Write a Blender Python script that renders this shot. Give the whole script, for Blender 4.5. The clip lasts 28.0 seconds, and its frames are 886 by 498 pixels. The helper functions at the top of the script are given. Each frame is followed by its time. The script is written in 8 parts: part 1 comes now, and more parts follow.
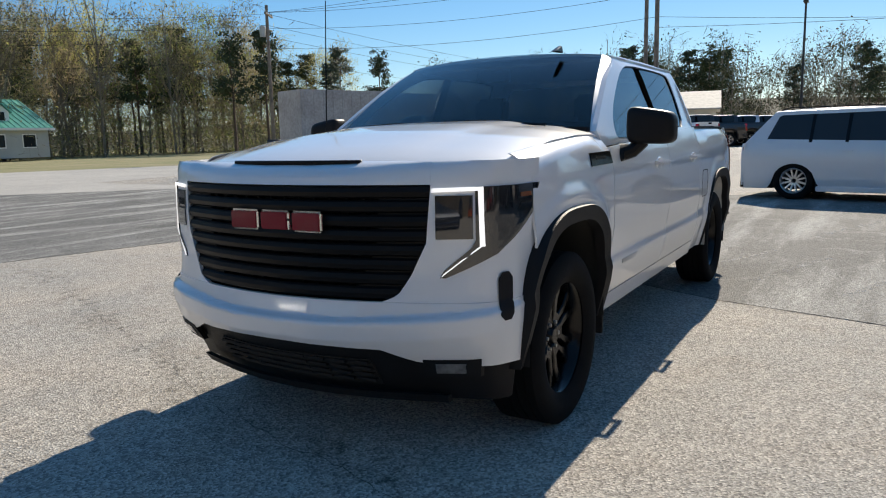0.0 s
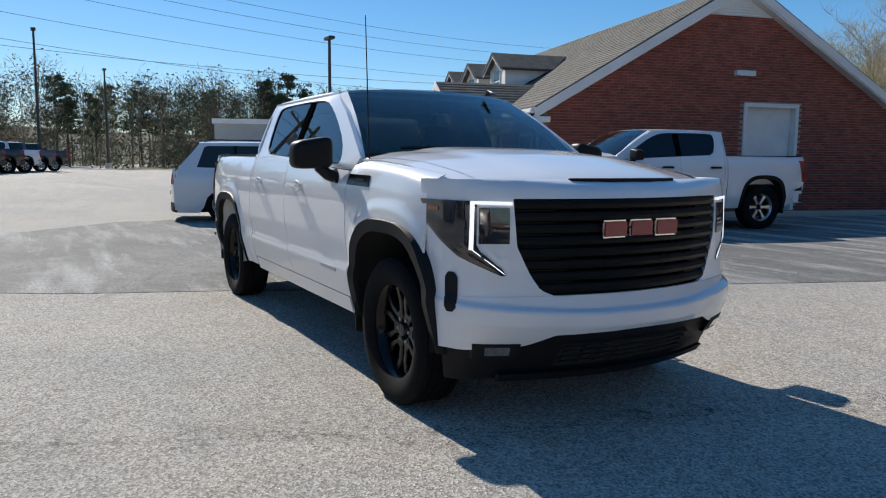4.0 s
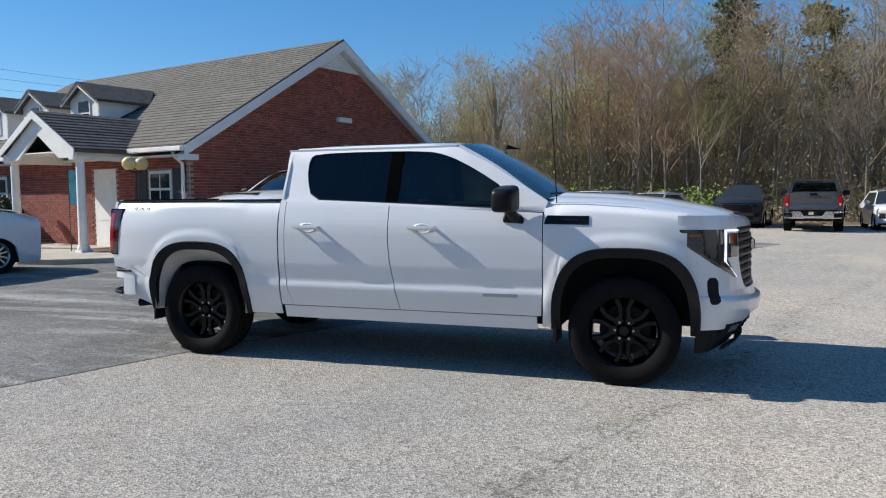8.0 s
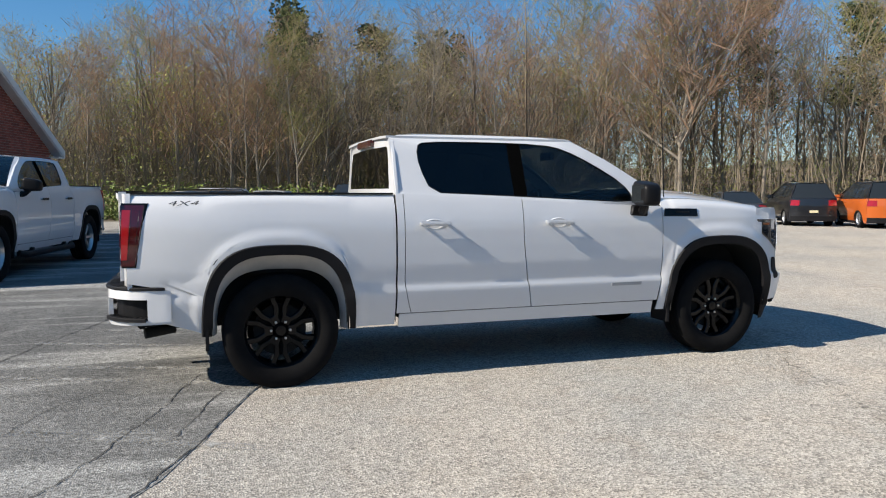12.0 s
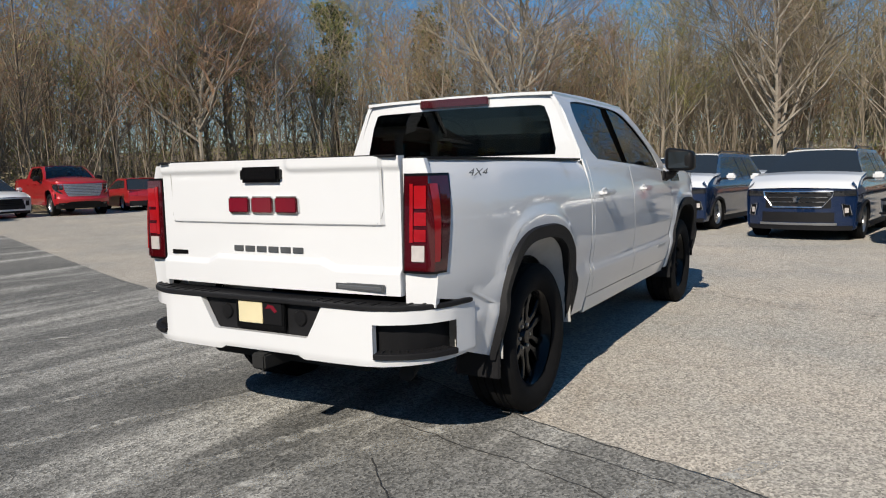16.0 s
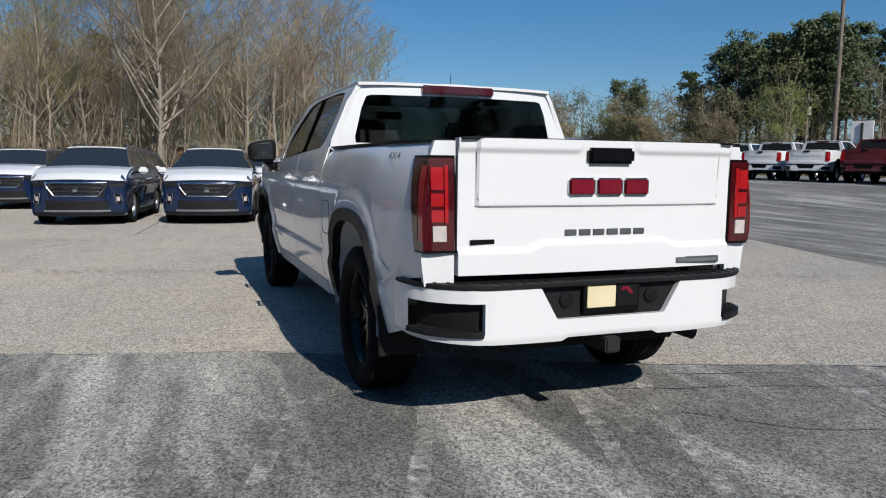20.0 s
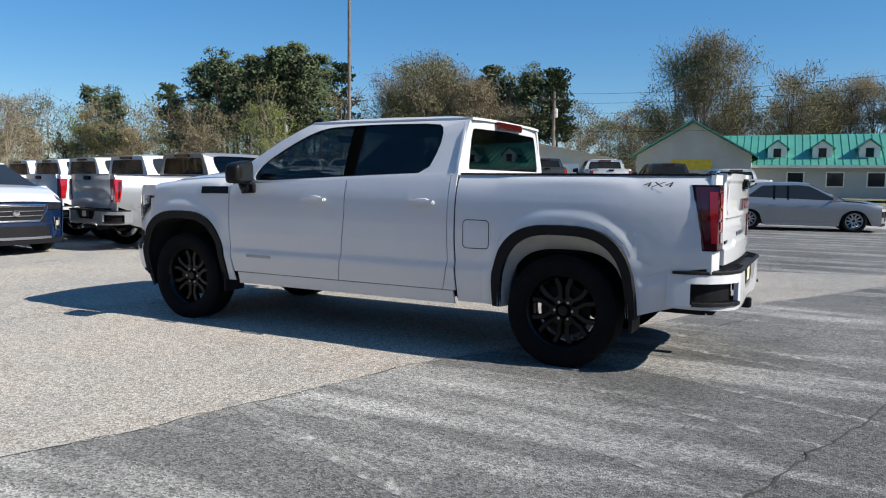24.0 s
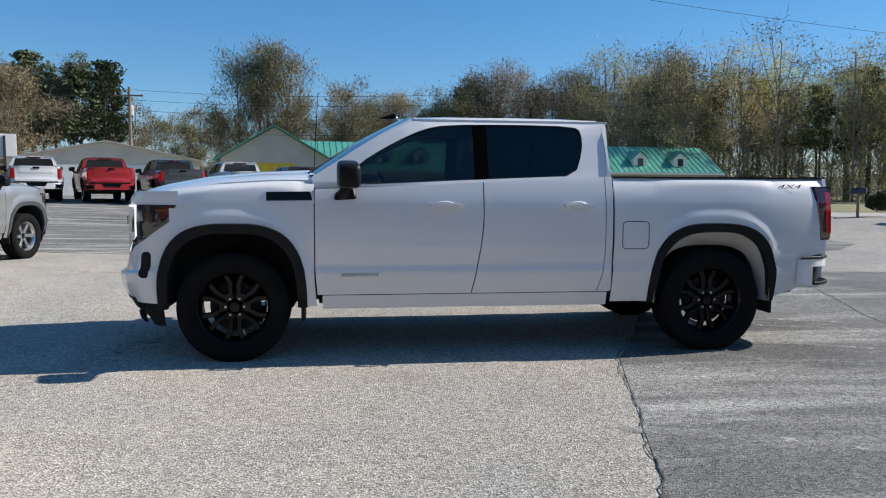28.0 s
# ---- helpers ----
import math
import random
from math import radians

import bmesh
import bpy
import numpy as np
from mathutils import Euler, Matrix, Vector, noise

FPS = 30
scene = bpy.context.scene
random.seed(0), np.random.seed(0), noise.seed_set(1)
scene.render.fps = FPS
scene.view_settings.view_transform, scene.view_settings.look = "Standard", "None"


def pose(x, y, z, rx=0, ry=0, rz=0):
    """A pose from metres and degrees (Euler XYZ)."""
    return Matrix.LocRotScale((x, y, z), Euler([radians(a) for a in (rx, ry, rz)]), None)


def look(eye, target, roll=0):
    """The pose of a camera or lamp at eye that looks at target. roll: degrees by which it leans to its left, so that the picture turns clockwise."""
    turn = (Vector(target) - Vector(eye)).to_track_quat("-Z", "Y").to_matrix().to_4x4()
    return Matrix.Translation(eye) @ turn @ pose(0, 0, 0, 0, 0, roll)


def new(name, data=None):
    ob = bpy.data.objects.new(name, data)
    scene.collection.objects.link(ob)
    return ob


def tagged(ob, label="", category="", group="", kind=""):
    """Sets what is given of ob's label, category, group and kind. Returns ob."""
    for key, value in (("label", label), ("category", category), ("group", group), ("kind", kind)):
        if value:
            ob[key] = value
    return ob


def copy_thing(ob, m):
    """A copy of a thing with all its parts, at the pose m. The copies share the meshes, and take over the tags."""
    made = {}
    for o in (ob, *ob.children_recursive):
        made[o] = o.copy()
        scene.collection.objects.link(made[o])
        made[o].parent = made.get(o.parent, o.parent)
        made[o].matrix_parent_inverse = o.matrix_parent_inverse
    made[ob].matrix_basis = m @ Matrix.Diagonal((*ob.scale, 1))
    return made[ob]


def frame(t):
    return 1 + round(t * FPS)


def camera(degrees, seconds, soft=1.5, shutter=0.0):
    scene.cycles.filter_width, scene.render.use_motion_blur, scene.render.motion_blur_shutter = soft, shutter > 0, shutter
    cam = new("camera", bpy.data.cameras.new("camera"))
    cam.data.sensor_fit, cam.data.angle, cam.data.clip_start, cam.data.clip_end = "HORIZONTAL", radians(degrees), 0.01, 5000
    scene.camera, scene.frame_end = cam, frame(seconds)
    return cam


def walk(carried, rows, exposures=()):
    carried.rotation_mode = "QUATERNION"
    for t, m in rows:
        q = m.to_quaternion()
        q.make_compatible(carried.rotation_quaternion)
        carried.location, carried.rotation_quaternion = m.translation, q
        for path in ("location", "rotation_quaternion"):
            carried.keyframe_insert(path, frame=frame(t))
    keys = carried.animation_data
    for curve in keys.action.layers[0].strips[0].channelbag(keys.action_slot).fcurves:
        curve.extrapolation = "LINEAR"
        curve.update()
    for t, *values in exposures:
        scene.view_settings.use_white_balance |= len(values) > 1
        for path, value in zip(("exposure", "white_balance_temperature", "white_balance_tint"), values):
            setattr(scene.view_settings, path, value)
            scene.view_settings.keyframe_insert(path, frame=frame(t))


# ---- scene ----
cam = camera(62.4, 28.0, soft=1.1)
PATH = [
    (0, (5.083, 2.145, 1.36), (3.374, 1.151, 1.057), -1.3),
    (0.5, (5.296, 1.623, 1.374), (3.472, 0.867, 1.056), -0.6),
    (1, (5.451, 1.043, 1.356), (3.535, 0.559, 1.049), -0.3),
    (1.5, (5.631, 0.449, 1.357), (3.661, 0.266, 1.061), 0.2),
    (2, (5.713, -0.147, 1.354), (3.736, -0.044, 1.07), 0.1),
    (2.5, (5.766, -0.751, 1.357), (3.819, -0.385, 1.083), 0.4),
    (3, (5.741, -1.334, 1.356), (3.847, -0.747, 1.093), 0.3),
    (3.5, (5.665, -1.992, 1.35), (3.842, -1.207, 1.098), 0.6),
    (5.5, (4.678, -4.411, 1.384), (3.274, -3.001, 1.181), -1.4),
    (6, (4.308, -4.921, 1.394), (3.036, -3.39, 1.203), -1.8),
    (6.5, (3.867, -5.373, 1.393), (2.728, -3.739, 1.213), -1.9),
    (7, (3.43, -5.792, 1.415), (2.44, -4.062, 1.245), -1.6),
    (7.5, (2.909, -6.134, 1.436), (2.081, -4.321, 1.276), -1.0),
    (8, (2.393, -6.44, 1.432), (1.732, -4.558, 1.284), -0.5),
    (8.5, (1.779, -6.647, 1.437), (1.289, -4.713, 1.295), -0.3),
    (9, (1.201, -6.863, 1.44), (0.879, -4.894, 1.302), -0.2),
    (9.5, (0.583, -6.941, 1.44), (0.429, -4.952, 1.298), -0.1),
    (10, (-0.045, -6.964, 1.439), (-0.036, -4.97, 1.29), 0.0),
    (10.5, (-0.652, -6.848, 1.441), (-0.486, -4.861, 1.285), 0.3),
    (11, (-1.271, -6.708, 1.435), (-0.953, -4.74, 1.279), 0.5),
    (11.5, (-1.849, -6.481, 1.426), (-1.376, -4.544, 1.268), 0.3),
    (13.5, (-3.963, -5.111, 1.361), (-2.869, -3.446, 1.18), -0.1),
    (14, (-4.407, -4.576, 1.383), (-3.164, -3.023, 1.171), 0.1),
    (14.5, (-4.782, -4.107, 1.385), (-3.41, -2.669, 1.159), -0.1),
    (15, (-5.077, -3.577, 1.365), (-3.587, -2.261, 1.139), -0.5),
    (15.5, (-5.358, -3.064, 1.359), (-3.748, -1.899, 1.137), -1.0),
    (16, (-5.599, -2.484, 1.331), (-3.871, -1.499, 1.121), -1.2),
    (16.5, (-5.858, -1.953, 1.337), (-4.032, -1.164, 1.135), -1.1),
    (17, (-6.014, -1.403, 1.325), (-4.11, -0.824, 1.132), -0.7),
    (17.5, (-6.14, -0.889, 1.301), (-4.183, -0.521, 1.118), -0.2),
    (18, (-6.194, -0.292, 1.312), (-4.206, -0.186, 1.12), 0.2),
    (18.5, (-6.228, 0.259, 1.307), (-4.242, 0.139, 1.112), 0.4),
    (19, (-6.19, 0.822, 1.293), (-4.231, 0.479, 1.085), 0.5),
    (19.5, (-6.086, 1.4, 1.284), (-4.172, 0.863, 1.061), 0.6),
    (20, (-5.943, 1.971, 1.284), (-4.087, 1.263, 1.056), 0.6),
    (20.5, (-5.754, 2.546, 1.293), (-3.963, 1.684, 1.066), 0.4),
    (21, (-5.578, 3.074, 1.321), (-3.865, 2.068, 1.095), 0.1),
    (21.5, (-5.304, 3.603, 1.322), (-3.682, 2.454, 1.105), -0.2),
    (23.5, (-4.01, 5.538, 1.344), (-2.92, 3.872, 1.157), 0.3),
    (24, (-3.566, 5.946, 1.33), (-2.632, 4.187, 1.147), 0.6),
    (24.5, (-3.06, 6.248, 1.327), (-2.277, 4.417, 1.145), 0.6),
    (25, (-2.521, 6.48, 1.316), (-1.877, 4.596, 1.132), 0.4),
    (25.5, (-1.96, 6.634, 1.305), (-1.451, 4.708, 1.12), 0.2),
    (26, (-1.353, 6.708, 1.3), (-0.985, 4.751, 1.114), 0.1),
    (26.5, (-0.778, 6.716, 1.294), (-0.559, 4.736, 1.111), 0.1),
    (27, (-0.17, 6.651, 1.289), (-0.108, 4.66, 1.112), 0.1),
    (27.5, (0.42, 6.598, 1.299), (0.318, 4.608, 1.126), 0.2),
    (28, (1.032, 6.467, 1.297), (0.773, 4.49, 1.132), 0.3),
]
walk(cam, [(t, look(eye, target, roll)) for t, eye, target, roll in PATH], [(0, 0.60, 7250, 10), (1.2, 0.52, 6950, 10), (2, 0.48, 6750, 10), (4, 0.50, 6650, 10), (6, 0.53, 6500, 10), (9, 0.56, 6550, 10), (10.5, 0.56, 6750, 10), (14, 0.40, 6950, 10), (16, 0.04, 6950, 10), (17, -0.07, 6800, 10), (18, -0.12, 6600, 10), (19.5, -0.1, 6500, 10), (21, 0.14, 6500, 10), (23, 0.42, 6500, 10), (25, 0.56, 6600, 10), (28, 0.58, 6650, 10)])

# ---- light ----
SUN = Vector((-1.37, -0.14, 1.0)).normalized()
world = bpy.data.worlds.new("sky")
scene.world = world
world.use_nodes = True
wn, wl = world.node_tree.nodes, world.node_tree.links
sky = wn.new("ShaderNodeTexSky")
sky.sky_type = "NISHITA"
sky.sun_disc = False
sky.sun_elevation = math.asin(SUN.z)
sky.sun_rotation = math.atan2(SUN.x, SUN.y)
sky.altitude = 300
sky.air_density = 1.0
sky.dust_density = 0.15
sky.ozone_density = 4.0
wn["Background"].inputs["Strength"].default_value = 0.08
hue = wn.new("ShaderNodeHueSaturation")
hue.inputs["Saturation"].default_value = 1.3
wl.new(sky.outputs[0], hue.inputs["Color"])
even = wn.new("ShaderNodeMix")
even.data_type = "RGBA"
even.inputs["Factor"].default_value = 0.22
even.inputs["B"].default_value = (1.3, 3.6, 7.4, 1)
wl.new(hue.outputs[0], even.inputs["A"])
wl.new(even.outputs["Result"], wn["Background"].inputs["Color"])
sun = new("sun", bpy.data.lights.new("sun", "SUN"))
sun.data.energy, sun.data.angle, sun.data.color = 5.0, radians(0.53), (1.0, 0.945, 0.86)
sun.matrix_world = look(SUN * 50, (0, 0, 0))


# ---- materials ----
def mat(name, col, rough=0.5, metal=0.0, var=0.12, scale=3.0, bump=0.0, bscale=60.0, coat=0.0, col2=None, rnd=0.0, trans=0.0, emit=0.0, alpha=1.0, fine=0.0, fscale=150.0):
    m = bpy.data.materials.new(name)
    m.use_nodes = True
    n, l = m.node_tree.nodes, m.node_tree.links
    b = n["Principled BSDF"]
    b.inputs["Roughness"].default_value = rough
    b.inputs["Diffuse Roughness"].default_value = 0.4 if rough > 0.8 else 0.0
    b.inputs["Metallic"].default_value = metal
    b.inputs["Coat Weight"].default_value = coat
    b.inputs["Coat Roughness"].default_value = 0.03
    b.inputs["Transmission Weight"].default_value = trans
    tc = n.new("ShaderNodeTexCoord")
    nz = n.new("ShaderNodeTexNoise")
    nz.inputs["Scale"].default_value = scale
    nz.inputs["Detail"].default_value = 6
    nz.inputs["Roughness"].default_value = 0.62
    l.new(tc.outputs["Object"], nz.inputs["Vector"])
    ramp = n.new("ShaderNodeMapRange")
    ramp.inputs["From Min"].default_value, ramp.inputs["From Max"].default_value = 0.3, 0.7
    l.new(nz.outputs["Fac"], ramp.inputs["Value"])
    mix = n.new("ShaderNodeMix")
    mix.data_type = "RGBA"
    c2 = col2 or tuple(c * (1 - 2 * var) for c in col)
    c1 = col if col2 else tuple(min(1, c * (1 + var)) for c in col)
    mix.inputs["A"].default_value = (*c1, 1)
    mix.inputs["B"].default_value = (*c2, 1)
    l.new(ramp.outputs["Result"], mix.inputs["Factor"])
    out = mix.outputs["Result"]
    if fine:
        f = n.new("ShaderNodeTexNoise")
        f.inputs["Scale"].default_value = fscale
        f.inputs["Detail"].default_value = 3
        l.new(tc.outputs["Object"], f.inputs["Vector"])
        fr = n.new("ShaderNodeMapRange")
        fr.inputs["From Min"].default_value, fr.inputs["From Max"].default_value = 0.32, 0.68
        fr.inputs["To Min"].default_value, fr.inputs["To Max"].default_value = 1 - fine, 1 + fine
        l.new(f.outputs["Fac"], fr.inputs["Value"])
        mu = n.new("ShaderNodeVectorMath")
        mu.operation = "SCALE"
        l.new(out, mu.inputs[0])
        l.new(fr.outputs["Result"], mu.inputs["Scale"])
        out = mu.outputs[0]
    if rnd:
        oi = n.new("ShaderNodeObjectInfo")
        rr = n.new("ShaderNodeMapRange")
        rr.inputs["To Min"].default_value, rr.inputs["To Max"].default_value = 1 - rnd, 1 + rnd
        l.new(oi.outputs["Random"], rr.inputs["Value"])
        ms = n.new("ShaderNodeVectorMath")
        ms.operation = "SCALE"
        l.new(out, ms.inputs[0])
        l.new(rr.outputs["Result"], ms.inputs["Scale"])
        out = ms.outputs[0]
    l.new(out, b.inputs["Base Color"])
    if bump:
        bz = n.new("ShaderNodeTexNoise")
        bz.inputs["Scale"].default_value = bscale
        bz.inputs["Detail"].default_value = 4
        l.new(tc.outputs["Object"], bz.inputs["Vector"])
        bp = n.new("ShaderNodeBump")
        bp.inputs["Strength"].default_value = bump
        bp.inputs["Distance"].default_value = 0.01
        l.new(bz.outputs["Fac"], bp.inputs["Height"])
        l.new(bp.outputs["Normal"], b.inputs["Normal"])
    if emit:
        b.inputs["Emission Color"].default_value = (*col, 1)
        b.inputs["Emission Strength"].default_value = emit
    return m


def asphalt(name, dark, light, stain, speck, bump, streak=None):
    """Aggregate asphalt: stone specks at about a centimetre, worn stains at metres."""
    m = bpy.data.materials.new(name)
    m.use_nodes = True
    n, l = m.node_tree.nodes, m.node_tree.links
    b = n["Principled BSDF"]
    tc = n.new("ShaderNodeTexCoord")

    def noise_at(scale, detail, rough=0.6, dist=0.0):
        z = n.new("ShaderNodeTexNoise")
        z.inputs["Scale"].default_value = scale
        z.inputs["Detail"].default_value = detail
        z.inputs["Roughness"].default_value = rough
        z.inputs["Distortion"].default_value = dist
        l.new(tc.outputs["Object"], z.inputs["Vector"])
        return z.outputs["Fac"]

    def rng(v, a, c, lo, hi):
        r = n.new("ShaderNodeMapRange")
        for k, x in (("From Min", a), ("From Max", c), ("To Min", lo), ("To Max", hi)):
            r.inputs[k].default_value = x
        l.new(v, r.inputs["Value"])
        return r.outputs["Result"]

    def mixc(f, a, c):
        x = n.new("ShaderNodeMix")
        x.data_type = "RGBA"
        l.new(f, x.inputs["Factor"])
        for k, v in (("A", a), ("B", c)):
            if isinstance(v, tuple):
                x.inputs[k].default_value = (*v, 1)
            else:
                l.new(v, x.inputs[k])
        return x.outputs["Result"]

    vo = n.new("ShaderNodeTexVoronoi")
    vo.inputs["Scale"].default_value = 88
    l.new(tc.outputs["Object"], vo.inputs["Vector"])
    sep = n.new("ShaderNodeSeparateColor")
    l.new(vo.outputs["Color"], sep.inputs["Color"])
    stone = rng(sep.outputs[0], 0.0, 1.0, 1 - speck, 1 + speck)
    base = mixc(rng(noise_at(0.35, 7, 0.65, 0.4), 0.35, 0.66, 0, 1), light, dark)
    base = mixc(rng(noise_at(2.1, 6, 0.7, 0.8), 0.52, 0.74, 0, 0.55), base, stain)
    if streak:
        mp = n.new("ShaderNodeMapping")
        mp.inputs["Rotation"].default_value = (0, 0, radians(20))
        mp.inputs["Scale"].default_value = (0.22, 1.5, 1)
        l.new(tc.outputs["Object"], mp.inputs["Vector"])
        sz = n.new("ShaderNodeTexNoise")
        sz.inputs["Scale"].default_value = 1.1
        sz.inputs["Detail"].default_value = 5
        sz.inputs["Roughness"].default_value = 0.6
        l.new(mp.outputs["Vector"], sz.inputs["Vector"])
        base = mixc(rng(sz.outputs["Fac"], 0.49, 0.66, 0, 0.85), base, streak)
    grit = rng(noise_at(230, 2), 0.3, 0.7, 0.72, 1.28)
    blot = rng(noise_at(16, 4, 0.7), 0.3, 0.7, 0.88, 1.12)
    for f in (stone, grit, blot):
        v = n.new("ShaderNodeVectorMath")
        v.operation = "SCALE"
        l.new(base, v.inputs[0])
        l.new(f, v.inputs["Scale"])
        base = v.outputs[0]
    l.new(base, b.inputs["Base Color"])
    b.inputs["Roughness"].default_value = 0.85
    b.inputs["Diffuse Roughness"].default_value = 0.35
    b.inputs["Specular IOR Level"].default_value = 0.35
    bp = n.new("ShaderNodeBump")
    bp.inputs["Strength"].default_value = bump
    bp.inputs["Distance"].default_value = 0.006
    l.new(vo.outputs["Distance"], bp.inputs["Height"])
    l.new(bp.outputs["Normal"], b.inputs["Normal"])
    return m


ASPH_LIGHT = asphalt("bleached_asphalt", (0.300, 0.292, 0.268), (0.405, 0.362, 0.308), (0.245, 0.205, 0.160), 0.50, 0.9)
ASPH_DARK = asphalt("sealed_asphalt", (0.095, 0.095, 0.090), (0.185, 0.182, 0.171), (0.30, 0.292, 0.272), 0.6, 0.9, (0.40, 0.392, 0.365))
ROAD = asphalt("road_asphalt", (0.36, 0.34, 0.31), (0.44, 0.42, 0.38), (0.30, 0.28, 0.26), 0.12, 0.3)
CONCRETE = mat("concrete", (0.50, 0.45, 0.37), 0.85, var=0.1, scale=1.5, bump=0.2, fine=0.08)
CRACK = mat("crack_tar", (0.055, 0.053, 0.05), 0.8, var=0.3)
GRASS = mat("dry_grass", (0.16, 0.17, 0.06), 0.95, col2=(0.30, 0.25, 0.13), scale=0.25, bump=0.6, bscale=30, fine=0.3, fscale=40)
MULCH = mat("pine_straw", (0.24, 0.125, 0.075), 0.95, col2=(0.12, 0.06, 0.04), scale=7, bump=0.8, bscale=90, fine=0.3)
LITTER = mat("leaf_litter", (0.19, 0.13, 0.085), 0.95, col2=(0.12, 0.10, 0.06), scale=0.6, bump=0.6, bscale=12, fine=0.35, fscale=18)
BRICK = mat("red_brick", (0.33, 0.092, 0.064), 0.85, var=0.15, scale=6, bump=0.3, bscale=140, rnd=0.28, fine=0.12)
MORTAR = mat("mortar", (0.42, 0.34, 0.29), 0.9, var=0.1, scale=4, bump=0.3)
TRIM = mat("white_trim", (0.78, 0.77, 0.74), 0.5, var=0.05, scale=2)
SHINGLE = mat("roof_shingle", (0.165, 0.152, 0.125), 0.95, var=0.16, scale=2.2, bump=0.7, bscale=60, fine=0.2, fscale=45)
SHINGLE_DK = mat("dark_shingle", (0.085, 0.08, 0.075), 0.95, var=0.2, scale=3, bump=0.7, bscale=60, fine=0.25, fscale=45, rnd=0.25)
GLASS_DK = mat("window_glass", (0.02, 0.024, 0.027), 0.04, var=0.02)
BARK = mat("bark", (0.22, 0.185, 0.145), 0.95, col2=(0.34, 0.30, 0.245), scale=1.6, bump=0.8, bscale=30, fine=0.2, fscale=30)
PALEBARK = mat("pale_bark", (0.20, 0.17, 0.135), 0.95, col2=(0.36, 0.32, 0.265), scale=1.2, bump=0.6, bscale=25, fine=0.2, fscale=30)
PINEBARK = mat("pine_bark", (0.13, 0.09, 0.07), 0.95, var=0.2, scale=3, bump=0.8, bscale=25)
TWIG = [mat("twigs_" + k, c, 0.9, var=0.16, scale=0.25, rnd=0.22) for k, c in
        (("grey", (0.35, 0.295, 0.225)), ("red", (0.40, 0.265, 0.18)), ("tan", (0.41, 0.335, 0.205)), ("olive", (0.36, 0.33, 0.145)))]
LEAF = [mat("leaves_" + k, c, 0.7, var=0.2, scale=0.3, rnd=0.2) for k, c in
        (("bud", (0.46, 0.37, 0.225)), ("rust", (0.46, 0.28, 0.17)), ("yellow", (0.47, 0.43, 0.16)), ("green", (0.29, 0.34, 0.09)))]
for leaf_mat in LEAF + TWIG:
    _n, _l = leaf_mat.node_tree.nodes, leaf_mat.node_tree.links
    _p, _t, _m = _n["Principled BSDF"], _n.new("ShaderNodeBsdfTranslucent"), _n.new("ShaderNodeMixShader")
    _l.new(_p.inputs["Base Color"].links[0].from_socket, _t.inputs["Color"])
    _m.inputs["Fac"].default_value = 0.45 if leaf_mat in LEAF else 0.35
    _l.new(_p.outputs[0], _m.inputs[1])
    _l.new(_t.outputs[0], _m.inputs[2])
    _l.new(_m.outputs[0], _n["Material Output"].inputs["Surface"])
NEEDLE = mat("pine_needles", (0.062, 0.085, 0.035), 0.75, var=0.25, scale=0.4, rnd=0.2)
SHRUB = mat("shrub_leaves", (0.05, 0.075, 0.03), 0.6, var=0.25, scale=4)
SHRUB_Y = mat("golden_shrub", (0.33, 0.25, 0.05), 0.7, var=0.25, scale=4)
POLE = mat("weathered_pole", (0.22, 0.18, 0.145), 0.9, var=0.2, scale=2, bump=0.4, bscale=30)
STEEL = mat("bronze_steel", (0.06, 0.055, 0.05), 0.5, 0.3)
WIRE = mat("cable", (0.03, 0.03, 0.03), 0.6)
GREENROOF = mat("green_metal_roof", (0.10, 0.36, 0.27), 0.4, 0.2, var=0.08, scale=0.5)
GREYWALL = mat("grey_siding", (0.42, 0.42, 0.40), 0.7, var=0.06, scale=0.6)
CREAM = mat("cream_metal", (0.62, 0.57, 0.46), 0.6, var=0.06, scale=0.6)
GLOBE = mat("yellowed_globe", (0.72, 0.56, 0.24), 0.3, var=0.08, scale=4)
SHUTTER = mat("dark_shutter", (0.03, 0.035, 0.045), 0.5, var=0.1)
RED = mat("red_paint", (0.42, 0.03, 0.025), 0.4, var=0.1)
TEAL = mat("teal_flag", (0.10, 0.42, 0.55), 0.7, var=0.15, scale=5)


# ---- mesh helpers ----
def mesh_of(name, verts, faces, material, sharp=35, smooth=True):
    me = bpy.data.meshes.new(name)
    me.from_pydata([tuple(v) for v in verts], [], [tuple(f) for f in faces])
    if material:
        me.materials.append(material)
    if smooth:
        me.shade_smooth()
        me.set_sharp_from_angle(angle=radians(sharp))
    me.update()
    return me


def piece(name, vf, material, parent=None, label="", sharp=35, smooth=True, at=None):
    ob = new(name, vf if isinstance(vf, bpy.types.Mesh) else mesh_of(name, vf[0], vf[1], material, sharp, smooth))
    if parent:
        ob.parent = parent
    if at is not None:
        ob.matrix_local = at
    if label:
        ob["label"] = label
    return ob


def thing(name, m, label, category, group="", kind=""):
    ob = new(name)
    ob.empty_display_size = 0.2
    ob.matrix_world = m
    return tagged(ob, label, category, group, kind)


def join(*vfs):
    V, F = [], []
    for v, f in vfs:
        o = len(V)
        V += [tuple(p) for p in v]
        F += [tuple(i + o for i in q) for q in f]
    return V, F


def moved(vf, m):
    return [tuple(m @ Vector(v)) for v in vf[0]], vf[1]


def flipped(vf):
    """The mirror image across y = 0."""
    return [(x, -y, z) for x, y, z in vf[0]], [tuple(reversed(f)) for f in vf[1]]


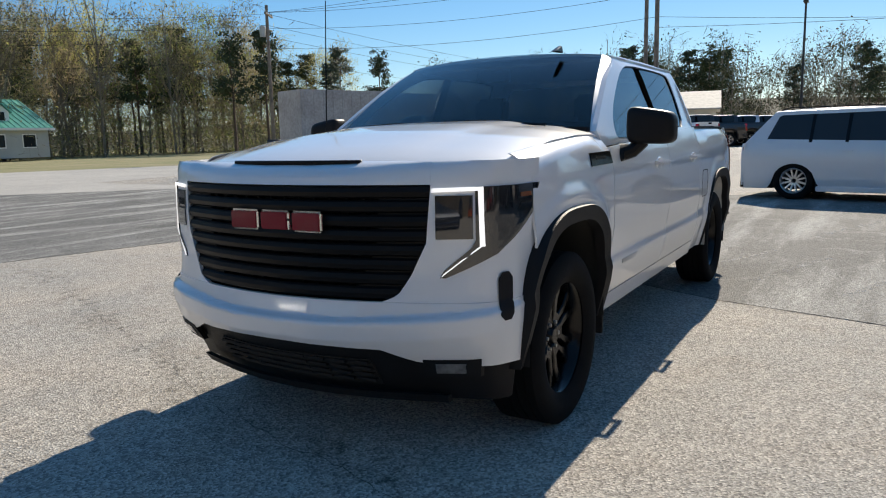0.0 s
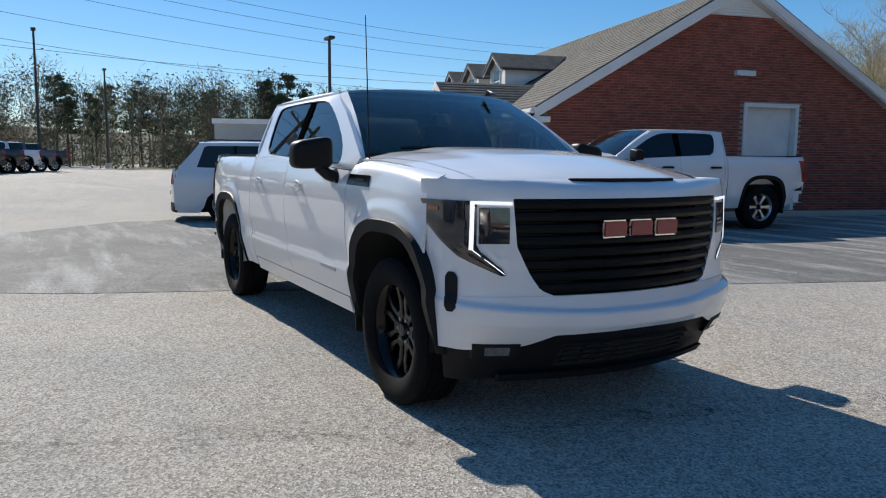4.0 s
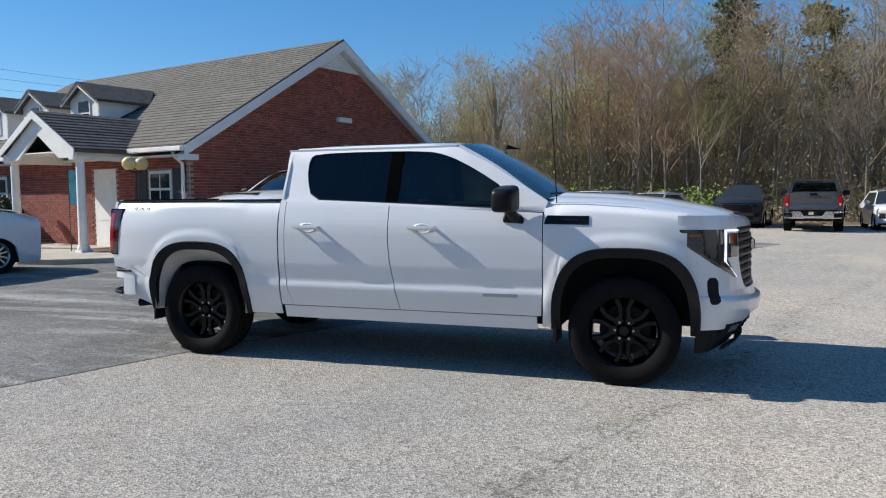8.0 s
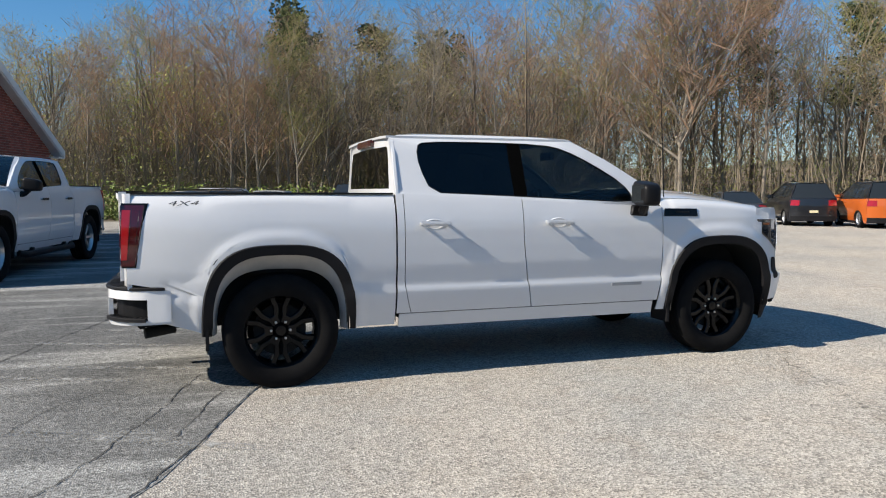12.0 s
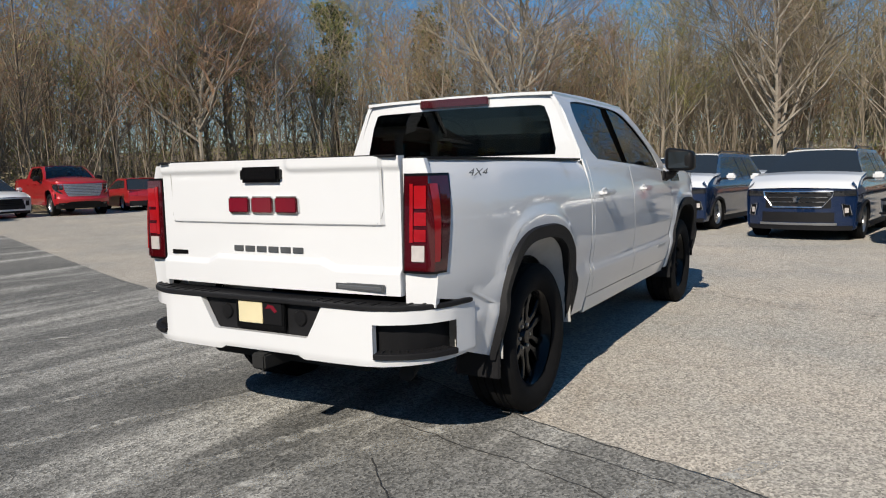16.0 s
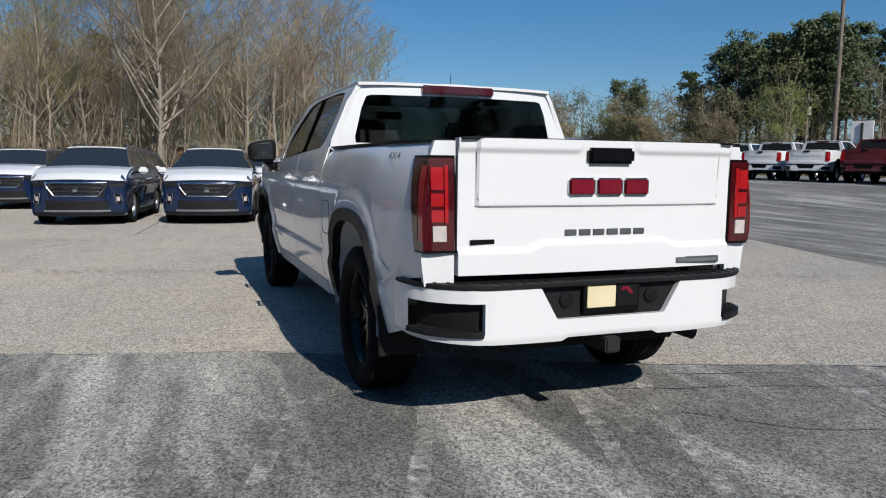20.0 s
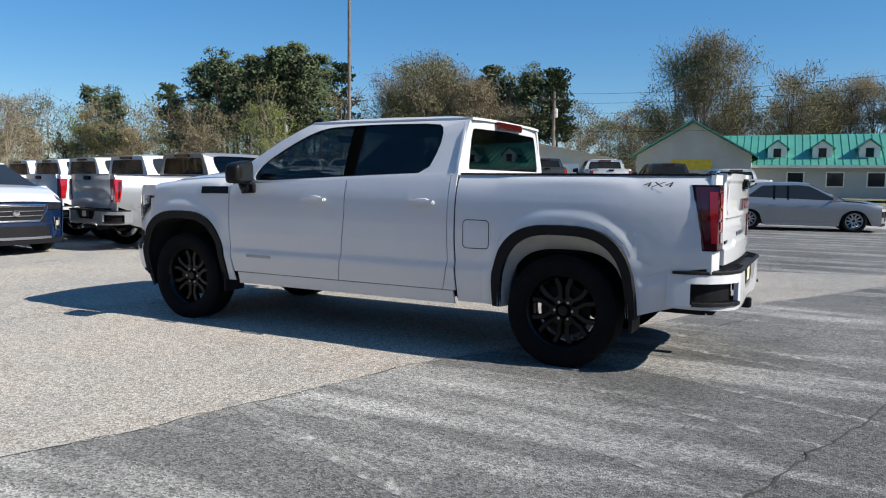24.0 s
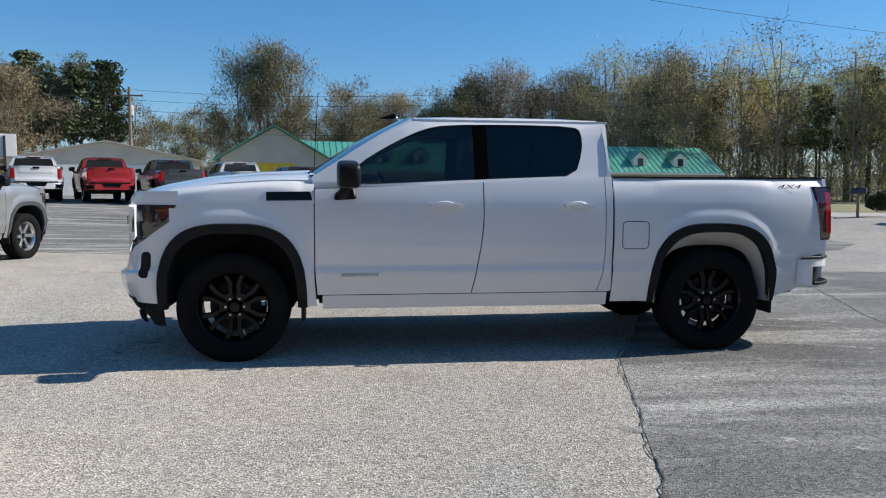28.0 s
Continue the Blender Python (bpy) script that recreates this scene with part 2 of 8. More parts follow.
def box(x0, x1, y0, y1, z0, z1, b=0.0):
    if not b:
        v = [(x, y, z) for x in (x0, x1) for y in (y0, y1) for z in (z0, z1)]
        return v, [(0, 1, 3, 2), (4, 6, 7, 5), (0, 4, 5, 1), (2, 3, 7, 6), (0, 2, 6, 4), (1, 5, 7, 3)]
    bm = bmesh.new()
    bmesh.ops.create_cube(bm, size=1)
    for v in bm.verts:
        v.co = ((x0 + x1) / 2 + v.co.x * (x1 - x0), (y0 + y1) / 2 + v.co.y * (y1 - y0), (z0 + z1) / 2 + v.co.z * (z1 - z0))
    bmesh.ops.bevel(bm, geom=bm.edges[:], offset=b, segments=2, affect="EDGES")
    bm.verts.index_update()
    out = [tuple(v.co) for v in bm.verts], [tuple(v.index for v in f.verts) for f in bm.faces]
    bm.free()
    return out


def grid(f, nu, nv, closed=False):
    v = [f(i / nu, j / nv) for i in range(nu + 1) for j in range(nv + 1)]
    q = [(i * (nv + 1) + j, (i + 1) * (nv + 1) + j, (i + 1) * (nv + 1) + j + 1, i * (nv + 1) + j + 1) for i in range(nu) for j in range(nv)]
    return v, q


def shell(vf, d):
    """A sheet given depth: the back face lies at the offset d, with a rim between."""
    v, f = vf
    n = len(v)
    back = [(p[0] + d[0], p[1] + d[1], p[2] + d[2]) for p in v]
    edges = {}
    for q in f:
        for a, c in zip(q, q[1:] + q[:1]):
            edges[(a, c)] = edges.get((a, c), 0) + 1
    rim = [(c, a, a + n, c + n) for (a, c) in edges if (c, a) not in edges]
    return list(v) + back, list(f) + [tuple(i + n for i in reversed(q)) for q in f] + rim


def prism(pts, axis, a, c, b=0.0):
    """A flat outline (pairs) pushed along one axis from a to c."""
    n = len(pts)

    def put(p, w):
        return {"x": (w, p[0], p[1]), "y": (p[0], w, p[1]), "z": (p[0], p[1], w)}[axis]
    v = [put(p, a) for p in pts] + [put(p, c) for p in pts]
    f = [tuple(range(n)), tuple(range(2 * n - 1, n - 1, -1))] + [(i, (i + 1) % n, n + (i + 1) % n, n + i) for i in range(n)]
    bm = bmesh.new()
    vs = [bm.verts.new(p) for p in v]
    for q in f:
        bm.faces.new([vs[i] for i in q])
    bmesh.ops.recalc_face_normals(bm, faces=bm.faces[:])
    if b:
        bmesh.ops.bevel(bm, geom=bm.edges[:], offset=b, segments=1, affect="EDGES")
    bm.verts.index_update()
    out = [tuple(p.co) for p in bm.verts], [tuple(p.index for p in q.verts) for q in bm.faces]
    bm.free()
    return out


def lathe(profile, n, axis="z"):
    """profile: pairs of radius and height, turned round the axis."""
    v, f = [], []
    k = len(profile)
    for i in range(n):
        a = 2 * math.pi * i / n
        for r, h in profile:
            c, s = r * math.cos(a), r * math.sin(a)
            v.append((c, s, h) if axis == "z" else (c, h, s))
    for i in range(n):
        j = (i + 1) % n
        for m in range(k - 1):
            q = (i * k + m, j * k + m, j * k + m + 1, i * k + m + 1)
            f.append(q if axis == "z" else tuple(reversed(q)))
    return v, f


def tube(pts, r0, r1=None, n=6):
    """A tapered tube along points."""
    r1 = r0 if r1 is None else r1
    v, f = [], []
    P = [Vector(p) for p in pts]
    for i, p in enumerate(P):
        t = (P[min(i + 1, len(P) - 1)] - P[max(i - 1, 0)]).normalized()
        u = t.orthogonal().normalized()
        w = t.cross(u)
        r = r0 + (r1 - r0) * i / (len(P) - 1)
        for k in range(n):
            a = 2 * math.pi * k / n
            v.append(tuple(p + u * (r * math.cos(a)) + w * (r * math.sin(a))))
    for i in range(len(P) - 1):
        for k in range(n):
            f.append((i * n + k, i * n + (k + 1) % n, (i + 1) * n + (k + 1) % n, (i + 1) * n + k))
    f.append(tuple(range(n - 1, -1, -1)))
    f.append(tuple((len(P) - 1) * n + k for k in range(n)))
    return v, f


def ball(cx, cy, cz, r, n=14, sz=1.0):
    return moved(lathe([(max(1e-4, r * math.sin(math.pi * i / 9)), -r * sz * math.cos(math.pi * i / 9)) for i in range(10)], n), Matrix.Translation((cx, cy, cz)))


def lerp(a, c, t):
    return a + (c - a) * t


def interp(x, xs, ys):
    return float(np.interp(x, xs, ys))


# ---- ground ----
def flat(name, pts, z, material, label, category, depth=0.0):
    v, f = [(x, y, z) for x, y in pts], [tuple(range(len(pts)))]
    if depth:
        v, f = prism(pts, "z", z - depth, z)
    return tagged(piece(name, (v, f), material, smooth=False), label, category, kind="structure")


flat("ground", [(-900, -900), (900, -900), (900, 900), (-900, 900)], -0.012, GRASS, "open ground of dry spring grass reaching the horizon", "ground")
near_road = lambda x: -29.5 - 0.356 * x
flat("pavement_lot", [(-85, 1.5), (-60, -7.4), (-24, -20.2), (-17, -13), (-10, -16), (-4.7, -21), (1, -26), (30, -38.5), (60, -46), (60, 30), (24, 27.5), (4, 28.5), (-20, 34), (-85, 45)], 0.0, ASPH_LIGHT,
     "sun-bleached aggregate asphalt of the dealership lot", "parking lot", 0.01)
flat("pavement_dark", [(-0.1, 4.0), (0.66, 6.1), (4.5, 15.5), (-5.0, 24.5), (-9, 12), (-9.2, 8.0), (-12.0, 5.0), (-13, 0.5), (-9.5, -3.2), (-4.3, -5.5), (-3.4, -3.75), (-2.62, -2.5), (-2.08, -1.0), (-1.55, 0.2), (-1.04, 1.15), (-0.34, 3.5)],
     0.004, ASPH_DARK, "dark sealed asphalt with worn parking lines", "parking lot", 0.004)
flat("pavement_patch", [(-1.9, -6.1), (0.5, -6.75), (4.4, -7.95), (12, -10.5), (40, -20), (46, -42), (1, -25.8), (-4.8, -20.8), (-10, -15.8), (-15, -13.6), (-9.6, -8.2)], 0.004, ASPH_DARK,
     "dark sealed asphalt along the road side of the lot", "parking lot", 0.004)
flat("road", [(x, near_road(x)) for x in (-400, -200, -60, 0, 60, 200, 400)] + [(x, near_road(x) - 14) for x in (400, 200, 60, 0, -60, -200, -400)], -0.004, ROAD, "pale asphalt highway passing the lot", "road", 0.006)
flat("pavement_apron", [(-24, -20.2), (-17, -13.0), (-10, -16), (-4.7, -21), (1, -26), (6, -31.7), (-24, -21.0)], 0.001, ROAD, "pale driveway apron joining lot and road", "driveway", 0.003)
flat("woodland_floor", [(60, 27), (24, 27.5), (4, 28.5), (-8, 30), (-20, 34), (-60, 60), (-60, 140), (160, 140), (160, 0), (60, -20)], -0.002, LITTER, "brown leaf litter under the woods", "woodland floor")


WORN = mat("worn_line_paint_speckled", (0.40, 0.395, 0.37), 0.85, var=0.1, scale=6, fine=0.3, fscale=110)
_n, _l = WORN.node_tree.nodes, WORN.node_tree.links
_tc, _z, _r = _n.new("ShaderNodeTexCoord"), _n.new("ShaderNodeTexNoise"), _n.new("ShaderNodeMapRange")
_z.inputs["Scale"].default_value, _z.inputs["Detail"].default_value, _z.inputs["Roughness"].default_value = 7.0, 8, 0.85
_r.inputs["From Min"].default_value, _r.inputs["From Max"].default_value = 0.46, 0.62
_l.new(_tc.outputs["Object"], _z.inputs["Vector"])
_l.new(_z.outputs["Fac"], _r.inputs["Value"])
_l.new(_r.outputs["Result"], _n["Principled BSDF"].inputs["Alpha"])


def ribbon(name, pts, w, z, material, label, category, seed=1, jag=0.0, step=0.05, kind="structure"):
    """A thin strip on the ground along a broken line, with ragged edges."""
    R = random.Random(seed)
    v, f, side = [], [], 0.0
    line = []
    for a, c in zip(pts, pts[1:]):
        k = max(1, int(math.dist(a, c) / step))
        line += [(Vector(a).lerp(Vector(c), i / k), (Vector(c) - Vector(a)).normalized()) for i in range(k)]
    line.append((Vector(pts[-1]), line[-1][1]))
    for i, (p, d) in enumerate(line):
        side = side * 0.8 + R.gauss(0, jag)
        q = Vector((-d.y, d.x))
        h = w / 2 * R.uniform(0.5, 1.2) if jag else w / 2 * R.uniform(0.9, 1.1)
        for s in (-1, 1):
            e = p + q * (side + s * h)
            v.append((e.x, e.y, z))
        if i:
            o = 2 * i
            f.append((o - 2, o - 1, o + 1, o))
    return tagged(piece(name, (v, f), material, smooth=False), label, category, "pavement marks", kind)


for k, (a, c, w) in enumerate([((-0.36, 2.72), (-2.2, 3.42), 0.11), ((-2.3, -0.70), (-3.9, -0.02), 0.09), ((-2.2, 0.62), (-3.9, 1.30), 0.09), ((-2.35, -0.22), (-4.2, 0.46), 0.10), ((-2.1, -2.2), (-4.4, -1.0), 0.09),
                               ((-2.0, 1.30), (-3.6, 1.86), 0.08), ((-2.55, -1.76), (-4.4, -1.25), 0.08), ((-1.6, 2.05), (-3.4, 2.75), 0.08), ((-1.6, 4.2), (-4.8, 5.4), 0.10), ((-0.1, 5.3), (-3.2, 6.5), 0.10), ((-5.2, -1.0), (-8.0, 0.2), 0.10), ((-5.2, 1.6), (-8.4, 2.8), 0.10)]):
    ribbon("parking_line", [a, c], w, 0.0075, WORN, "worn pale parking line on dark asphalt", "parking line", k)
for k, (pts, w) in enumerate([([(-1.15, 8.3), (-2.0, 5.6), (-2.87, 3.75), (-3.23, 2.89), (-3.65, 1.7), (-3.85, 1.07), (-4.3, -0.4), (-5.2, -2.6)], 0.014), ([(-2.45, -0.4), (-2.58, -0.81), (-2.72, -1.4), (-2.88, -1.83), (-3.2, -2.6)], 0.008), ([(-2.3, -0.95), (-2.38, -1.2), (-2.58, -1.85)], 0.008),
                              ([(0.6, 6.0), (-0.1, 4.0), (-0.34, 3.5), (-1.04, 1.15), (-1.55, 0.2), (-2.08, -1.0), (-2.62, -2.5), (-3.4, -3.75), (-4.3, -5.5)], 0.009), ([(-2.9, -0.55), (-3.3, -0.9), (-3.5, -1.5), (-4.1, -1.9)], 0.007), ([(-5.0, 7.0), (-5.6, 4.0), (-6.4, 0.5)], 0.018)]):
    ribbon("pavement_crack", pts, w, 0.0085, CRACK, "dark jagged crack in the asphalt", "crack", 30 + k, 0.009)
for k, (pts, w) in enumerate([([(3.6, -5.6), (6.0, -4.4), (9.5, -4.0), (14, -2.6)], 0.014), ([(4.6, 5.0), (8.0, 2.5), (13.0, 1.8)], 0.014)]):
    ribbon("pavement_crack", pts, w, 0.0045, CRACK, "fine dark crack in the bleached asphalt", "crack", 50 + k, 0.010)


JOINT = mat("asphalt_joint_stain", (0.17, 0.145, 0.115), 0.9, var=0.2, scale=8)
_n, _l = JOINT.node_tree.nodes, JOINT.node_tree.links
_tc, _z, _r = _n.new("ShaderNodeTexCoord"), _n.new("ShaderNodeTexNoise"), _n.new("ShaderNodeMapRange")
_z.inputs["Scale"].default_value, _z.inputs["Detail"].default_value, _z.inputs["Roughness"].default_value = 9.0, 8, 0.85
_r.inputs["From Min"].default_value, _r.inputs["From Max"].default_value = 0.52, 0.70
_l.new(_tc.outputs["Object"], _z.inputs["Vector"])
_l.new(_z.outputs["Fac"], _r.inputs["Value"])
_l.new(_r.outputs["Result"], _n["Principled BSDF"].inputs["Alpha"])
joint = [(0.48, -5.75), (1.05, -4.3), (1.52, -3.11), (1.69, -2.74), (1.86, -2.22), (2.15, -1.51), (2.5, -0.86), (2.9, 0.6), (3.41, 2.77), (5.28, 7.47), (6.4, 10.5)]
ribbon("pavement_joint", joint, 0.30, 0.0022, JOINT, "dark worn stain along a paving joint", "joint", 70, 0.02)
ribbon("pavement_crack", joint[1:9], 0.0035, 0.0045, CRACK, "fine broken crack along the paving joint", "crack", 71, 0.010)
for k, (pts, w) in enumerate([([(6.6, -6.2), (4.4, -5.0), (2.4, -4.6)], 0.22), ([(5.4, 3.6), (3.6, 3.9), (1.6, 5.2)], 0.26), ([(7.5, -1.5), (7.0, 1.5), (7.6, 5.0)], 0.3)]):
    ribbon("pavement_stain", pts, w, 0.0026, JOINT, "faint dark stain worn into the bleached asphalt", "stain", 80 + k, 0.03)


# ---- vehicle materials ----
def paint(name, col, metal=0.0, rough=0.35):
    return mat(name, col, rough, metal, var=0.012, scale=1.2, coat=1.0)


WHITE = paint("white_paint", (0.70, 0.71, 0.725), 0.0, 0.33)
SILVER = paint("silver_paint", (0.33, 0.335, 0.34), 0.65, 0.36)
NAVY = paint("navy_paint", (0.005, 0.018, 0.060), 0.2, 0.25)
BLACK = paint("black_paint", (0.012, 0.012, 0.014), 0.0)
REDP = paint("red_car_paint", (0.42, 0.015, 0.02), 0.2)
MAROON = paint("maroon_paint", (0.12, 0.012, 0.018), 0.3)
GREYP = paint("grey_paint", (0.085, 0.09, 0.10), 0.5)
CHAMP = paint("champagne_paint", (0.36, 0.345, 0.32), 0.7, 0.4)
ORANGE = paint("orange_paint", (0.55, 0.12, 0.02), 0.0)
PLASTIC = mat("black_plastic", (0.013, 0.013, 0.0145), 0.55, var=0.08, scale=4, bump=0.15, bscale=400)
PLASTIC.node_tree.nodes["Principled BSDF"].inputs["Specular IOR Level"].default_value = 0.15
GLOSSBLK = mat("gloss_black", (0.004, 0.004, 0.0045), 0.2, var=0.05)
GLOSSBLK.node_tree.nodes["Principled BSDF"].inputs["Specular IOR Level"].default_value = 0.25
PILLAR = mat("pillar_film_black", (0.003, 0.003, 0.003), 0.5, var=0.05)
PILLAR.node_tree.nodes["Principled BSDF"].inputs["IOR"].default_value = 1.0
DARK = mat("underbody_black", (0.012, 0.012, 0.012), 0.9, var=0.2)
RUBBER = mat("tyre_rubber", (0.009, 0.009, 0.0095), 0.82, var=0.15, scale=8, bump=0.2, bscale=120)
RUBBER.node_tree.nodes["Principled BSDF"].inputs["Specular IOR Level"].default_value = 0.1
CHROME = mat("chrome", (0.75, 0.75, 0.76), 0.12, 1.0, var=0.03)
ALLOY = mat("alloy_rim", (0.58, 0.58, 0.58), 0.28, 0.95, var=0.05)
PRIMER = mat("primer_grey", (0.42, 0.42, 0.41), 0.7, var=0.12, scale=3)
LENS_RED = mat("red_lens", (0.36, 0.008, 0.012), 0.1, var=0.12, scale=9, coat=1.0)
LENS_RED_DK = mat("dark_red_lens", (0.055, 0.002, 0.004), 0.10, var=0.1, coat=1.0)
LENS_WHITE = mat("clear_lens", (0.52, 0.48, 0.46), 0.1, var=0.1, scale=20, coat=1.0)
LENS_FOG = mat("fog_lens", (0.16, 0.165, 0.17), 0.12, var=0.2, scale=30, coat=1.0)
LENS_DARK = mat("smoked_lens", (0.022, 0.023, 0.026), 0.05, var=0.2, scale=12, coat=1.0)
AMBER = mat("amber_lens", (0.25, 0.06, 0.01), 0.1, coat=1.0)
DRL = mat("daylight_strip", (0.95, 0.96, 1.0), 0.2, emit=0.55)
EMBLEM = mat("red_emblem", (0.20, 0.008, 0.022), 0.2, 0.2, var=0.05, coat=0.6)
BADGE = mat("badge_grey", (0.17, 0.18, 0.19), 0.3, 0.6)
GRILLE = mat("grille_black", (0.006, 0.006, 0.0065), 0.38, var=0.05)
GRILLE.node_tree.nodes["Principled BSDF"].inputs["Specular IOR Level"].default_value = 0.13
SATIN = mat("satin_black", (0.010, 0.010, 0.011), 0.42, var=0.05)
SATIN.node_tree.nodes["Principled BSDF"].inputs["Specular IOR Level"].default_value = 0.15
DECAL = mat("decal_grey", (0.10, 0.105, 0.115), 0.45, 0.2)
SEAT = mat("seat_cloth", (0.03, 0.03, 0.032), 0.9, var=0.1, scale=20)
PLATE_Y = mat("cream_plate", (0.70, 0.62, 0.40), 0.5, var=0.05)
TINT = bpy.data.materials.new("tinted_glass")
TINT.use_nodes = True
_b = TINT.node_tree.nodes["Principled BSDF"]
_b.inputs["Base Color"].default_value = (0.05, 0.06, 0.06, 1)
_b.inputs["Roughness"].default_value = 0.0
_b.inputs["Transmission Weight"].default_value = 1.0
_b.inputs["IOR"].default_value = 1.45
CLEAR = TINT.copy()
CLEAR.name = "windscreen_glass"
CLEAR.node_tree.nodes["Principled BSDF"].inputs["Base Color"].default_value = (0.50, 0.55, 0.54, 1)
TINT2 = TINT.copy()
TINT2.name = "door_glass"
TINT2.node_tree.nodes["Principled BSDF"].inputs["Base Color"].default_value = (0.24, 0.27, 0.26, 1)


def pane_of(vf):
    """A closed pane with its faces turned outwards."""
    bm = bmesh.new()
    vs = [bm.verts.new(p) for p in vf[0]]
    for q in vf[1]:
        bm.faces.new([vs[i] for i in q])
    bmesh.ops.recalc_face_normals(bm, faces=bm.faces[:])
    bm.verts.index_update()
    out = [tuple(p.co) for p in bm.verts], [tuple(p.index for p in q.verts) for q in bm.faces]
    bm.free()
    return out


# ---- wheels ----
TYRES, RIMS = {}, {}


def tyre_mesh(R, w, rim, n):
    key = (R, w, rim, n)
    if key not in TYRES:
        h = w / 2
        p = [(rim, -h * 0.78), (rim + 0.02, -h * 0.90), (lerp(rim, R, 0.45), -h * 1.02), (R - 0.035, -h), (R - 0.012, -h * 0.90)]
        for k in range(5):
            a, c = -0.84 + k * 0.336, -0.84 + (k + 1) * 0.336
            p += [(R, h * (a + 0.03)), (R, h * (c - 0.03))]
            if k < 4:
                p += [(R - 0.011, h * (c - 0.015)), (R - 0.011, h * (c + 0.015))]
        p += [(R - 0.012, h * 0.90), (R - 0.035, h), (lerp(rim, R, 0.45), h * 1.02), (rim + 0.02, h * 0.90), (rim, h * 0.78)]
        TYRES[key] = mesh_of("tyre", *lathe(p, n, "y"), RUBBER, 30)
    return TYRES[key]


def spoke_outline(rim, kind):
    """One spoke in the wheel's plane, pointing up (x, z)."""
    r = rim
    if kind == "split":
        return [[(-0.034, 0.05), (0.034, 0.05), (0.040, r * 0.36), (0.078, r * 0.58), (0.092, r * 0.97), (0.050, r * 0.985), (0.042, r * 0.66), (0.016, r * 0.45),
                 (-0.016, r * 0.45), (-0.042, r * 0.66), (-0.050, r * 0.985), (-0.092, r * 0.97), (-0.078, r * 0.58), (-0.040, r * 0.36)]]
    if kind == "six":
        return [[(-0.03, 0.05), (0.03, 0.05), (0.022, r * 0.55), (0.045, r * 0.97), (-0.045, r * 0.97), (-0.022, r * 0.55)]]
    return [[(-0.022, 0.04), (0.022, 0.04), (0.016, r * 0.97), (-0.016, r * 0.97)]]


def wheel(parent, x, y, z, R, w, rim, n_spokes, kind, face, back, n=40, nuts=6, cap=None):
    """A wheel whose outer face looks to the side of y's sign."""
    s = 1 if y > 0 else -1
    hub = piece("wheel", lathe([(rim, -0.11), (rim - 0.012, -0.10), (rim - 0.03, 0.02), (rim - 0.012, 0.085), (rim + 0.004, 0.10), (rim + 0.012, 0.095)], n, "y"), face, parent)
    hub.matrix_local = Matrix.Translation((x, y - s * 0.115, z)) @ (Matrix.Identity(4) if s > 0 else Matrix.Rotation(math.pi, 4, "Z"))
    piece("tyre", tyre_mesh(R, w, rim, n), None, hub)
    piece("brake_disc", lathe([(0.001, -0.02), (rim * 0.72, -0.02), (rim * 0.72, 0.0), (0.001, 0.0)], 24, "y"), back, hub)
    key = (rim, kind, face.name)
    if key not in RIMS:
        vf = join(*[prism(o, "y", 0.015, 0.062, 0.006) for o in spoke_outline(rim, kind)])
        vf = ([(px, py - 0.022 * (1 - min(1, pz / rim)), pz) for px, py, pz in vf[0]], vf[1])
        RIMS[key] = mesh_of("spoke", *vf, face, 30)
    if nuts == 0 or kind != "split":
        rk = (key, n_spokes)
        if rk not in RIMS:
            vf = ([tuple(v.co) for v in RIMS[key].vertices], [tuple(p.vertices) for p in RIMS[key].polygons])
            RIMS[rk] = mesh_of("rim_face", *join(*[moved(vf, Matrix.Rotation(2 * math.pi * (k + 0.5) / n_spokes, 4, "Y")) for k in range(n_spokes)]), face, 30)
        piece("rim_face", RIMS[rk], None, hub)
        return hub
    for k in range(n_spokes):
        piece("spoke", RIMS[key], None, hub, at=Matrix.Rotation(2 * math.pi * (k + 0.5) / n_spokes, 4, "Y"))
    piece("hub_cap", lathe([(0.001, 0.062), (0.036, 0.06), (0.042, 0.05), (0.05, 0.03), (0.075, 0.02)], 20, "y"), face if cap is None else cap, hub)
    for a in [2 * math.pi * k / nuts for k in range(nuts)]:
        piece("wheel_nut", lathe([(0.001, 0.055), (0.009, 0.053), (0.011, 0.02)], 8, "y"), ALLOY, hub, at=Matrix.Translation((0.068 * math.cos(a), 0, 0.068 * math.sin(a))))
    return hub


# ---- pickup ----
PQ = [0, 0.2, 0.4, 0.6, 0.7, 0.82, 0.92, 1.04, 1.18, 1.30]
PX = [2.80, 2.788, 2.752, 2.692, 2.655, 2.60, 2.535, 2.425, 2.29, 2.17]
PY = [0, 0.2, 0.4, 0.6, 0.70, 0.815, 0.895, 0.942, 0.962, 0.972]
DZ = [0.26, 0.34, 0.42, 0.50, 0.555, 0.618, 0.632, 0.642, 0.70, 0.80, 1.0, 1.12, 1.18, 1.215, 1.245, 1.268]
DX = [-0.13, -0.07, -0.02, 0.035, 0.062, 0.066, 0.060, 0.022, 0.010, 0.0, 0.0, -0.008, -0.016, -0.03, -0.065, -0.13]


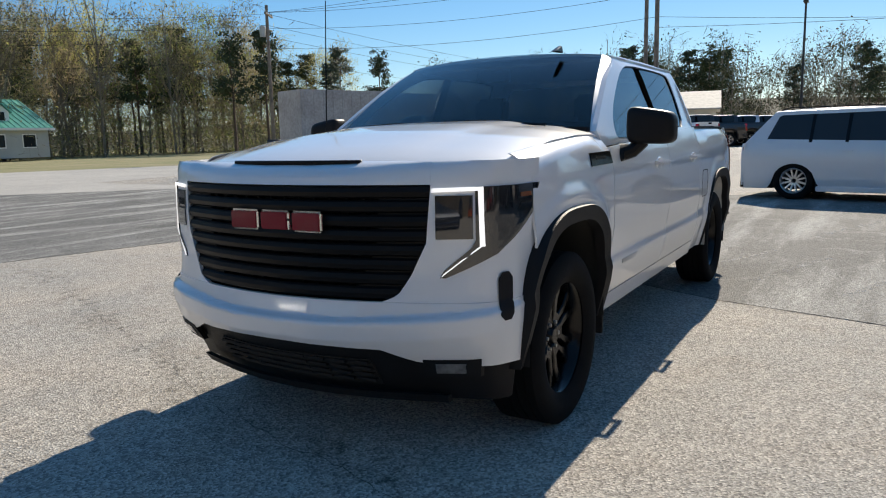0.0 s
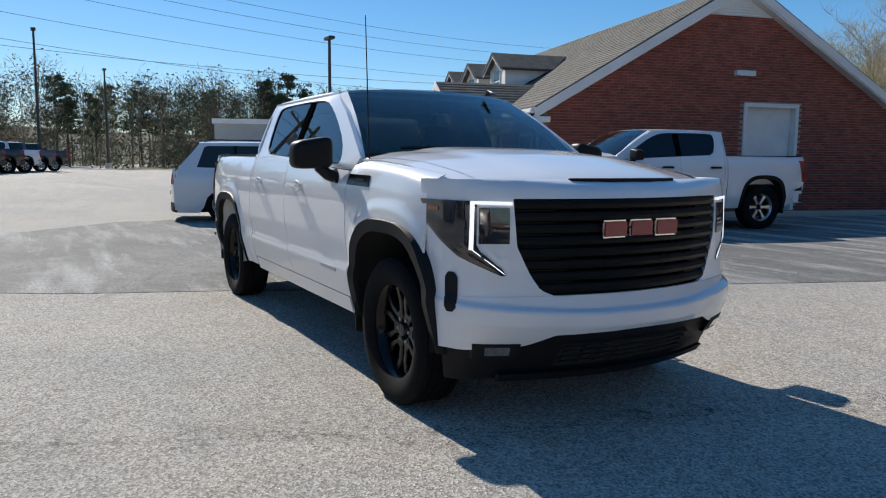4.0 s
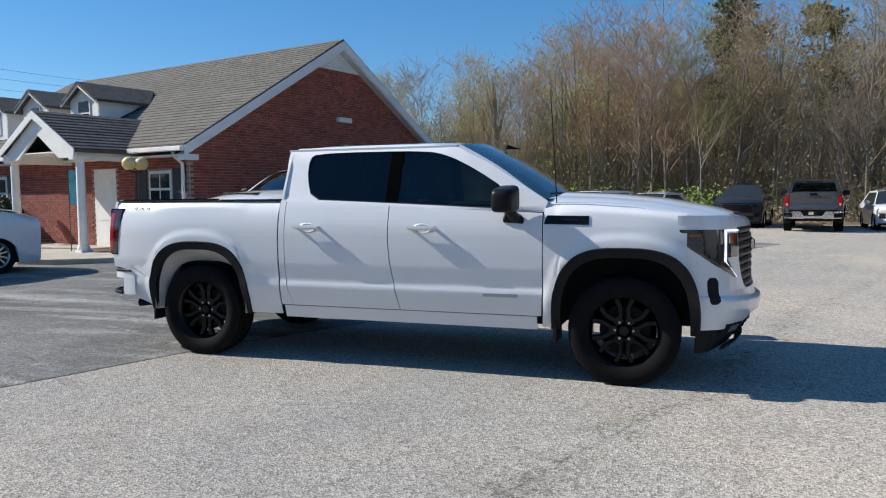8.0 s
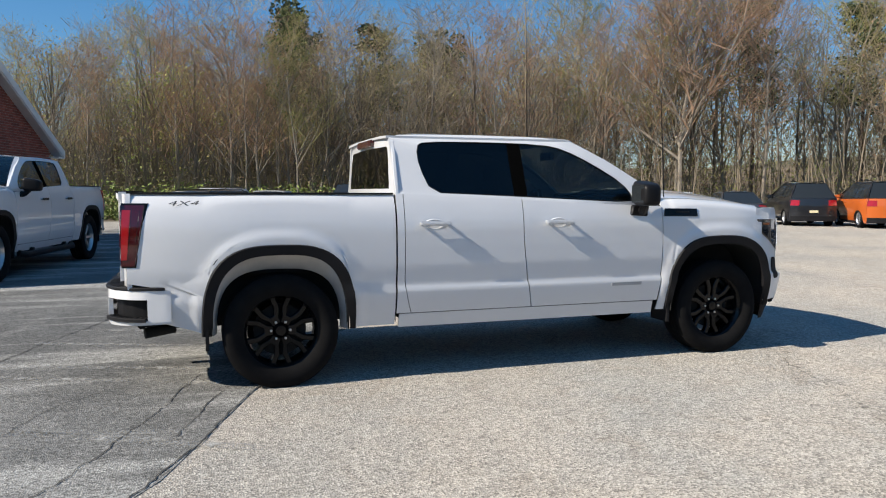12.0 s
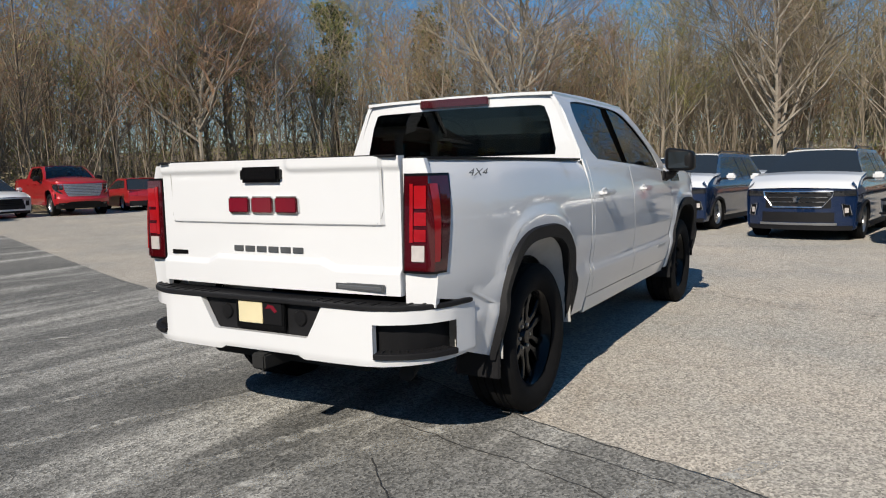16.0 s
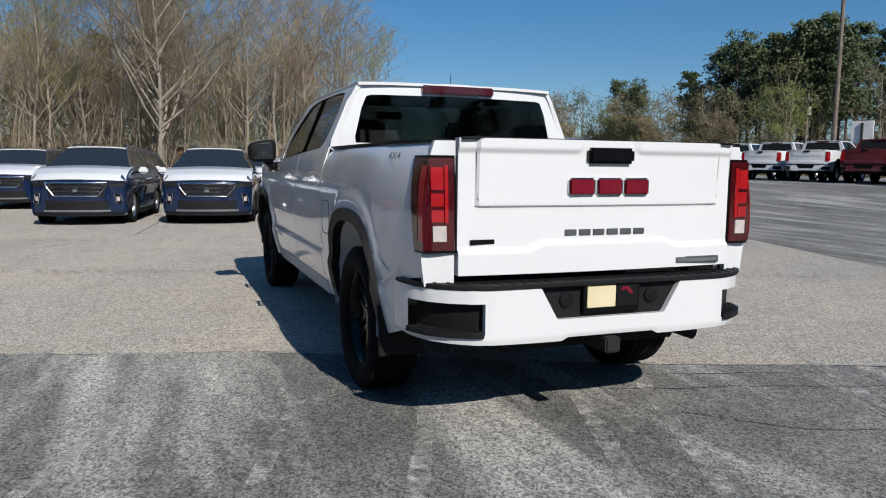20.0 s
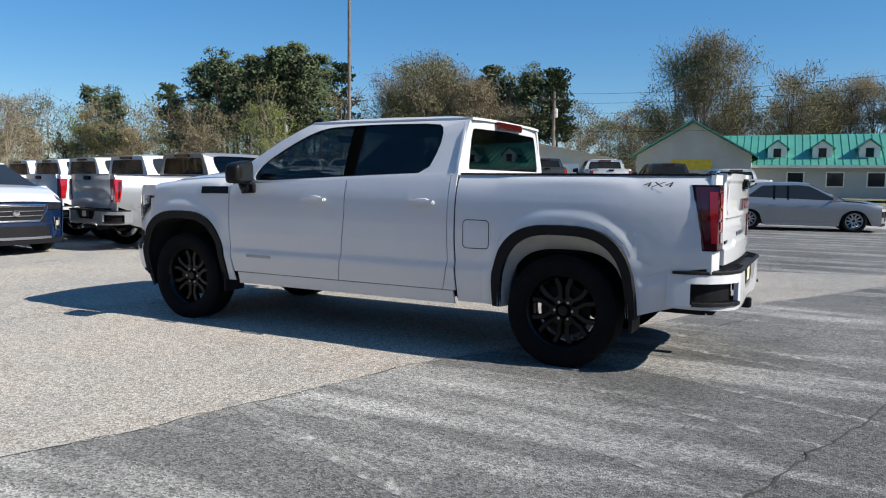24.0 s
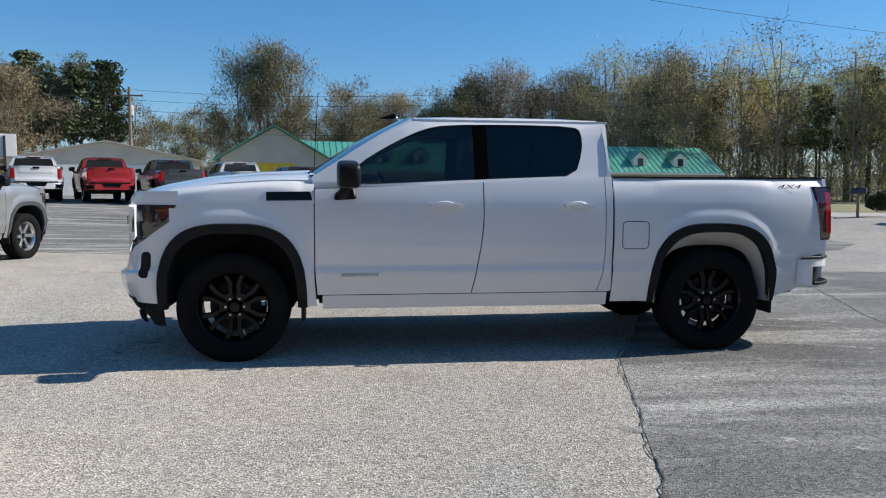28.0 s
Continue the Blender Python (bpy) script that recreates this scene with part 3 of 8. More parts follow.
def front(q, z, off=0.0):
    """A place on the truck's nose: q runs sideways round the corners."""
    a = abs(q)
    d = interp(z - 0.055 * max(0.0, min(1.0, (a - 0.25) / 0.75)) ** 1.4 * max(0.0, min(1.0, (z - 0.45) / 0.15)), DZ, DX)
    fade = max(0.0, min(1.0, (1.22 - a) / 0.42))
    x, y = interp(a, PQ, PX), interp(a, PQ, PY)
    nx, ny = (1.0, 0.0) if a < 0.6 else Vector((1.0, interp(a, [0.6, 0.92, 1.18], [0.35, 1.2, 6.0]))).normalized()
    x, y = x + (d * fade + off) * nx, y + (d * fade * 0.6 + off) * ny
    return (x, y if q >= 0 else -y, z)


def sheet(qL, qR, z0, z1, off, nq=10, nz=8):
    """A patch of the nose between two side limits that depend on z."""
    def f(u, v):
        z = lerp(z0, z1, v)
        return front(lerp(qL(z), qR(z), u), z, off)
    return grid(f, nq, nz)


SZ = [0.36, 0.44, 0.52, 0.585, 0.63, 0.675, 0.705, 0.74, 0.86, 1.0, 1.12, 1.19, 1.25, 1.30, 1.345, 1.39]
SY = [0.905, 0.928, 0.950, 0.966, 0.976, 0.982, 0.969, 0.973, 0.990, 0.992, 0.988, 0.980, 0.968, 0.955, 0.942, 0.925]


def bulge(x, z):
    """The pressed flare of the sheet metal round a wheel opening."""
    out = 0.0
    for xc in (1.8725, -1.8725):
        r = ((abs(x - xc) / 0.60) ** 2.6 + (max(0.0, z - 0.40) / 0.715) ** 2.6) ** (1 / 2.6)
        k = max(0.0, min(1.0, (1.05 - r) / 0.10))
        out = max(out, 0.014 * k * k * (3 - 2 * k))
    return out


def side_y(x, z):
    y = interp(z, SZ, SY) + bulge(x, z)
    if x > 2.0:
        y *= 1 - 0.035 * ((x - 2.0) / 0.4) ** 2
    if x < -2.0:
        y *= 1 - 0.085 * ((-x - 2.0) / 0.9) ** 2
    return y


def arch_z(x, xc, a=0.50, b=0.59):
    d = abs(x - xc) / a
    return 0.40 + b * (1 - d ** 2.5) ** 0.4 if d < 1 else 0.0


def belt(x):
    return 1.347 - 0.047 * x


def panel(xL, xR, zb, zt, nx, nz, roll=0.0):
    """A patch of the right flank; xL and xR depend on z, zb and zt on x."""
    def f(u, v):
        zm = lerp(0.5, 1.3, v)
        x = lerp(xL(zm), xR(zm), u)
        z = lerp(zb(x), zt(x), v)
        y = side_y(x, z)
        if roll and v > 0.86:
            k = (v - 0.86) / 0.14
            y -= roll * k * k
        return (x, -y, z)
    return grid(f, nx, nz)


def ring(outer, inner, fy, n=72):
    """A frame between two closed outlines that match corner by corner."""
    def dense(pts):
        out = []
        for (a, c) in zip(pts, pts[1:] + pts[:1]):
            k = max(1, n // len(pts))
            out += [(lerp(a[0], c[0], i / k), lerp(a[1], c[1], i / k)) for i in range(k)]
        return out
    A, B = dense(outer), dense(inner)
    m = len(A)
    v = [fy(*p) for p in A] + [fy(*p) for p in B]
    return v, [(i, (i + 1) % m, m + (i + 1) % m, m + i) for i in range(m)]


def tumble(x, z, off=0.0):
    """The cab's upper side, leaning inwards."""
    y = 0.938 - max(0.0, z - 1.33) * 0.40 - max(0, z - 1.76) ** 2 * 4.0
    if x > 0.5:
        y -= 0.02 * ((x - 0.5) / 0.7) ** 2
    return (x, -(y + off), z)


def pickup(name, m, body, label, group="", rim_mat=GLOSSBLK, kind="split", detail=2, trim=GRILLE, flare=PLASTIC, chrome=False, hd=False, cab2=True, stripe=None, glass=None):
    """A crew-cab pickup with its nose along +x and its wheels on z = 0."""
    t = thing(name, m, label, "pickup truck", group)
    hi = detail == 2
    g = 1.0 if hi else 0.5
    N = lambda k: max(3, int(k * g))
    both = lambda nm, vf, mt, par=t, lab="", sharp=35: [piece(nm, vf, mt, par, lab, sharp), piece(nm, flipped(vf), mt, par, lab, sharp)]
    glass_front, glass_side = (CLEAR, TINT) if hi or detail == 1 else (GLASS_DK, GLASS_DK)
    W = 1.8725
    # flanks
    ftop = lambda x: interp(x, [1.2, 1.6, 2.0, 2.3, 2.5], [1.372, 1.352, 1.322, 1.288, 1.25])
    low = lambda x, xc: max(arch_z(x, xc), 0.41 if x > -2.35 else interp(x, [-2.66, -2.40], [0.50, 0.42]))
    both("fender", shell(panel(lambda z: 1.278 - 0.10 * max(0, 0.7 - z) ** 1.2, lambda z: 2.31, lambda x: low(x, W), ftop, N(44), N(20), 0.075), (0, 0.012, 0)), body)
    fdoor = lambda z: 1.270 - 0.10 * max(0, 0.7 - z) ** 1.2
    seam = lambda z: 0.0 + 0.10 * max(0.0, (1.05 - z) / 0.6) ** 1.5
    rear_e = lambda z: -0.962 + 0.55 * max(0, 0.74 - z) ** 1.6
    both("front_door", shell(panel(lambda z: seam(z) + 0.004, fdoor, lambda x: 0.495, belt, N(22), N(40)), (0, 0.012, 0)), body)
    both("rear_door", shell(panel(rear_e, lambda z: seam(z) - 0.004, lambda x: 0.495, belt, N(22), N(40)), (0, 0.012, 0)), body)
    both("cab_corner", shell(panel(lambda z: -1.022, lambda z: rear_e(z) - 0.006, lambda x: 0.495, lambda x: belt(x) + 0.0, 6, N(40)), (0, 0.012, 0)), body)
    both("rocker_panel", shell(panel(lambda z: -1.0, lambda z: 1.22, lambda x: 0.385, lambda x: 0.489, N(10), 5), (0, 0.02, 0)), body)
    bed_top = 1.392
    both("bedside", shell(panel(lambda z: -2.885 if z > 0.73 else -2.645, lambda z: -1.036, lambda x: low(x, -W), lambda x: bed_top, N(60), N(22), 0.03), (0, 0.012, 0)), body)
    if hi:
        both("door_gap", shell(grid(lambda u, v: (-1.029 + 0.004 * u, -0.92, lerp(0.43, 1.385, v)), 1, 1), (0, 0.01, 0)), DARK)
    # greenhouse
    outer = [(-1.02, 1.60), (-1.022, 1.39), (-0.5, belt(-0.5)), (0.4, belt(0.4)), (1.27, belt(1.27) + 0.002), (1.30, 1.375), (1.05, 1.535), (0.82, 1.675), (0.52, 1.822), (0.28, 1.850), (-0.3, 1.858), (-0.95, 1.846), (-1.03, 1.815)]
    inner = [(-0.815, 1.60), (-0.735, 1.398), (-0.45, belt(-0.45) + 0.02), (0.4, belt(0.4) + 0.02), (0.99, belt(0.99) + 0.018), (1.035, 1.36), (0.95, 1.48), (0.70, 1.635), (0.45, 1.755), (0.25, 1.794), (-0.3, 1.802), (-0.76, 1.795), (-0.82, 1.755)]
    cut = lambda pts, k: [(lerp(a[0], c[0], k), lerp(a[1], c[1], k)) for i, a in enumerate(pts) for c in (pts[i - 1], pts[(i + 1) % len(pts)])]
    outer, inner = cut(outer, 0.04), cut(inner, 0.25)
    both("cab_frame", shell(ring(outer, inner, lambda x, z: tumble(x, z), 104), (0, 0.03, 0)), body, sharp=40)
    inset = [(lerp(x, 0.08, 0.012), lerp(z, 1.58, 0.035)) for x, z in inner]
    both("window_seal", shell(ring(inner, inset, lambda x, z: tumble(x, z, -0.006), 104), (0, 0.02, 0)), GRILLE)
    rw = [p for p in inset if p[0] < -0.1] + [(-0.055, 1.805), (-0.04, 1.375)]
    fw = [(0.055, 1.365), (0.065, 1.805)] + [p for p in inset if p[0] > 0.1]

    def pane(pts):
        c = (sum(p[0] for p in pts) / len(pts), sum(p[1] for p in pts) / len(pts))
        pts = sorted(pts, key=lambda p: math.atan2(p[1] - c[1], p[0] - c[0]))
        return [tumble(x, z, -0.012) for x, z in pts], [tuple(range(len(pts)))]
    both("rear_side_window", pane_of(shell(pane(rw), (0, 0.005, 0))), glass_side)
    both("front_side_window", pane_of(shell(pane(fw), (0, 0.005, 0))), TINT2 if hi else glass_side)
    both("pillar_cover", shell(grid(lambda u, v: tumble(lerp(-0.05, 0.06, u), lerp(1.355, 1.81, v), -0.008), 1, 6), (0, 0.02, 0)), PILLAR)
    # roof, windscreen, hood
    def roof(u, v):
        y = lerp(-1, 1, v)
        x = lerp(-1.045, 0.56 - 0.05 * y * y, u)
        edge = 1 - abs(y) ** 4
        end = 1 - 0.35 * max(0, (u - 0.75) / 0.25) ** 2 - 0.15 * max(0, (0.15 - u) / 0.15) ** 2
        return (x, y * 0.726, 1.836 + 0.05 * edge * end * min(1, 0.25 + u * 4))
    piece("roof", shell(grid(roof, N(16), N(20)), (0, 0, -0.02)), body, t)
    def screen(u, v):
        y = lerp(-1, 1, v)
        x0, z0, w0 = 1.40 - 0.14 * y * y, 1.395 - 0.02 * y * y, 0.845
        x1, z1, w1 = 0.585 - 0.05 * y * y, 1.842 + 0.035 * (1 - y * y), 0.675
        bulge = 0.02 * math.sin(math.pi * u)
        return (lerp(x0, x1, u) + bulge, y * lerp(w0, w1, u), lerp(z0, z1, u) + bulge)
    piece("windscreen", pane_of(shell(grid(screen, N(10), N(16)), (-0.004, 0, -0.004))), glass_front, t)
    for s in (-1, 1):
        piece("windscreen_pillar", shell(grid(lambda u, v: tuple(Vector(screen(u, 0.5 + s * 0.5)).lerp(Vector((lerp(1.29, 0.52, u), s * (-tumble(lerp(1.29, 0.52, u), lerp(1.372, 1.824, u))[1]), lerp(1.372, 1.824, u))), v)), 10, 3), (0, 0, -0.02)), body, t)
    def hood(u, v):
        y = lerp(-1, 1, v)
        Y = y * 0.885
        x = lerp(1.36 - 0.13 * y * y, 2.69 - 0.36 * Y * Y, u)
        z = interp(u, [0, 0.3, 0.6, 0.85, 0.95, 1.0], [1.432, 1.418, 1.382, 1.322, 1.288, 1.262])
        crown = 0.012 * (1 - y * y) + (0.022 * max(0, 1 - (abs(Y) / 0.52) ** 6) * (1 - 0.6 * u))
        drop = 0.055 * abs(y) ** 5 * (1 - 0.75 * u)
        return (x, Y, z + crown - drop - 0.02)
    piece("hood", shell(grid(hood, N(24), N(30)), (0, 0, -0.012)), body, t)
    piece("cowl", shell(grid(lambda u, v: (lerp(1.30, 1.42, u) - 0.13 * (2 * v - 1) ** 2, (2 * v - 1) * 0.84, lerp(1.385, 1.396, u)), 2, 10), (0, 0, -0.03)), PLASTIC, t)
    # cab back
    outer_r = [(-0.93, 1.30), (0.93, 1.30), (0.905, 1.45), (0.80, 1.70), (0.742, 1.80), (0.70, 1.838), (0, 1.852), (-0.70, 1.838), (-0.742, 1.80), (-0.80, 1.70), (-0.905, 1.45)]
    inner_r = [(-0.74, 1.43), (0.74, 1.43), (0.745, 1.47), (0.70, 1.66), (0.665, 1.745), (0.63, 1.757), (0, 1.765), (-0.63, 1.757), (-0.665, 1.745), (-0.70, 1.66), (-0.745, 1.47)]
    back_x = lambda y, z: (-1.048 + 0.03 * (y / 0.9) ** 2 + 0.05 * max(0, z - 1.5), y, z)
    piece("cab_back", shell(ring(outer_r, inner_r, back_x), (0.02, 0, 0)), body, t)
    piece("rear_window", pane_of(shell(([back_x(y, z) for y, z in inner_r], [tuple(range(len(inner_r)))]), (0.006, 0, 0))), TINT if hi or detail == 1 else GLASS_DK, t)
    piece("cab_back_lower", shell(grid(lambda u, v: (-1.045, lerp(-0.92, 0.92, u), lerp(0.5, 1.32, v)), 2, 2), (0.02, 0, 0)), body, t)
    piece("high_brake_light", box(-1.062, -1.02, -0.27, 0.27, 1.775, 1.835, 0.008), LENS_RED_DK, t)
    # bed
    piece("bed_floor", box(-2.84, -1.06, -0.80, 0.80, 0.82, 0.86), PLASTIC, t)
    both("bed_rail", shell(grid(lambda u, v: (lerp(-2.88, -1.04, u), -lerp(side_y(lerp(-2.88, -1.04, u), 1.39) - 0.012, 0.76, v), bed_top + 0.007), 8, 1), (0, 0, -0.012)), PLASTIC)
    both("bed_wall", box(-2.86, -1.05, -0.80, -0.765, 0.84, 1.385), body if not hi else PLASTIC)
    piece("bed_front_wall", box(-1.085, -1.055, -0.80, 0.80, 0.84, 1.39), PLASTIC, t)
    # tailgate
    step = lambda a: max(0.0, min(1.0, a)) ** 2 * (3 - 2 * max(0.0, min(1.0, a)))
    def gate_x(y, z):
        a = abs(y)
        x = -2.905 - 0.050 * (1 - (y / 0.95) ** 2)
        x -= 0.016 * step((z - 1.095) / 0.012) * step((0.672 - a) / 0.012)
        x -= 0.018 * step(((0.945 if a < 0.33 else interp(a, [0.33, 0.41, 0.8], [0.945, 0.912, 0.912])) - z) / 0.022)
        x -= 0.014 * step((z - 1.335) / 0.03) * step((a - 0.135 - 0.6 * max(0, 1.37 - z)) / 0.03)
        return x
    gate = lambda u, v: (gate_x(lerp(-0.752, 0.752, u), lerp(0.79, 1.405, v)), lerp(-0.752, 0.752, u), lerp(0.79, 1.405, v))
    tg = piece("tailgate", shell(grid(gate, 96 if hi else 20, 80 if hi else 16), (0.05, 0, 0)), body, t)
    if hi:
        path = [(-0.668, 1.39), (-0.668, 1.17), (-0.662, 1.135), (-0.645, 1.110), (-0.62, 1.098)] + [(-0.6 + 0.1 * k, 1.094) for k in range(13)] + [(0.62, 1.098), (0.645, 1.110), (0.662, 1.135), (0.668, 1.17), (0.668, 1.39)]
        piece("tailgate_seam", tube([(gate_x(y, z) + 0.0015, y, z) for y, z in path], 0.0024, n=5), PRIMER, tg)
        for y in (-0.15, 0.0, 0.15):
            em = piece("emblem", box(gate_x(y, 1.19) - 0.014, gate_x(y, 1.19), y - 0.071, y + 0.071, 1.148, 1.232, 0.010), CHROME, tg)
            piece("emblem_face", box(gate_x(y, 1.19) - 0.018, gate_x(y, 1.19) - 0.010, y - 0.064, y + 0.064, 1.155, 1.225, 0.004), EMBLEM, em, "dark red emblem face")
        for k in range(6):
            y = -0.19 + 0.076 * k
            piece("name_bar", box(gate_x(y, 0.975) - 0.006, gate_x(y, 0.975) + 0.002, y - 0.031, y + 0.031, 0.961, 0.990, 0.002), BADGE, tg)
        piece("dealer_badge", box(gate_x(0.634, 0.94) - 0.006, gate_x(0.634, 0.94) + 0.002, 0.574, 0.694, 0.929, 0.951, 0.002), GLOSSBLK, tg)
        bd = piece("trim_badge", box(gate_x(-0.545, 0.82) - 0.007, gate_x(-0.545, 0.82) + 0.004, -0.68, -0.41, 0.804, 0.840, 0.003), BADGE, tg)
        piece("badge_bar", box(gate_x(-0.545, 0.82) - 0.010, gate_x(-0.545, 0.82), -0.665, -0.425, 0.814, 0.830, 0.002), ALLOY, bd)
    piece("tailgate_cap", box(-2.962, -2.87, -0.745, 0.745, 1.398, 1.410, 0.004), PLASTIC, tg)
    piece("tailgate_handle", box(-3.004, -2.95, -0.125, 0.125, 1.298, 1.372, 0.014), GLOSSBLK, tg)
    for s in (-1, 1):
        # corner posts and lamps
        piece("corner_post", shell(grid(lambda u, v: (lerp(-2.885, -2.915, u), s * lerp(side_y(-2.885, lerp(0.74, 1.392, v)), 0.762, u ** 0.8), lerp(0.74, 1.392, v)), 6, 10), (0.03, 0, 0)), body, t)
        def lamp(u, v):
            z = lerp(0.905, 1.315, v)
            lean = lerp(0.0, 0.03, v)
            if u < 0.45:
                k = u / 0.45
                return (-2.932 + 0.008 * k + lean * 0.3, s * lerp(0.768, 0.885, k) * (1 + 0.01 * v), z)
            k = (u - 0.45) / 0.55
            x = lerp(-2.924, -2.835 + 0.06 * v, k) + lean * 0.3
            return (x, s * (side_y(x, z) + 0.008), z)
        if hi:
            def rim_of(u, v):
                p = lamp(max(0.0, min(1.0, u * 1.08 - 0.04)), v)
                return (p[0] + 0.004 - (0.016 if u > 0.97 else 0) * -1, p[1] - s * 0.006, lerp(0.893, 1.327, v))
            piece("lamp_bezel", shell(grid(rim_of, 16, 6), (0.02, -s * 0.02, 0)), GLOSSBLK, t)
        tl = piece("tail_light", shell(grid(lamp, 14, 10), (0.015, -s * 0.015, 0)), LENS_RED_DK if hi else LENS_RED, t)
        if detail:
            def cell(u0, u1, v0, v1, o=0.005):
                return shell(grid(lambda u, v: (lambda p: (p[0] - o, p[1] + s * o * (0.2 if lerp(u0, u1, u) < 0.45 else 1), p[2]))(lamp(lerp(u0, u1, u), lerp(v0, v1, v))), 8, 4), (0.004, -s * 0.003, 0))
            piece("reverse_lens", cell(0.14, 0.38, 0.10, 0.27, 0.006), LENS_WHITE, tl)
            piece("brake_lens", cell(0.10, 0.16, 0.30, 0.92, 0.006), LENS_RED, tl)
            piece("brake_lens", cell(0.18, 0.40, 0.66, 0.90, 0.006), LENS_RED, tl)
            piece("brake_lens", cell(0.18, 0.40, 0.48, 0.62, 0.004), LENS_RED, tl)
            piece("brake_lens", cell(0.18, 0.40, 0.31, 0.44, 0.006), LENS_RED, tl)
            piece("side_lens", cell(0.50, 0.70, 0.10, 0.92, 0.003), LENS_RED, tl)
            piece("side_marker", cell(0.74, 0.92, 0.12, 0.90, 0.002), LENS_RED_DK, tl)
    # rear bumper
    bp = thing_part("rear_bumper", t)
    lowm = CHROME if chrome else body
    BQ = [0, 0.45, 0.60, 0.67, 0.76, 0.84, 0.92, 1.0]
    BX = [-3.038, -3.042, -3.040, -3.022, -2.965, -2.89, -2.79, -2.64]
    BY = [0, 0.45, 0.61, 0.70, 0.80, 0.875, 0.925, 0.945]

    def plan(q, z, off=0.0):
        a = abs(q)
        x, y = interp(a, BQ, BX), interp(a, BQ, BY)
        e = 0.01
        d = Vector((interp(min(a + e, 1), BQ, BX) - interp(max(a - e, 0), BQ, BX), interp(min(a + e, 1), BQ, BY) - interp(max(a - e, 0), BQ, BY))).normalized()
        x, y = x - d.y * off, y + d.x * off
        return (x, math.copysign(y, q), z)

    def skin(q0, q1, z0, z1, off=0.0, nq=12, nz=4):
        """A patch of the rear bumper; its lower and upper edges depend on q."""
        f0 = z0 if callable(z0) else (lambda q: z0)
        f1 = z1 if callable(z1) else (lambda q: z1)
        return grid(lambda u, v: (lambda q: plan(q, lerp(f0(q), f1(q), v), off - 0.012 * max(0, 0.5 - v) * (1 if z0 is low_b else 0)))(lerp(q0, q1, u)), nq, nz)
    low_b = lambda q: 0.478 + 0.025 * abs(q) ** 3 + 0.016 * (abs(q) < 0.26)
    notch = lambda q: interp(abs(q), [0, 0.295, 0.385, 1], [0.582, 0.582, 0.735, 0.735])
    outer_skin = [skin(-1, 1, low_b, 0.53, 0, 60 if hi else 24, 4 if hi else 1)]
    for s in (-1, 1):
        outer_skin += [skin(s * 0.39, s * 0.635, 0.53, 0.735, 0, 14, 6), skin(s * 0.635, s * 1.0, 0.672, 0.735, 0, 16, 2), skin(s * 0.935, s * 1.0, 0.53, 0.672, 0, 4, 4), skin(s * 0.0001, s * 0.39, 0.53, notch, 0, 39, 4)]
    piece("bumper_bar", join(*[shell(q, (0.03, 0, 0)) for q in outer_skin]), lowm, bp, sharp=40)
    piece("bumper_step", prism([plan(-1 + 2 * k / 40, 0, 0.010)[:2] for k in range(41)] + [(-2.88, 0.76), (-2.88, -0.76)], "z", 0.734, 0.757, 0.005), PLASTIC, bp)
    if hi:
        for s in (-1, 1):
            for k in range(9):
                q = s * (0.33 + 0.06 * k)
                piece("step_rib", box(plan(q, 0)[0] + 0.012, plan(q, 0)[0] + 0.075, plan(q, 0)[1] - 0.006, plan(q, 0)[1] + 0.006, 0.756, 0.761), PLASTIC, bp)
    piece("plate_recess", prism([(-0.40, 0.737), (0.40, 0.737), (0.305, 0.57), (-0.305, 0.57)], "x", -3.005, -2.95, 0.004), PLASTIC, bp)
    for s in (-1, 1):
        piece("corner_step", shell(skin(s * 0.625, s * 0.945, 0.52, 0.68, -0.055, 12, 3), (0.03, -s * 0.03, 0)), SATIN, bp)
        pad = piece("step_pad", prism([plan(s * (0.64 + 0.29 * k / 10), 0, 0.018)[:2] for k in range(11)] + [plan(s * (0.93 - 0.29 * k / 10), 0, -0.06)[:2] for k in range(11)], "z", 0.520, 0.546, 0.003), PLASTIC, bp)
        if hi:
            for k in range(9):
                p, r = Vector(plan(s * (0.665 + 0.03 * k), 0.546, -0.006)), Vector(plan(s * (0.665 + 0.03 * k), 0.546, -0.05))
                piece("pad_rib", tube([p, r], 0.006, n=4), PLASTIC, pad)
    if detail:
        pl = piece("plate_frame", box(-3.030, -3.012, -0.156, 0.156, 0.595, 0.752, 0.004), GLOSSBLK, bp)
        piece("dealer_plate", box(-3.0345, -3.029, -0.02, 0.135, 0.625, 0.728, 0.002), PLATE_Y, pl, "cream blank plate insert")
        piece("dealer_patch", box(-3.0345, -3.029, -0.142, -0.024, 0.625, 0.728, 0.002), SATIN, pl)
        for y in (0.235, -0.235):
            piece("recess_socket", moved(lathe([(0.001, 0.012), (0.022, 0.012), (0.034, 0.010), (0.038, 0.0)], 16), Matrix.Translation((-3.006, y, 0.665)) @ Matrix.Rotation(-math.pi / 2, 4, "Y")), SATIN, bp)
        for y in (-0.08, 0.08):
            piece("plate_lamp", box(-3.022, -3.0, y - 0.022, y + 0.022, 0.715, 0.732, 0.003), LENS_WHITE, bp)
        piece("red_flourish", prism([(-0.115, 0.692), (-0.09, 0.718), (-0.06, 0.722), (-0.042, 0.70), (-0.075, 0.705), (-0.10, 0.682)], "x", -3.037, -3.033), EMBLEM, pl)
        piece("tow_receiver", join(box(-3.06, -2.8, -0.042, 0.042, 0.405, 0.480, 0.008)), DARK, t)
        piece("hitch_bar", box(-2.86, -2.80, -0.5, 0.5, 0.40, 0.46, 0.01), DARK, t)
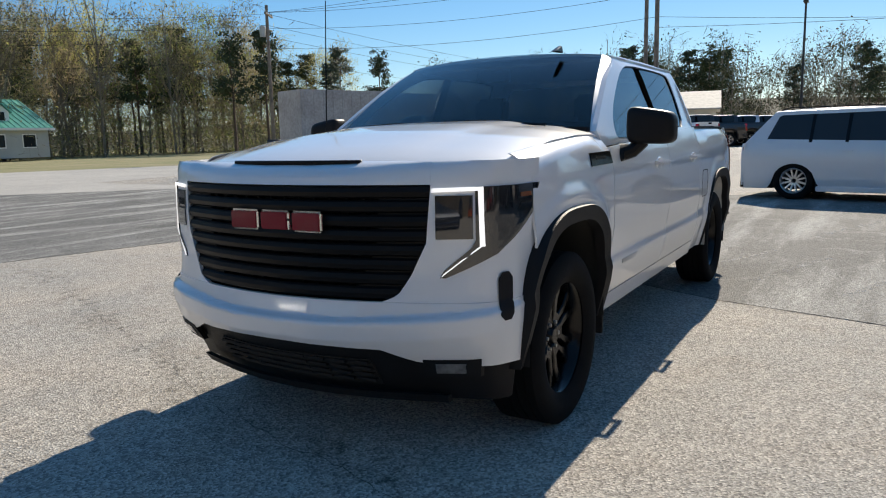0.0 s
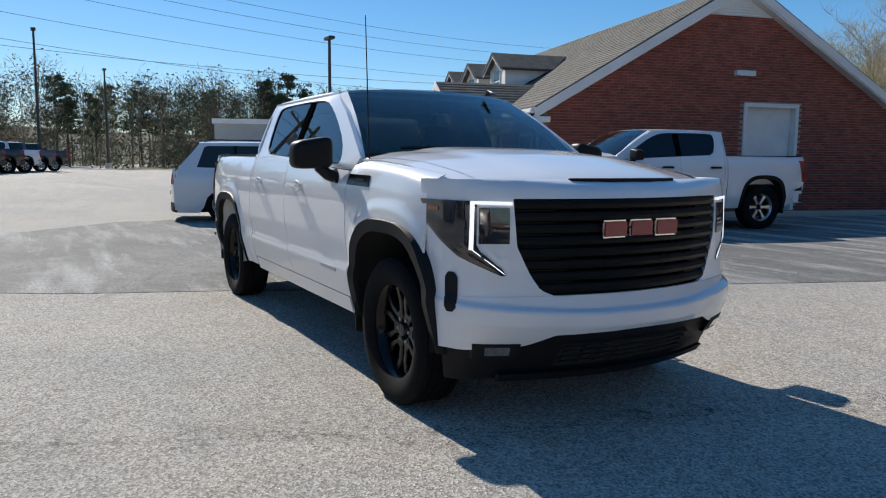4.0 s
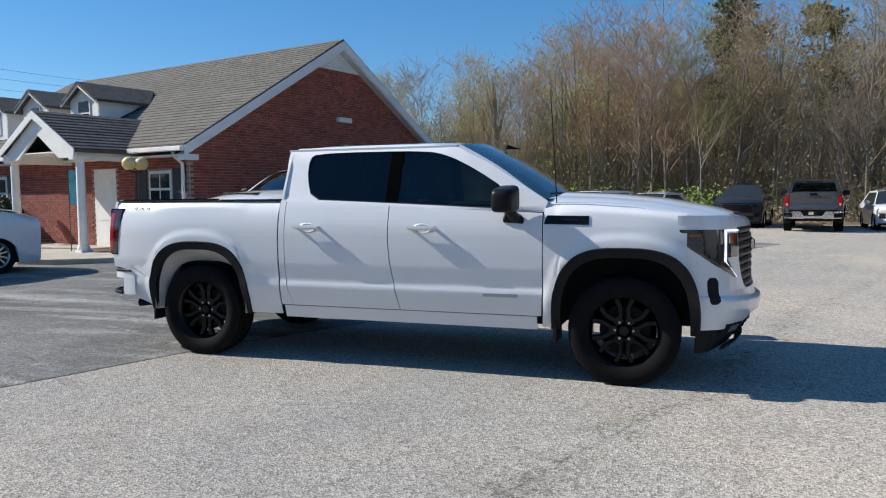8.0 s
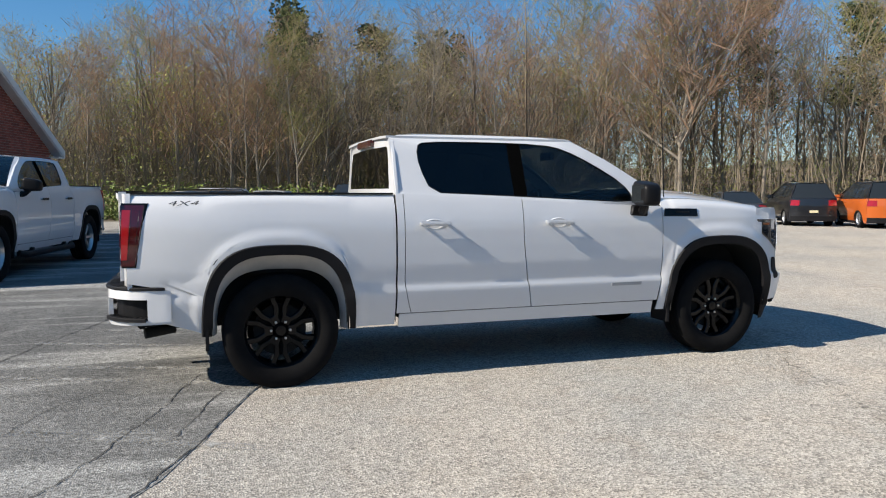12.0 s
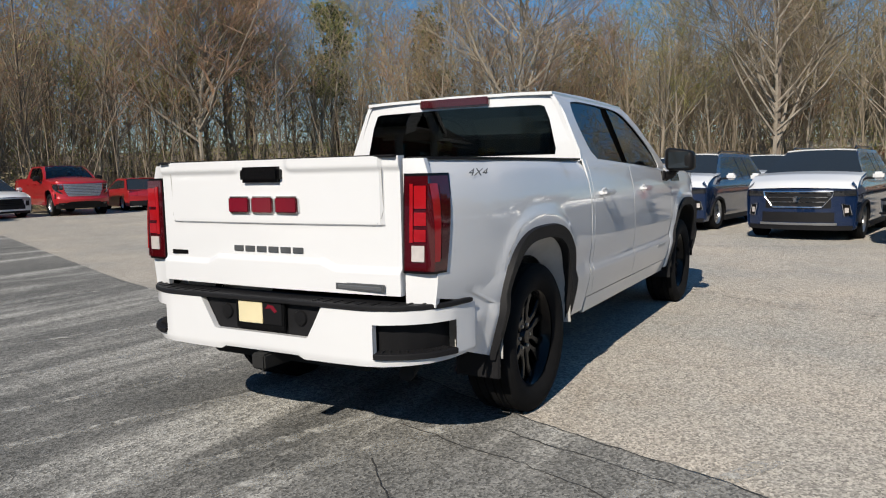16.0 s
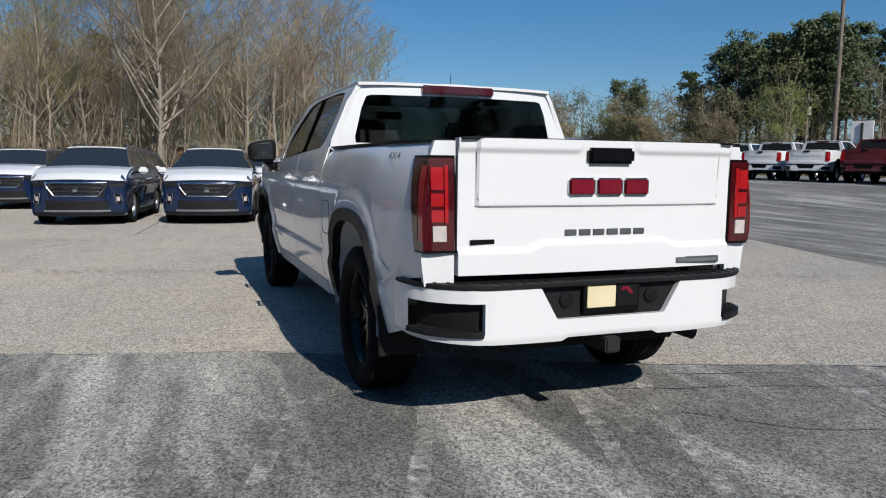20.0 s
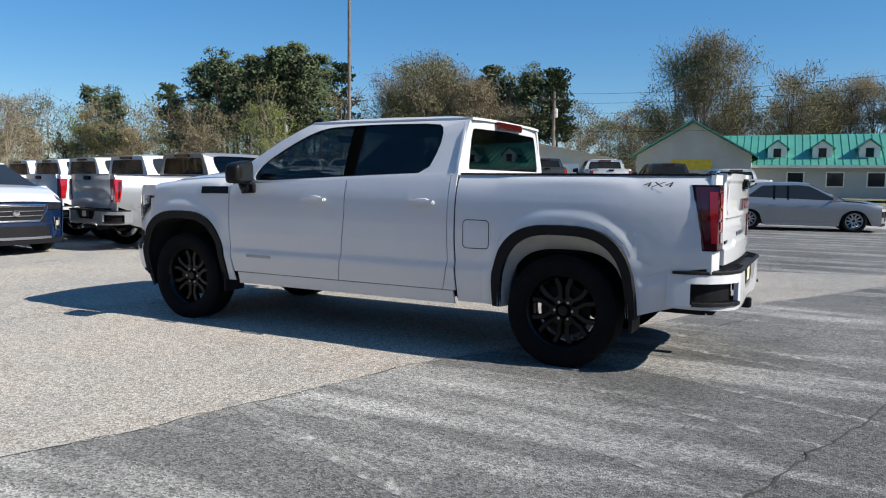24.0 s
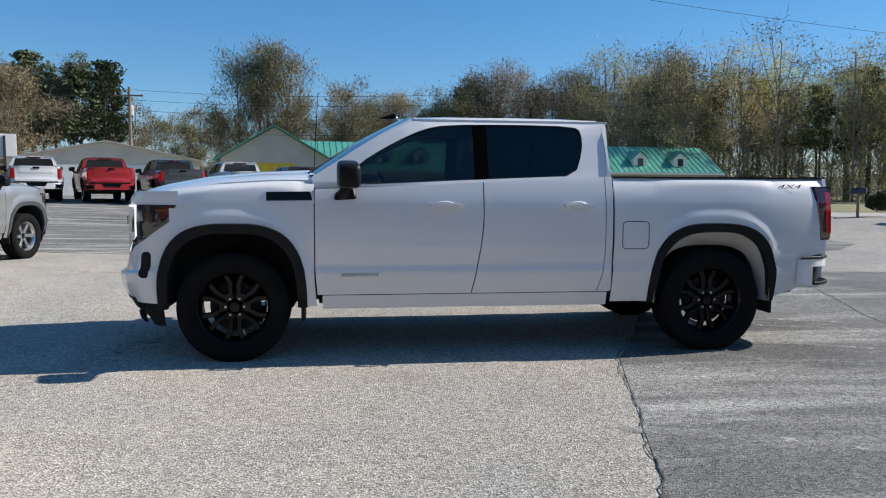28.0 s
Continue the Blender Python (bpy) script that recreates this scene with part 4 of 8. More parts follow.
        piece("exhaust_tip", tube([(-2.60, -0.62, 0.42), (-2.80, -0.68, 0.40)], 0.036, 0.038, 12), DARK, t)
    # nose
    gq = lambda z: interp(z, [0.70, 0.74, 0.82, 0.95, 1.19], [0.46, 0.555, 0.605, 0.665, 0.685])
    zlow = lambda q: interp(abs(q), [0, 0.50, 0.62, 0.72, 1.3], [0.535, 0.525, 0.475, 0.455, 0.44])
    for s in (-1, 1):
        piece("front_cheek", shell(sheet(lambda z: s * gq(z), lambda z: s * interp(z, [0.70, 0.80, 0.90, 1.0], [1.10, 1.155, 1.205, 1.205]), 0.70, 1.268, 0.0, N(26), N(34)), (-0.02, 0, 0)), body, t, sharp=50)
    piece("front_bumper", shell(grid(lambda u, v: front(lerp(-1.09, 1.09, u), lerp(zlow(lerp(-1.09, 1.09, u)), 0.712, v), 0.004), N(70), N(30)), (-0.02, 0, 0)), (SATIN if hd else body) if not chrome else CHROME, t, sharp=50)
    piece("hood_lip", shell(sheet(lambda z: -gq(1.18), lambda z: gq(1.18), 1.178, 1.268, 0.0, N(40), N(8)), (-0.02, 0, 0)), body, t, sharp=50)
    piece("lower_grille", shell(sheet(lambda z: -1.06, lambda z: 1.06, 0.27, 0.545, -0.03, N(40), N(8)), (-0.02, 0, 0)), PLASTIC, t)
    gr = piece("grille", shell(sheet(lambda z: -gq(z) - 0.02, lambda z: gq(z) + 0.02, 0.695, 1.185, -0.075, N(30), N(12)), (-0.02, 0, 0)), DARK, t)
    bars = 8 if detail else 4
    for k in range(bars):
        z = 0.745 + (1.15 - 0.745) * k / (bars - 1)
        def bar(u, v, z=z):
            q = lerp(-gq(z), gq(z), u)
            a = 2 * math.pi * v
            b = front(q, z, -0.018 + 0.016 * math.cos(a))
            return (b[0], b[1], z + 0.0255 * math.sin(a))
        piece("grille_bar", grid(bar, N(24), 8), trim, gr)
    if hi:
        for k in range(16):
            q = -0.56 + 1.12 * k / 15
            piece("grille_fin", box(front(q, 0.9)[0] - 0.062, front(q, 0.9)[0] - 0.026, q - 0.006, q + 0.006, 0.745, 1.15, 0.002), trim, gr)
        for s in (-1, 1):
            piece("grille_wing", shell(sheet(lambda z: s * (gq(z) - 0.19 - 0.04 * (z - 0.7)), lambda z: s * gq(z), 0.76, 1.165, -0.022, 6, 8), (-0.01, 0, 0)), trim, gr)
        lg = piece("lower_intake", shell(sheet(lambda z: -0.42, lambda z: 0.42, 0.335, 0.465, -0.022, 20, 4), (-0.01, 0, 0)), DARK, t)
        for k in range(4):
            z = 0.355 + 0.03 * k
            piece("intake_slat", join(*[box(front(q, z)[0] - 0.035, front(q, z)[0] - 0.008, q - 0.055, q + 0.055, z, z + 0.010) for q in [-0.36 + 0.103 * j for j in range(8)]]), PLASTIC, lg)
        piece("skid_lip", shell(sheet(lambda z: -0.72, lambda z: 0.72, 0.27, 0.31, 0.03, 20, 3), (-0.03, 0, 0)), PLASTIC, t)
        piece("hood_scoop", prism([(2.635, 0.35), (2.662, 0.35), (2.700, 0.13), (2.703, 0.0), (2.700, -0.13), (2.662, -0.35), (2.635, -0.35), (2.660, -0.13), (2.664, 0), (2.660, 0.13)], "z", 1.236, 1.274, 0.004), GRILLE, t)
    for s in (-1, 1):
        if detail:
            hl = piece("headlight", shell(sheet(lambda z: s * interp(z, [0.812, 0.83, 0.945, 1.168], [0.712, 0.715, 0.848, 0.848]), lambda z: s * interp(z, [0.812, 0.90, 1.06, 1.168], [0.735, 0.93, 1.17, 1.205]), 0.812, 1.168, 0.006, 10, 12), (-0.01, 0, 0)), LENS_DARK, t)
            piece("projector", shell(sheet(lambda z: s * 0.70, lambda z: s * 0.835, 0.965, 1.135, 0.006, 5, 5), (-0.01, 0, 0)), LENS_DARK, hl)
            strip = lambda a, c, w: shell(([front(s * (a[0] - w[0]), a[1] - w[1], 0.012), front(s * (c[0] - w[0]), c[1] - w[1], 0.012), front(s * (c[0] + w[0]), c[1] + w[1], 0.012), front(s * (a[0] + w[0]), a[1] + w[1], 0.012)], [(0, 1, 2, 3)]), (-0.008, 0, 0))
            piece("daylight_strip", join(strip((0.688, 1.156), (0.866, 1.160), (0, 0.0075)), strip((0.866, 1.1675), (0.870, 0.935), (0.009, 0)), strip((0.868, 0.938), (0.722, 0.824), (0.006, 0.0075))), DRL if hi else CHROME, hl)
            piece("side_reflector", shell(sheet(lambda z: s * 1.06, lambda z: s * 1.14, 1.118, 1.136, 0.009, 4, 2), (-0.004, 0, 0)), AMBER, hl)
            piece("air_vent", shell(sheet(lambda z: s * interp(z, [0.635, 0.66, 0.80, 0.825], [0.955, 0.935, 0.935, 0.955]), lambda z: s * interp(z, [0.635, 0.66, 0.80, 0.825], [0.985, 1.0, 1.005, 0.985]), 0.635, 0.825, 0.006, 3, 8), (-0.01, 0, 0)), PLASTIC, t)
            fg = piece("fog_bezel", shell(sheet(lambda z: s * 0.645, lambda z: s * 0.86, 0.40, 0.485, 0.008, 6, 4), (-0.03, 0, 0)), PLASTIC, t)
            piece("fog_light", shell(sheet(lambda z: s * 0.69, lambda z: s * 0.80, 0.42, 0.468, 0.013, 4, 3), (-0.01, 0, 0)), LENS_FOG if hi else LENS_DARK, fg)
        else:
            piece("headlight", shell(sheet(lambda z: s * 0.70, lambda z: s * 1.15, 0.95, 1.165, 0.006, 6, 3), (-0.01, 0, 0)), LENS_WHITE, t)
    # arches, liners, wheels
    for xc in (W, -W):
        def curve(k, a, b):
            th = math.pi * k
            c, s_ = math.cos(th), math.sin(th)
            return (xc + a * math.copysign(abs(c) ** 0.66, c), 0.40 + b * abs(s_) ** 0.70)
        def fl(u, v):
            if v < 0.5:
                p = curve(u, lerp(0.545, 0.535, v * 2), lerp(0.64, 0.63, v * 2))
                return (p[0], -(side_y(xc, min(p[1], 0.98)) - 0.014 + 0.030 * v * 2), p[1])
            k = (v - 0.5) * 2
            p = curve(u, lerp(0.535, 0.470, k), lerp(0.63, 0.562, k))
            return (p[0], -(side_y(xc, min(p[1], 0.98)) + 0.016 - 0.010 * k), p[1])
        both("wheel_flare", shell(grid(fl, N(32), 6), (0, 0.05, 0)), flare)
        both("wheel_liner", grid(lambda u, v: (curve(u, 0.49, 0.575)[0], -lerp(0.97, 0.55, v), curve(u, 0.49, 0.575)[1]), N(24), 3), PRIMER if (hi and xc < 0) else DARK)
        if hi and xc < 0:
            # paler tilted band puts in the lit top of the wheelhouse; dark web below
            both("inner_fender", grid(lambda u, v: (lerp(curve(u, 0.44, 0.45)[0], curve(u, 0.475, 0.566)[0], v), -lerp(0.84, 0.955, v), lerp(curve(u, 0.44, 0.45)[1], curve(u, 0.475, 0.566)[1], v)), 24, 3), mat_once("lit_white_liner", (0.46, 0.46, 0.45), 0.7))
            both("fender_web", box(xc - 0.46, xc + 0.46, -0.66, -0.63, 0.50, 0.97), DARK)
        if detail:
            both("mud_flap", box(xc - 0.52, xc - 0.495, -0.96, -0.72, 0.30, 0.55, 0.004), PLASTIC)
    R = 0.410 if not hd else 0.425
    for x in (W, -W):
        for s in (-1, 1):
            wheel(t, x, s * 0.945, R - 0.006, R, 0.275, 0.262, 6, kind, rim_mat, DARK, 48 if hi else 24, 6 if detail else 0)
    # underbody and cabin
    piece("chassis", join(box(-2.8, 2.45, -0.52, 0.52, 0.40, 0.60), box(-0.95, 1.25, -0.86, 0.86, 0.42, 0.52), box(1.3, 2.5, -0.62, 0.62, 0.5, 1.15), box(-1.95, -1.8, -0.8, 0.8, 0.36, 0.46), box(1.8, 1.95, -0.8, 0.8, 0.36, 0.46)), DARK, t)
    if detail:
        piece("dashboard", box(0.85, 1.22, -0.82, 0.82, 0.9, 1.33, 0.05), SEAT, t)
        for y in (-0.40, 0.40):
            st = piece("seat", join(box(-0.05, 0.45, y - 0.25, y + 0.25, 0.75, 0.95, 0.04), moved(box(-0.14, 0.02, y - 0.25, y + 0.25, 0.9, 1.42, 0.05), Matrix.Identity(4))), SEAT, t)
            piece("headrest", box(-0.16, -0.05, y - 0.13, y + 0.13, 1.45, 1.64, 0.03), SEAT, st)
        piece("rear_seat", join(box(-0.92, -0.45, -0.68, 0.68, 0.75, 0.95, 0.04), box(-0.98, -0.82, -0.68, 0.68, 0.9, 1.46, 0.05)), SEAT, t)
        piece("steering_wheel", moved(lathe([(0.17 + 0.014 * math.cos(a), 0.014 * math.sin(a)) for a in [2 * math.pi * k / 8 for k in range(9)]], 24), Matrix.Translation((0.70, 0.40, 1.27)) @ Matrix.Rotation(radians(-65), 4, "Y")), PLASTIC, t)
        piece("cabin_floor", box(-1.0, 1.2, -0.85, 0.85, 0.55, 0.62), SEAT, t)
        piece("headliner", box(-0.98, 0.5, -0.66, 0.66, 1.805, 1.82), mat_once("headliner", (0.35, 0.34, 0.32)), t)
        piece("rear_view_mirror", box(0.66, 0.70, -0.12, 0.12, 1.70, 1.77, 0.01), PLASTIC, t)
        both("door_inner", box(-0.95, 1.2, -0.90, -0.87, 0.6, 1.33), SEAT)
    # mirrors, handles
    mm = PLASTIC if not chrome else CHROME
    for s in (-1, 1):
        def pod(u, v):
            th, ph = 2 * math.pi * u, math.pi * (v - 0.5)
            e = lambda c, k: math.copysign(abs(c) ** k, c)
            y = e(math.cos(ph), 0.35) * e(math.sin(th), 0.4)
            z = e(math.sin(ph), 0.45)
            x = e(math.cos(ph), 0.35) * e(math.cos(th), 0.55)
            return (1.02 + 0.082 * x - 0.012 * y, s * (1.115 + 0.128 * y), 1.392 + 0.095 * z * (1 - 0.10 * y) - 0.012 * y)
        mir = piece("door_mirror", grid(pod, 32, 18), SATIN, t)
        piece("mirror_arm", tube([(1.07, s * 0.955, 1.245), (1.06, s * 1.02, 1.262), (1.035, s * 1.075, 1.315)], 0.042, 0.036, 10), SATIN, mir)
        piece("mirror_base", moved(prism([(0.96, 1.215), (1.13, 1.205), (1.125, 1.255), (1.06, 1.30), (0.98, 1.30)], "y", -0.03, 0.03, 0.012), Matrix.Translation((0, s * 0.962, 0))), SATIN, mir)
        # dark glass in place of a mirror: the dark reflection is painted in
        piece("mirror_glass", box(0.934, 0.944, min(s * 1.03, s * 1.205), max(s * 1.03, s * 1.205), 1.32, 1.46, 0.004), GLASS_DK, mir)
        for x in (0.30, -0.74):
            h = piece("door_handle", moved(box(-0.128, 0.128, -0.014, 0.014, -0.019, 0.019, 0.013), Matrix.Translation((x, s * 1.022, 1.170))), (SATIN if hd else body) if not chrome else CHROME, t)
            piece("handle_cup", moved(lathe([(0.001, 0.002), (0.6, 0.001), (0.85, 0.007), (1.0, 0.0)], 28, "y"), Matrix.Translation((x, s * (side_y(x, 1.165) - 0.001), 1.163)) @ Matrix.Diagonal((0.085, s, 0.042, 1))), body, h)
            for e in (-0.098, 0.098):
                piece("handle_mount", box(x + e - 0.012, x + e + 0.012, min(s * 0.975, s * 1.008), max(s * 0.975, s * 1.008), 1.158, 1.182, 0.004), body, h)
    if hd:
        band = piece("grille_band", shell(sheet(lambda z: -gq(z) - 0.01, lambda z: gq(z) + 0.01, 1.015, 1.085, 0.004, 24, 3), (-0.03, 0, 0)), body, t, "white crossbar of the grille")
        for k in range(9):
            q = -0.44 + 0.11 * k
            piece("name_bar", box(front(q, 1.05)[0] + 0.002, front(q, 1.05)[0] + 0.009, q - 0.040, q + 0.040, 1.028, 1.072, 0.002), SATIN, band)
        for k in range(5):
            for j in range(3):
                q, z = -0.48 + 0.24 * k + 0.06 * (j % 2), 0.82 + 0.075 * j
                piece("grille_bar", box(front(q, z)[0] - 0.006, front(q, z)[0] + 0.004, q - 0.05, q + 0.05, z - 0.010, z + 0.010, 0.003), ALLOY, gr)
        piece("hood_scoop", prism([(2.05, 0.34), (2.32, 0.42), (2.32, -0.42), (2.05, -0.34)], "z", 1.36, 1.392, 0.01), SATIN, t)
        piece("front_plate", box(front(0.1, 0.6)[0] + 0.008, front(0.1, 0.6)[0] + 0.016, -0.02, 0.28, 0.53, 0.68, 0.003), TRIM, t, "blank white front plate")
        for s in (-1, 1):
            st = piece("step_bar", tube([(-0.95, s * 0.93, 0.36), (-0.85, s * 0.99, 0.33), (1.05, s * 0.99, 0.33), (1.15, s * 0.93, 0.36)], 0.05, n=10), PLASTIC, t, "black side step")
            for x in (-0.6, 0.7):
                piece("step_bracket", box(x - 0.04, x + 0.04, min(s * 0.7, s * 0.97), max(s * 0.7, s * 0.97), 0.34, 0.42, 0.008), PLASTIC, st)
    if not hi:
        return t
    on = lambda x, z, o: (x, -(side_y(x, z) + o), z)
    flankbox = lambda x0, x1, z0, z1, o=0.004: shell(grid(lambda u, v: on(lerp(x0, x1, u), lerp(z0, z1, v), o), 8, 4), (0, 0.008, 0))
    for fl_, s in ((lambda q: q, -1), (flipped, 1)):
        vent = piece("fender_vent", fl_(shell(grid(lambda u, v: on(lerp(1.285, 1.62, u) + 0.02 * v * (1 - u), lerp(1.205, 1.27, v) - 0.004 * u, 0.006), 8, 4), (0, 0.01, 0))), GLOSSBLK, t)
        piece("vent_bar", fl_(flankbox(1.40, 1.54, 1.232, 1.244, 0.009)), SATIN, vent)
        piece("door_badge", fl_(flankbox(0.80, 1.08, 0.636, 0.662, 0.004)), mat_once("badge_silver", (0.40, 0.41, 0.42), 0.4), t)
        # off-road decal on the bedside
        dc = bpy.data.curves.new("decal", "FONT")
        dc.body, dc.size, dc.extrude, dc.align_x, dc.align_y, dc.shear = "4X4", 0.078, 0.0, "CENTER", "CENTER", 0.25
        ob = new("decal", dc)
        ob.parent = t
        ob.matrix_local = Matrix.Translation((-2.52, s * (side_y(-2.52, 1.325) + 0.004), 1.325)) @ Matrix.Rotation(math.pi if s > 0 else 0.0, 4, "Z") @ Matrix.Rotation(math.pi / 2, 4, "X") @ Matrix.Diagonal((1.5, 0.62, 1, 1))
        dc.materials.append(DECAL)
        wp = [(1.36 - 0.10 * abs(0.62 - 0.30), 0.62, 1.412), (1.33, 0.25, 1.438), (1.31, -0.02, 1.446)] if s > 0 else [(1.34, -0.02, 1.42), (1.315, -0.35, 1.440), (1.26, -0.60, 1.432)]
        piece("wiper", tube(wp, 0.009, n=5), SATIN, t)
    # fuel door on the driver's bedside
    sq = lambda h, r: [(-1.21 + h * cx_ + r * math.cos(a) * 1, 0.94 + h * cz_ + r * math.sin(a)) for cx_, cz_, a0 in ((1, 1, 0), (-1, 1, 90), (-1, -1, 180), (1, -1, 270)) for a in [radians(a0 + 22.5 * k) for k in range(5)]]
    piece("fuel_door", flipped(shell(ring(sq(0.075, 0.035), sq(0.075, 0.029), lambda x, z: on(x, z, 0.0015), 20), (0, 0.004, 0))), DARK, t)
    piece("roof_fin", prism([(0.62, 1.862), (0.78, 1.858), (0.74, 1.872), (0.645, 1.905)], "y", 0.425, 0.455, 0.006), GLOSSBLK, t)
    piece("antenna", tube([(1.36, -0.862, 1.36), (1.335, -0.862, 1.80), (1.31, -0.862, 2.22)], 0.005, 0.003, 6), SATIN, t)
    for y in (-0.172, 0.0, 0.172):
        em = piece("emblem", box(2.775, 2.800, y - 0.080, y + 0.080, 0.985, 1.073, 0.010), CHROME, gr)
        piece("emblem_face", box(2.795, 2.804, y - 0.072, y + 0.072, 0.993, 1.065, 0.003), EMBLEM, em, "dark red emblem face")
    return t


ONCE = {}


def mat_once(name, col, rough=0.8):
    if name not in ONCE:
        ONCE[name] = mat(name, col, rough)
    return ONCE[name]


def thing_part(name, parent):
    """An empty middle part that holds pieces of its own."""
    ob = new(name)
    ob.empty_display_size = 0.1
    ob.parent = parent
    return ob


pickup("pickup_truck", pose(0, 0, 0), WHITE, "white crew-cab pickup with black wheels and grille, alone on the lot")


# ---- cars ----
def car(name, m, body, label, kind="suv", L=4.75, Wd=1.9, H=1.68, wb=2.8, top=None, rim_mat=ALLOY, spokes="thin", n_spokes=10, category="car", group="", grille="wing", detail=1, clad=True, wrap=None):
    """A car with its nose along +x: a flank with wheel openings, hood, glasshouse, tail and lamps."""
    t = thing(name, m, label, category, group)
    h, wh, R = L / 2, Wd / 2, 0.365 if kind == "suv" else 0.33
    top = top or body
    hood_mat = wrap or body
    xf, xr = wb / 2 + 0.02, -wb / 2 + 0.02
    zb = H * 0.60
    zh = H * (0.715 if kind == "suv" else 0.64)
    cowl, rf, rr, rb = {"suv": (0.27, 0.10, -0.365, -0.47), "sedan": (0.24, 0.05, -0.24, -0.40), "hatch": (0.26, 0.08, -0.33, -0.46)}[kind]
    cowl, rf, rr, rb = cowl * L, rf * L, rr * L, rb * L
    both = lambda nm, vf, mt, lab="": [piece(nm, vf, mt, t, lab), piece(nm, flipped(vf), mt, t, lab)]
    plan = lambda x: 1 - 0.07 * max(0, (abs(x) - 0.62 * h) / (0.38 * h)) ** 2
    prof = lambda z: interp(z / H, [0.10, 0.20, 0.36, 0.46, 0.56, 0.62], [0.93, 0.975, 0.99, 1.0, 0.985, 0.94])
    flank = lambda x, z: wh * plan(x) * prof(z)
    def az(x):
        for xc in (xf, xr):
            d = abs(x - xc) / (R + 0.06)
            if d < 1:
                return R * 0.75 + (R + 0.06 - R * 0.75 + R) * math.sqrt(1 - d * d) * 0.82
        return 0.20
    ztop = lambda x: interp(x, [-h, rb, cowl - 0.2, cowl, h * 0.8, h], [zb + 0.03, zb + 0.045, zb, zh - 0.02, zh * 0.90, zh * 0.78])
    both("side_panel", shell(grid(lambda u, v: (lambda x: (x, -flank(x, lerp(max(az(x), 0.20), ztop(x), v)) + (0.05 * max(0, v - 0.9) / 0.1 if x > cowl else 0), lerp(max(az(x), 0.20), ztop(x), v)))(lerp(-h + 0.10, h - 0.22, u)), 56, 12), (0, 0.012, 0)), body)
    nose_x = lambda y, z: h - 0.30 * (abs(y) / wh) ** 2.6 - 0.10 * max(0, (z / zh - 0.72) / 0.28) ** 2 - 0.05 * max(0, 0.3 - z) * 3
    tail_x = lambda y, z: -h + 0.14 * (abs(y) / wh) ** 3 + 0.07 * max(0, z / zb - 0.75) * 2
    wn_ = wh * 0.945
    nose = lambda y0, y1, z0, z1, off=0.0, nu=14, nv=8: grid(lambda u, v: (nose_x(lerp(y0, y1, u), lerp(z0, z1, v)) + off, lerp(y0, y1, u), lerp(z0, z1, v)), nu, nv)
    tail = lambda y0, y1, z0, z1, off=0.0, nu=12, nv=8: grid(lambda u, v: (tail_x(lerp(y0, y1, u), lerp(z0, z1, v)) - off, lerp(y0, y1, u), lerp(z0, z1, v)), nu, nv)
    piece("front_bumper", shell(nose(-wn_, wn_, 0.24, zh * 0.775), (-0.03, 0, 0)), body, t)
    piece("tailgate", shell(tail(-wn_, wn_, 0.26, zb + 0.05), (0.03, 0, 0)), body, t)
    piece("hood", shell(grid(lambda u, v: (lerp(cowl, nose_x(wn_ * (2 * v - 1), zh * 0.77) + 0.01, u), wn_ * (2 * v - 1), interp(u, [0, 0.5, 0.85, 1], [zh, zh * 0.955, zh * 0.86, zh * 0.77]) + 0.035 * (1 - (2 * v - 1) ** 2)), 14, 16), (0, 0, -0.012)), hood_mat, t)
    # glasshouse
    lean = lambda z: wh * 0.93 - (z - zb) * 0.45
    A = lambda x, z: (x, -lean(z), z)
    out = [(rb, zb + 0.04), (cowl - 0.3, zb), (cowl + 0.02, zh - 0.01), (rf, H - 0.06), (rf - 0.3, H - 0.03), (rr, H - 0.05), (rr - 0.05, H - 0.08)]
    inn = [(rb + 0.42, zb + 0.12), (cowl - 0.34, zb + 0.045), (cowl - 0.14, zb + 0.06), (rf + 0.02, H - 0.13), (rf - 0.28, H - 0.10), (rr + 0.12, H - 0.12), (rr + 0.05, H - 0.15)]
    both("roof_frame", shell(ring(out, inn, A, 56), (0, 0.02, 0)), top)
    both("side_window", shell(([A(x, z) for x, z in inn], [tuple(range(len(inn)))]), (0, 0.01, 0)), GLASS_DK)
    for xb in ((rf + rr) * 0.42 + 0.05, rr * 0.62):
        both("window_post", shell(grid(lambda u, v: (lambda p: (p[0], p[1] - 0.004, p[2]))(A(xb + lerp(-0.03, 0.03, u), lerp(zb + 0.05, H - 0.11, v))), 1, 1), (0, 0.008, 0)), GLOSSBLK)
    rw_ = lean(H - 0.05)
    piece("roof", shell(grid(lambda u, v: (lerp(rr - 0.05, rf + 0.04, u), rw_ * (2 * v - 1), H - 0.055 + 0.055 * (1 - (2 * v - 1) ** 4) * (1 - 0.5 * abs(2 * u - 1) ** 3)), 10, 12), (0, 0, -0.02)), wrap or top, t)
    scr = lambda x0, z0, w0, x1, z1, w1: grid(lambda u, v: (lerp(x0, x1, u) + 0.06 * (1 - (2 * v - 1) ** 2) * (1 if x0 > x1 else -0.6), (2 * v - 1) * lerp(w0, w1, u), lerp(z0, z1, u)), 6, 8)
    piece("windscreen", shell(scr(cowl + 0.06, zh, wh * 0.88, rf, H - 0.05, rw_ * 0.96), (-0.006, 0, -0.006)), GLASS_DK, t)
    piece("rear_window", shell(scr(rb - 0.02, zb + 0.06, wh * 0.86, rr - 0.05, H - 0.07, rw_ * 0.95), (0.006, 0, -0.006)), GLASS_DK, t)
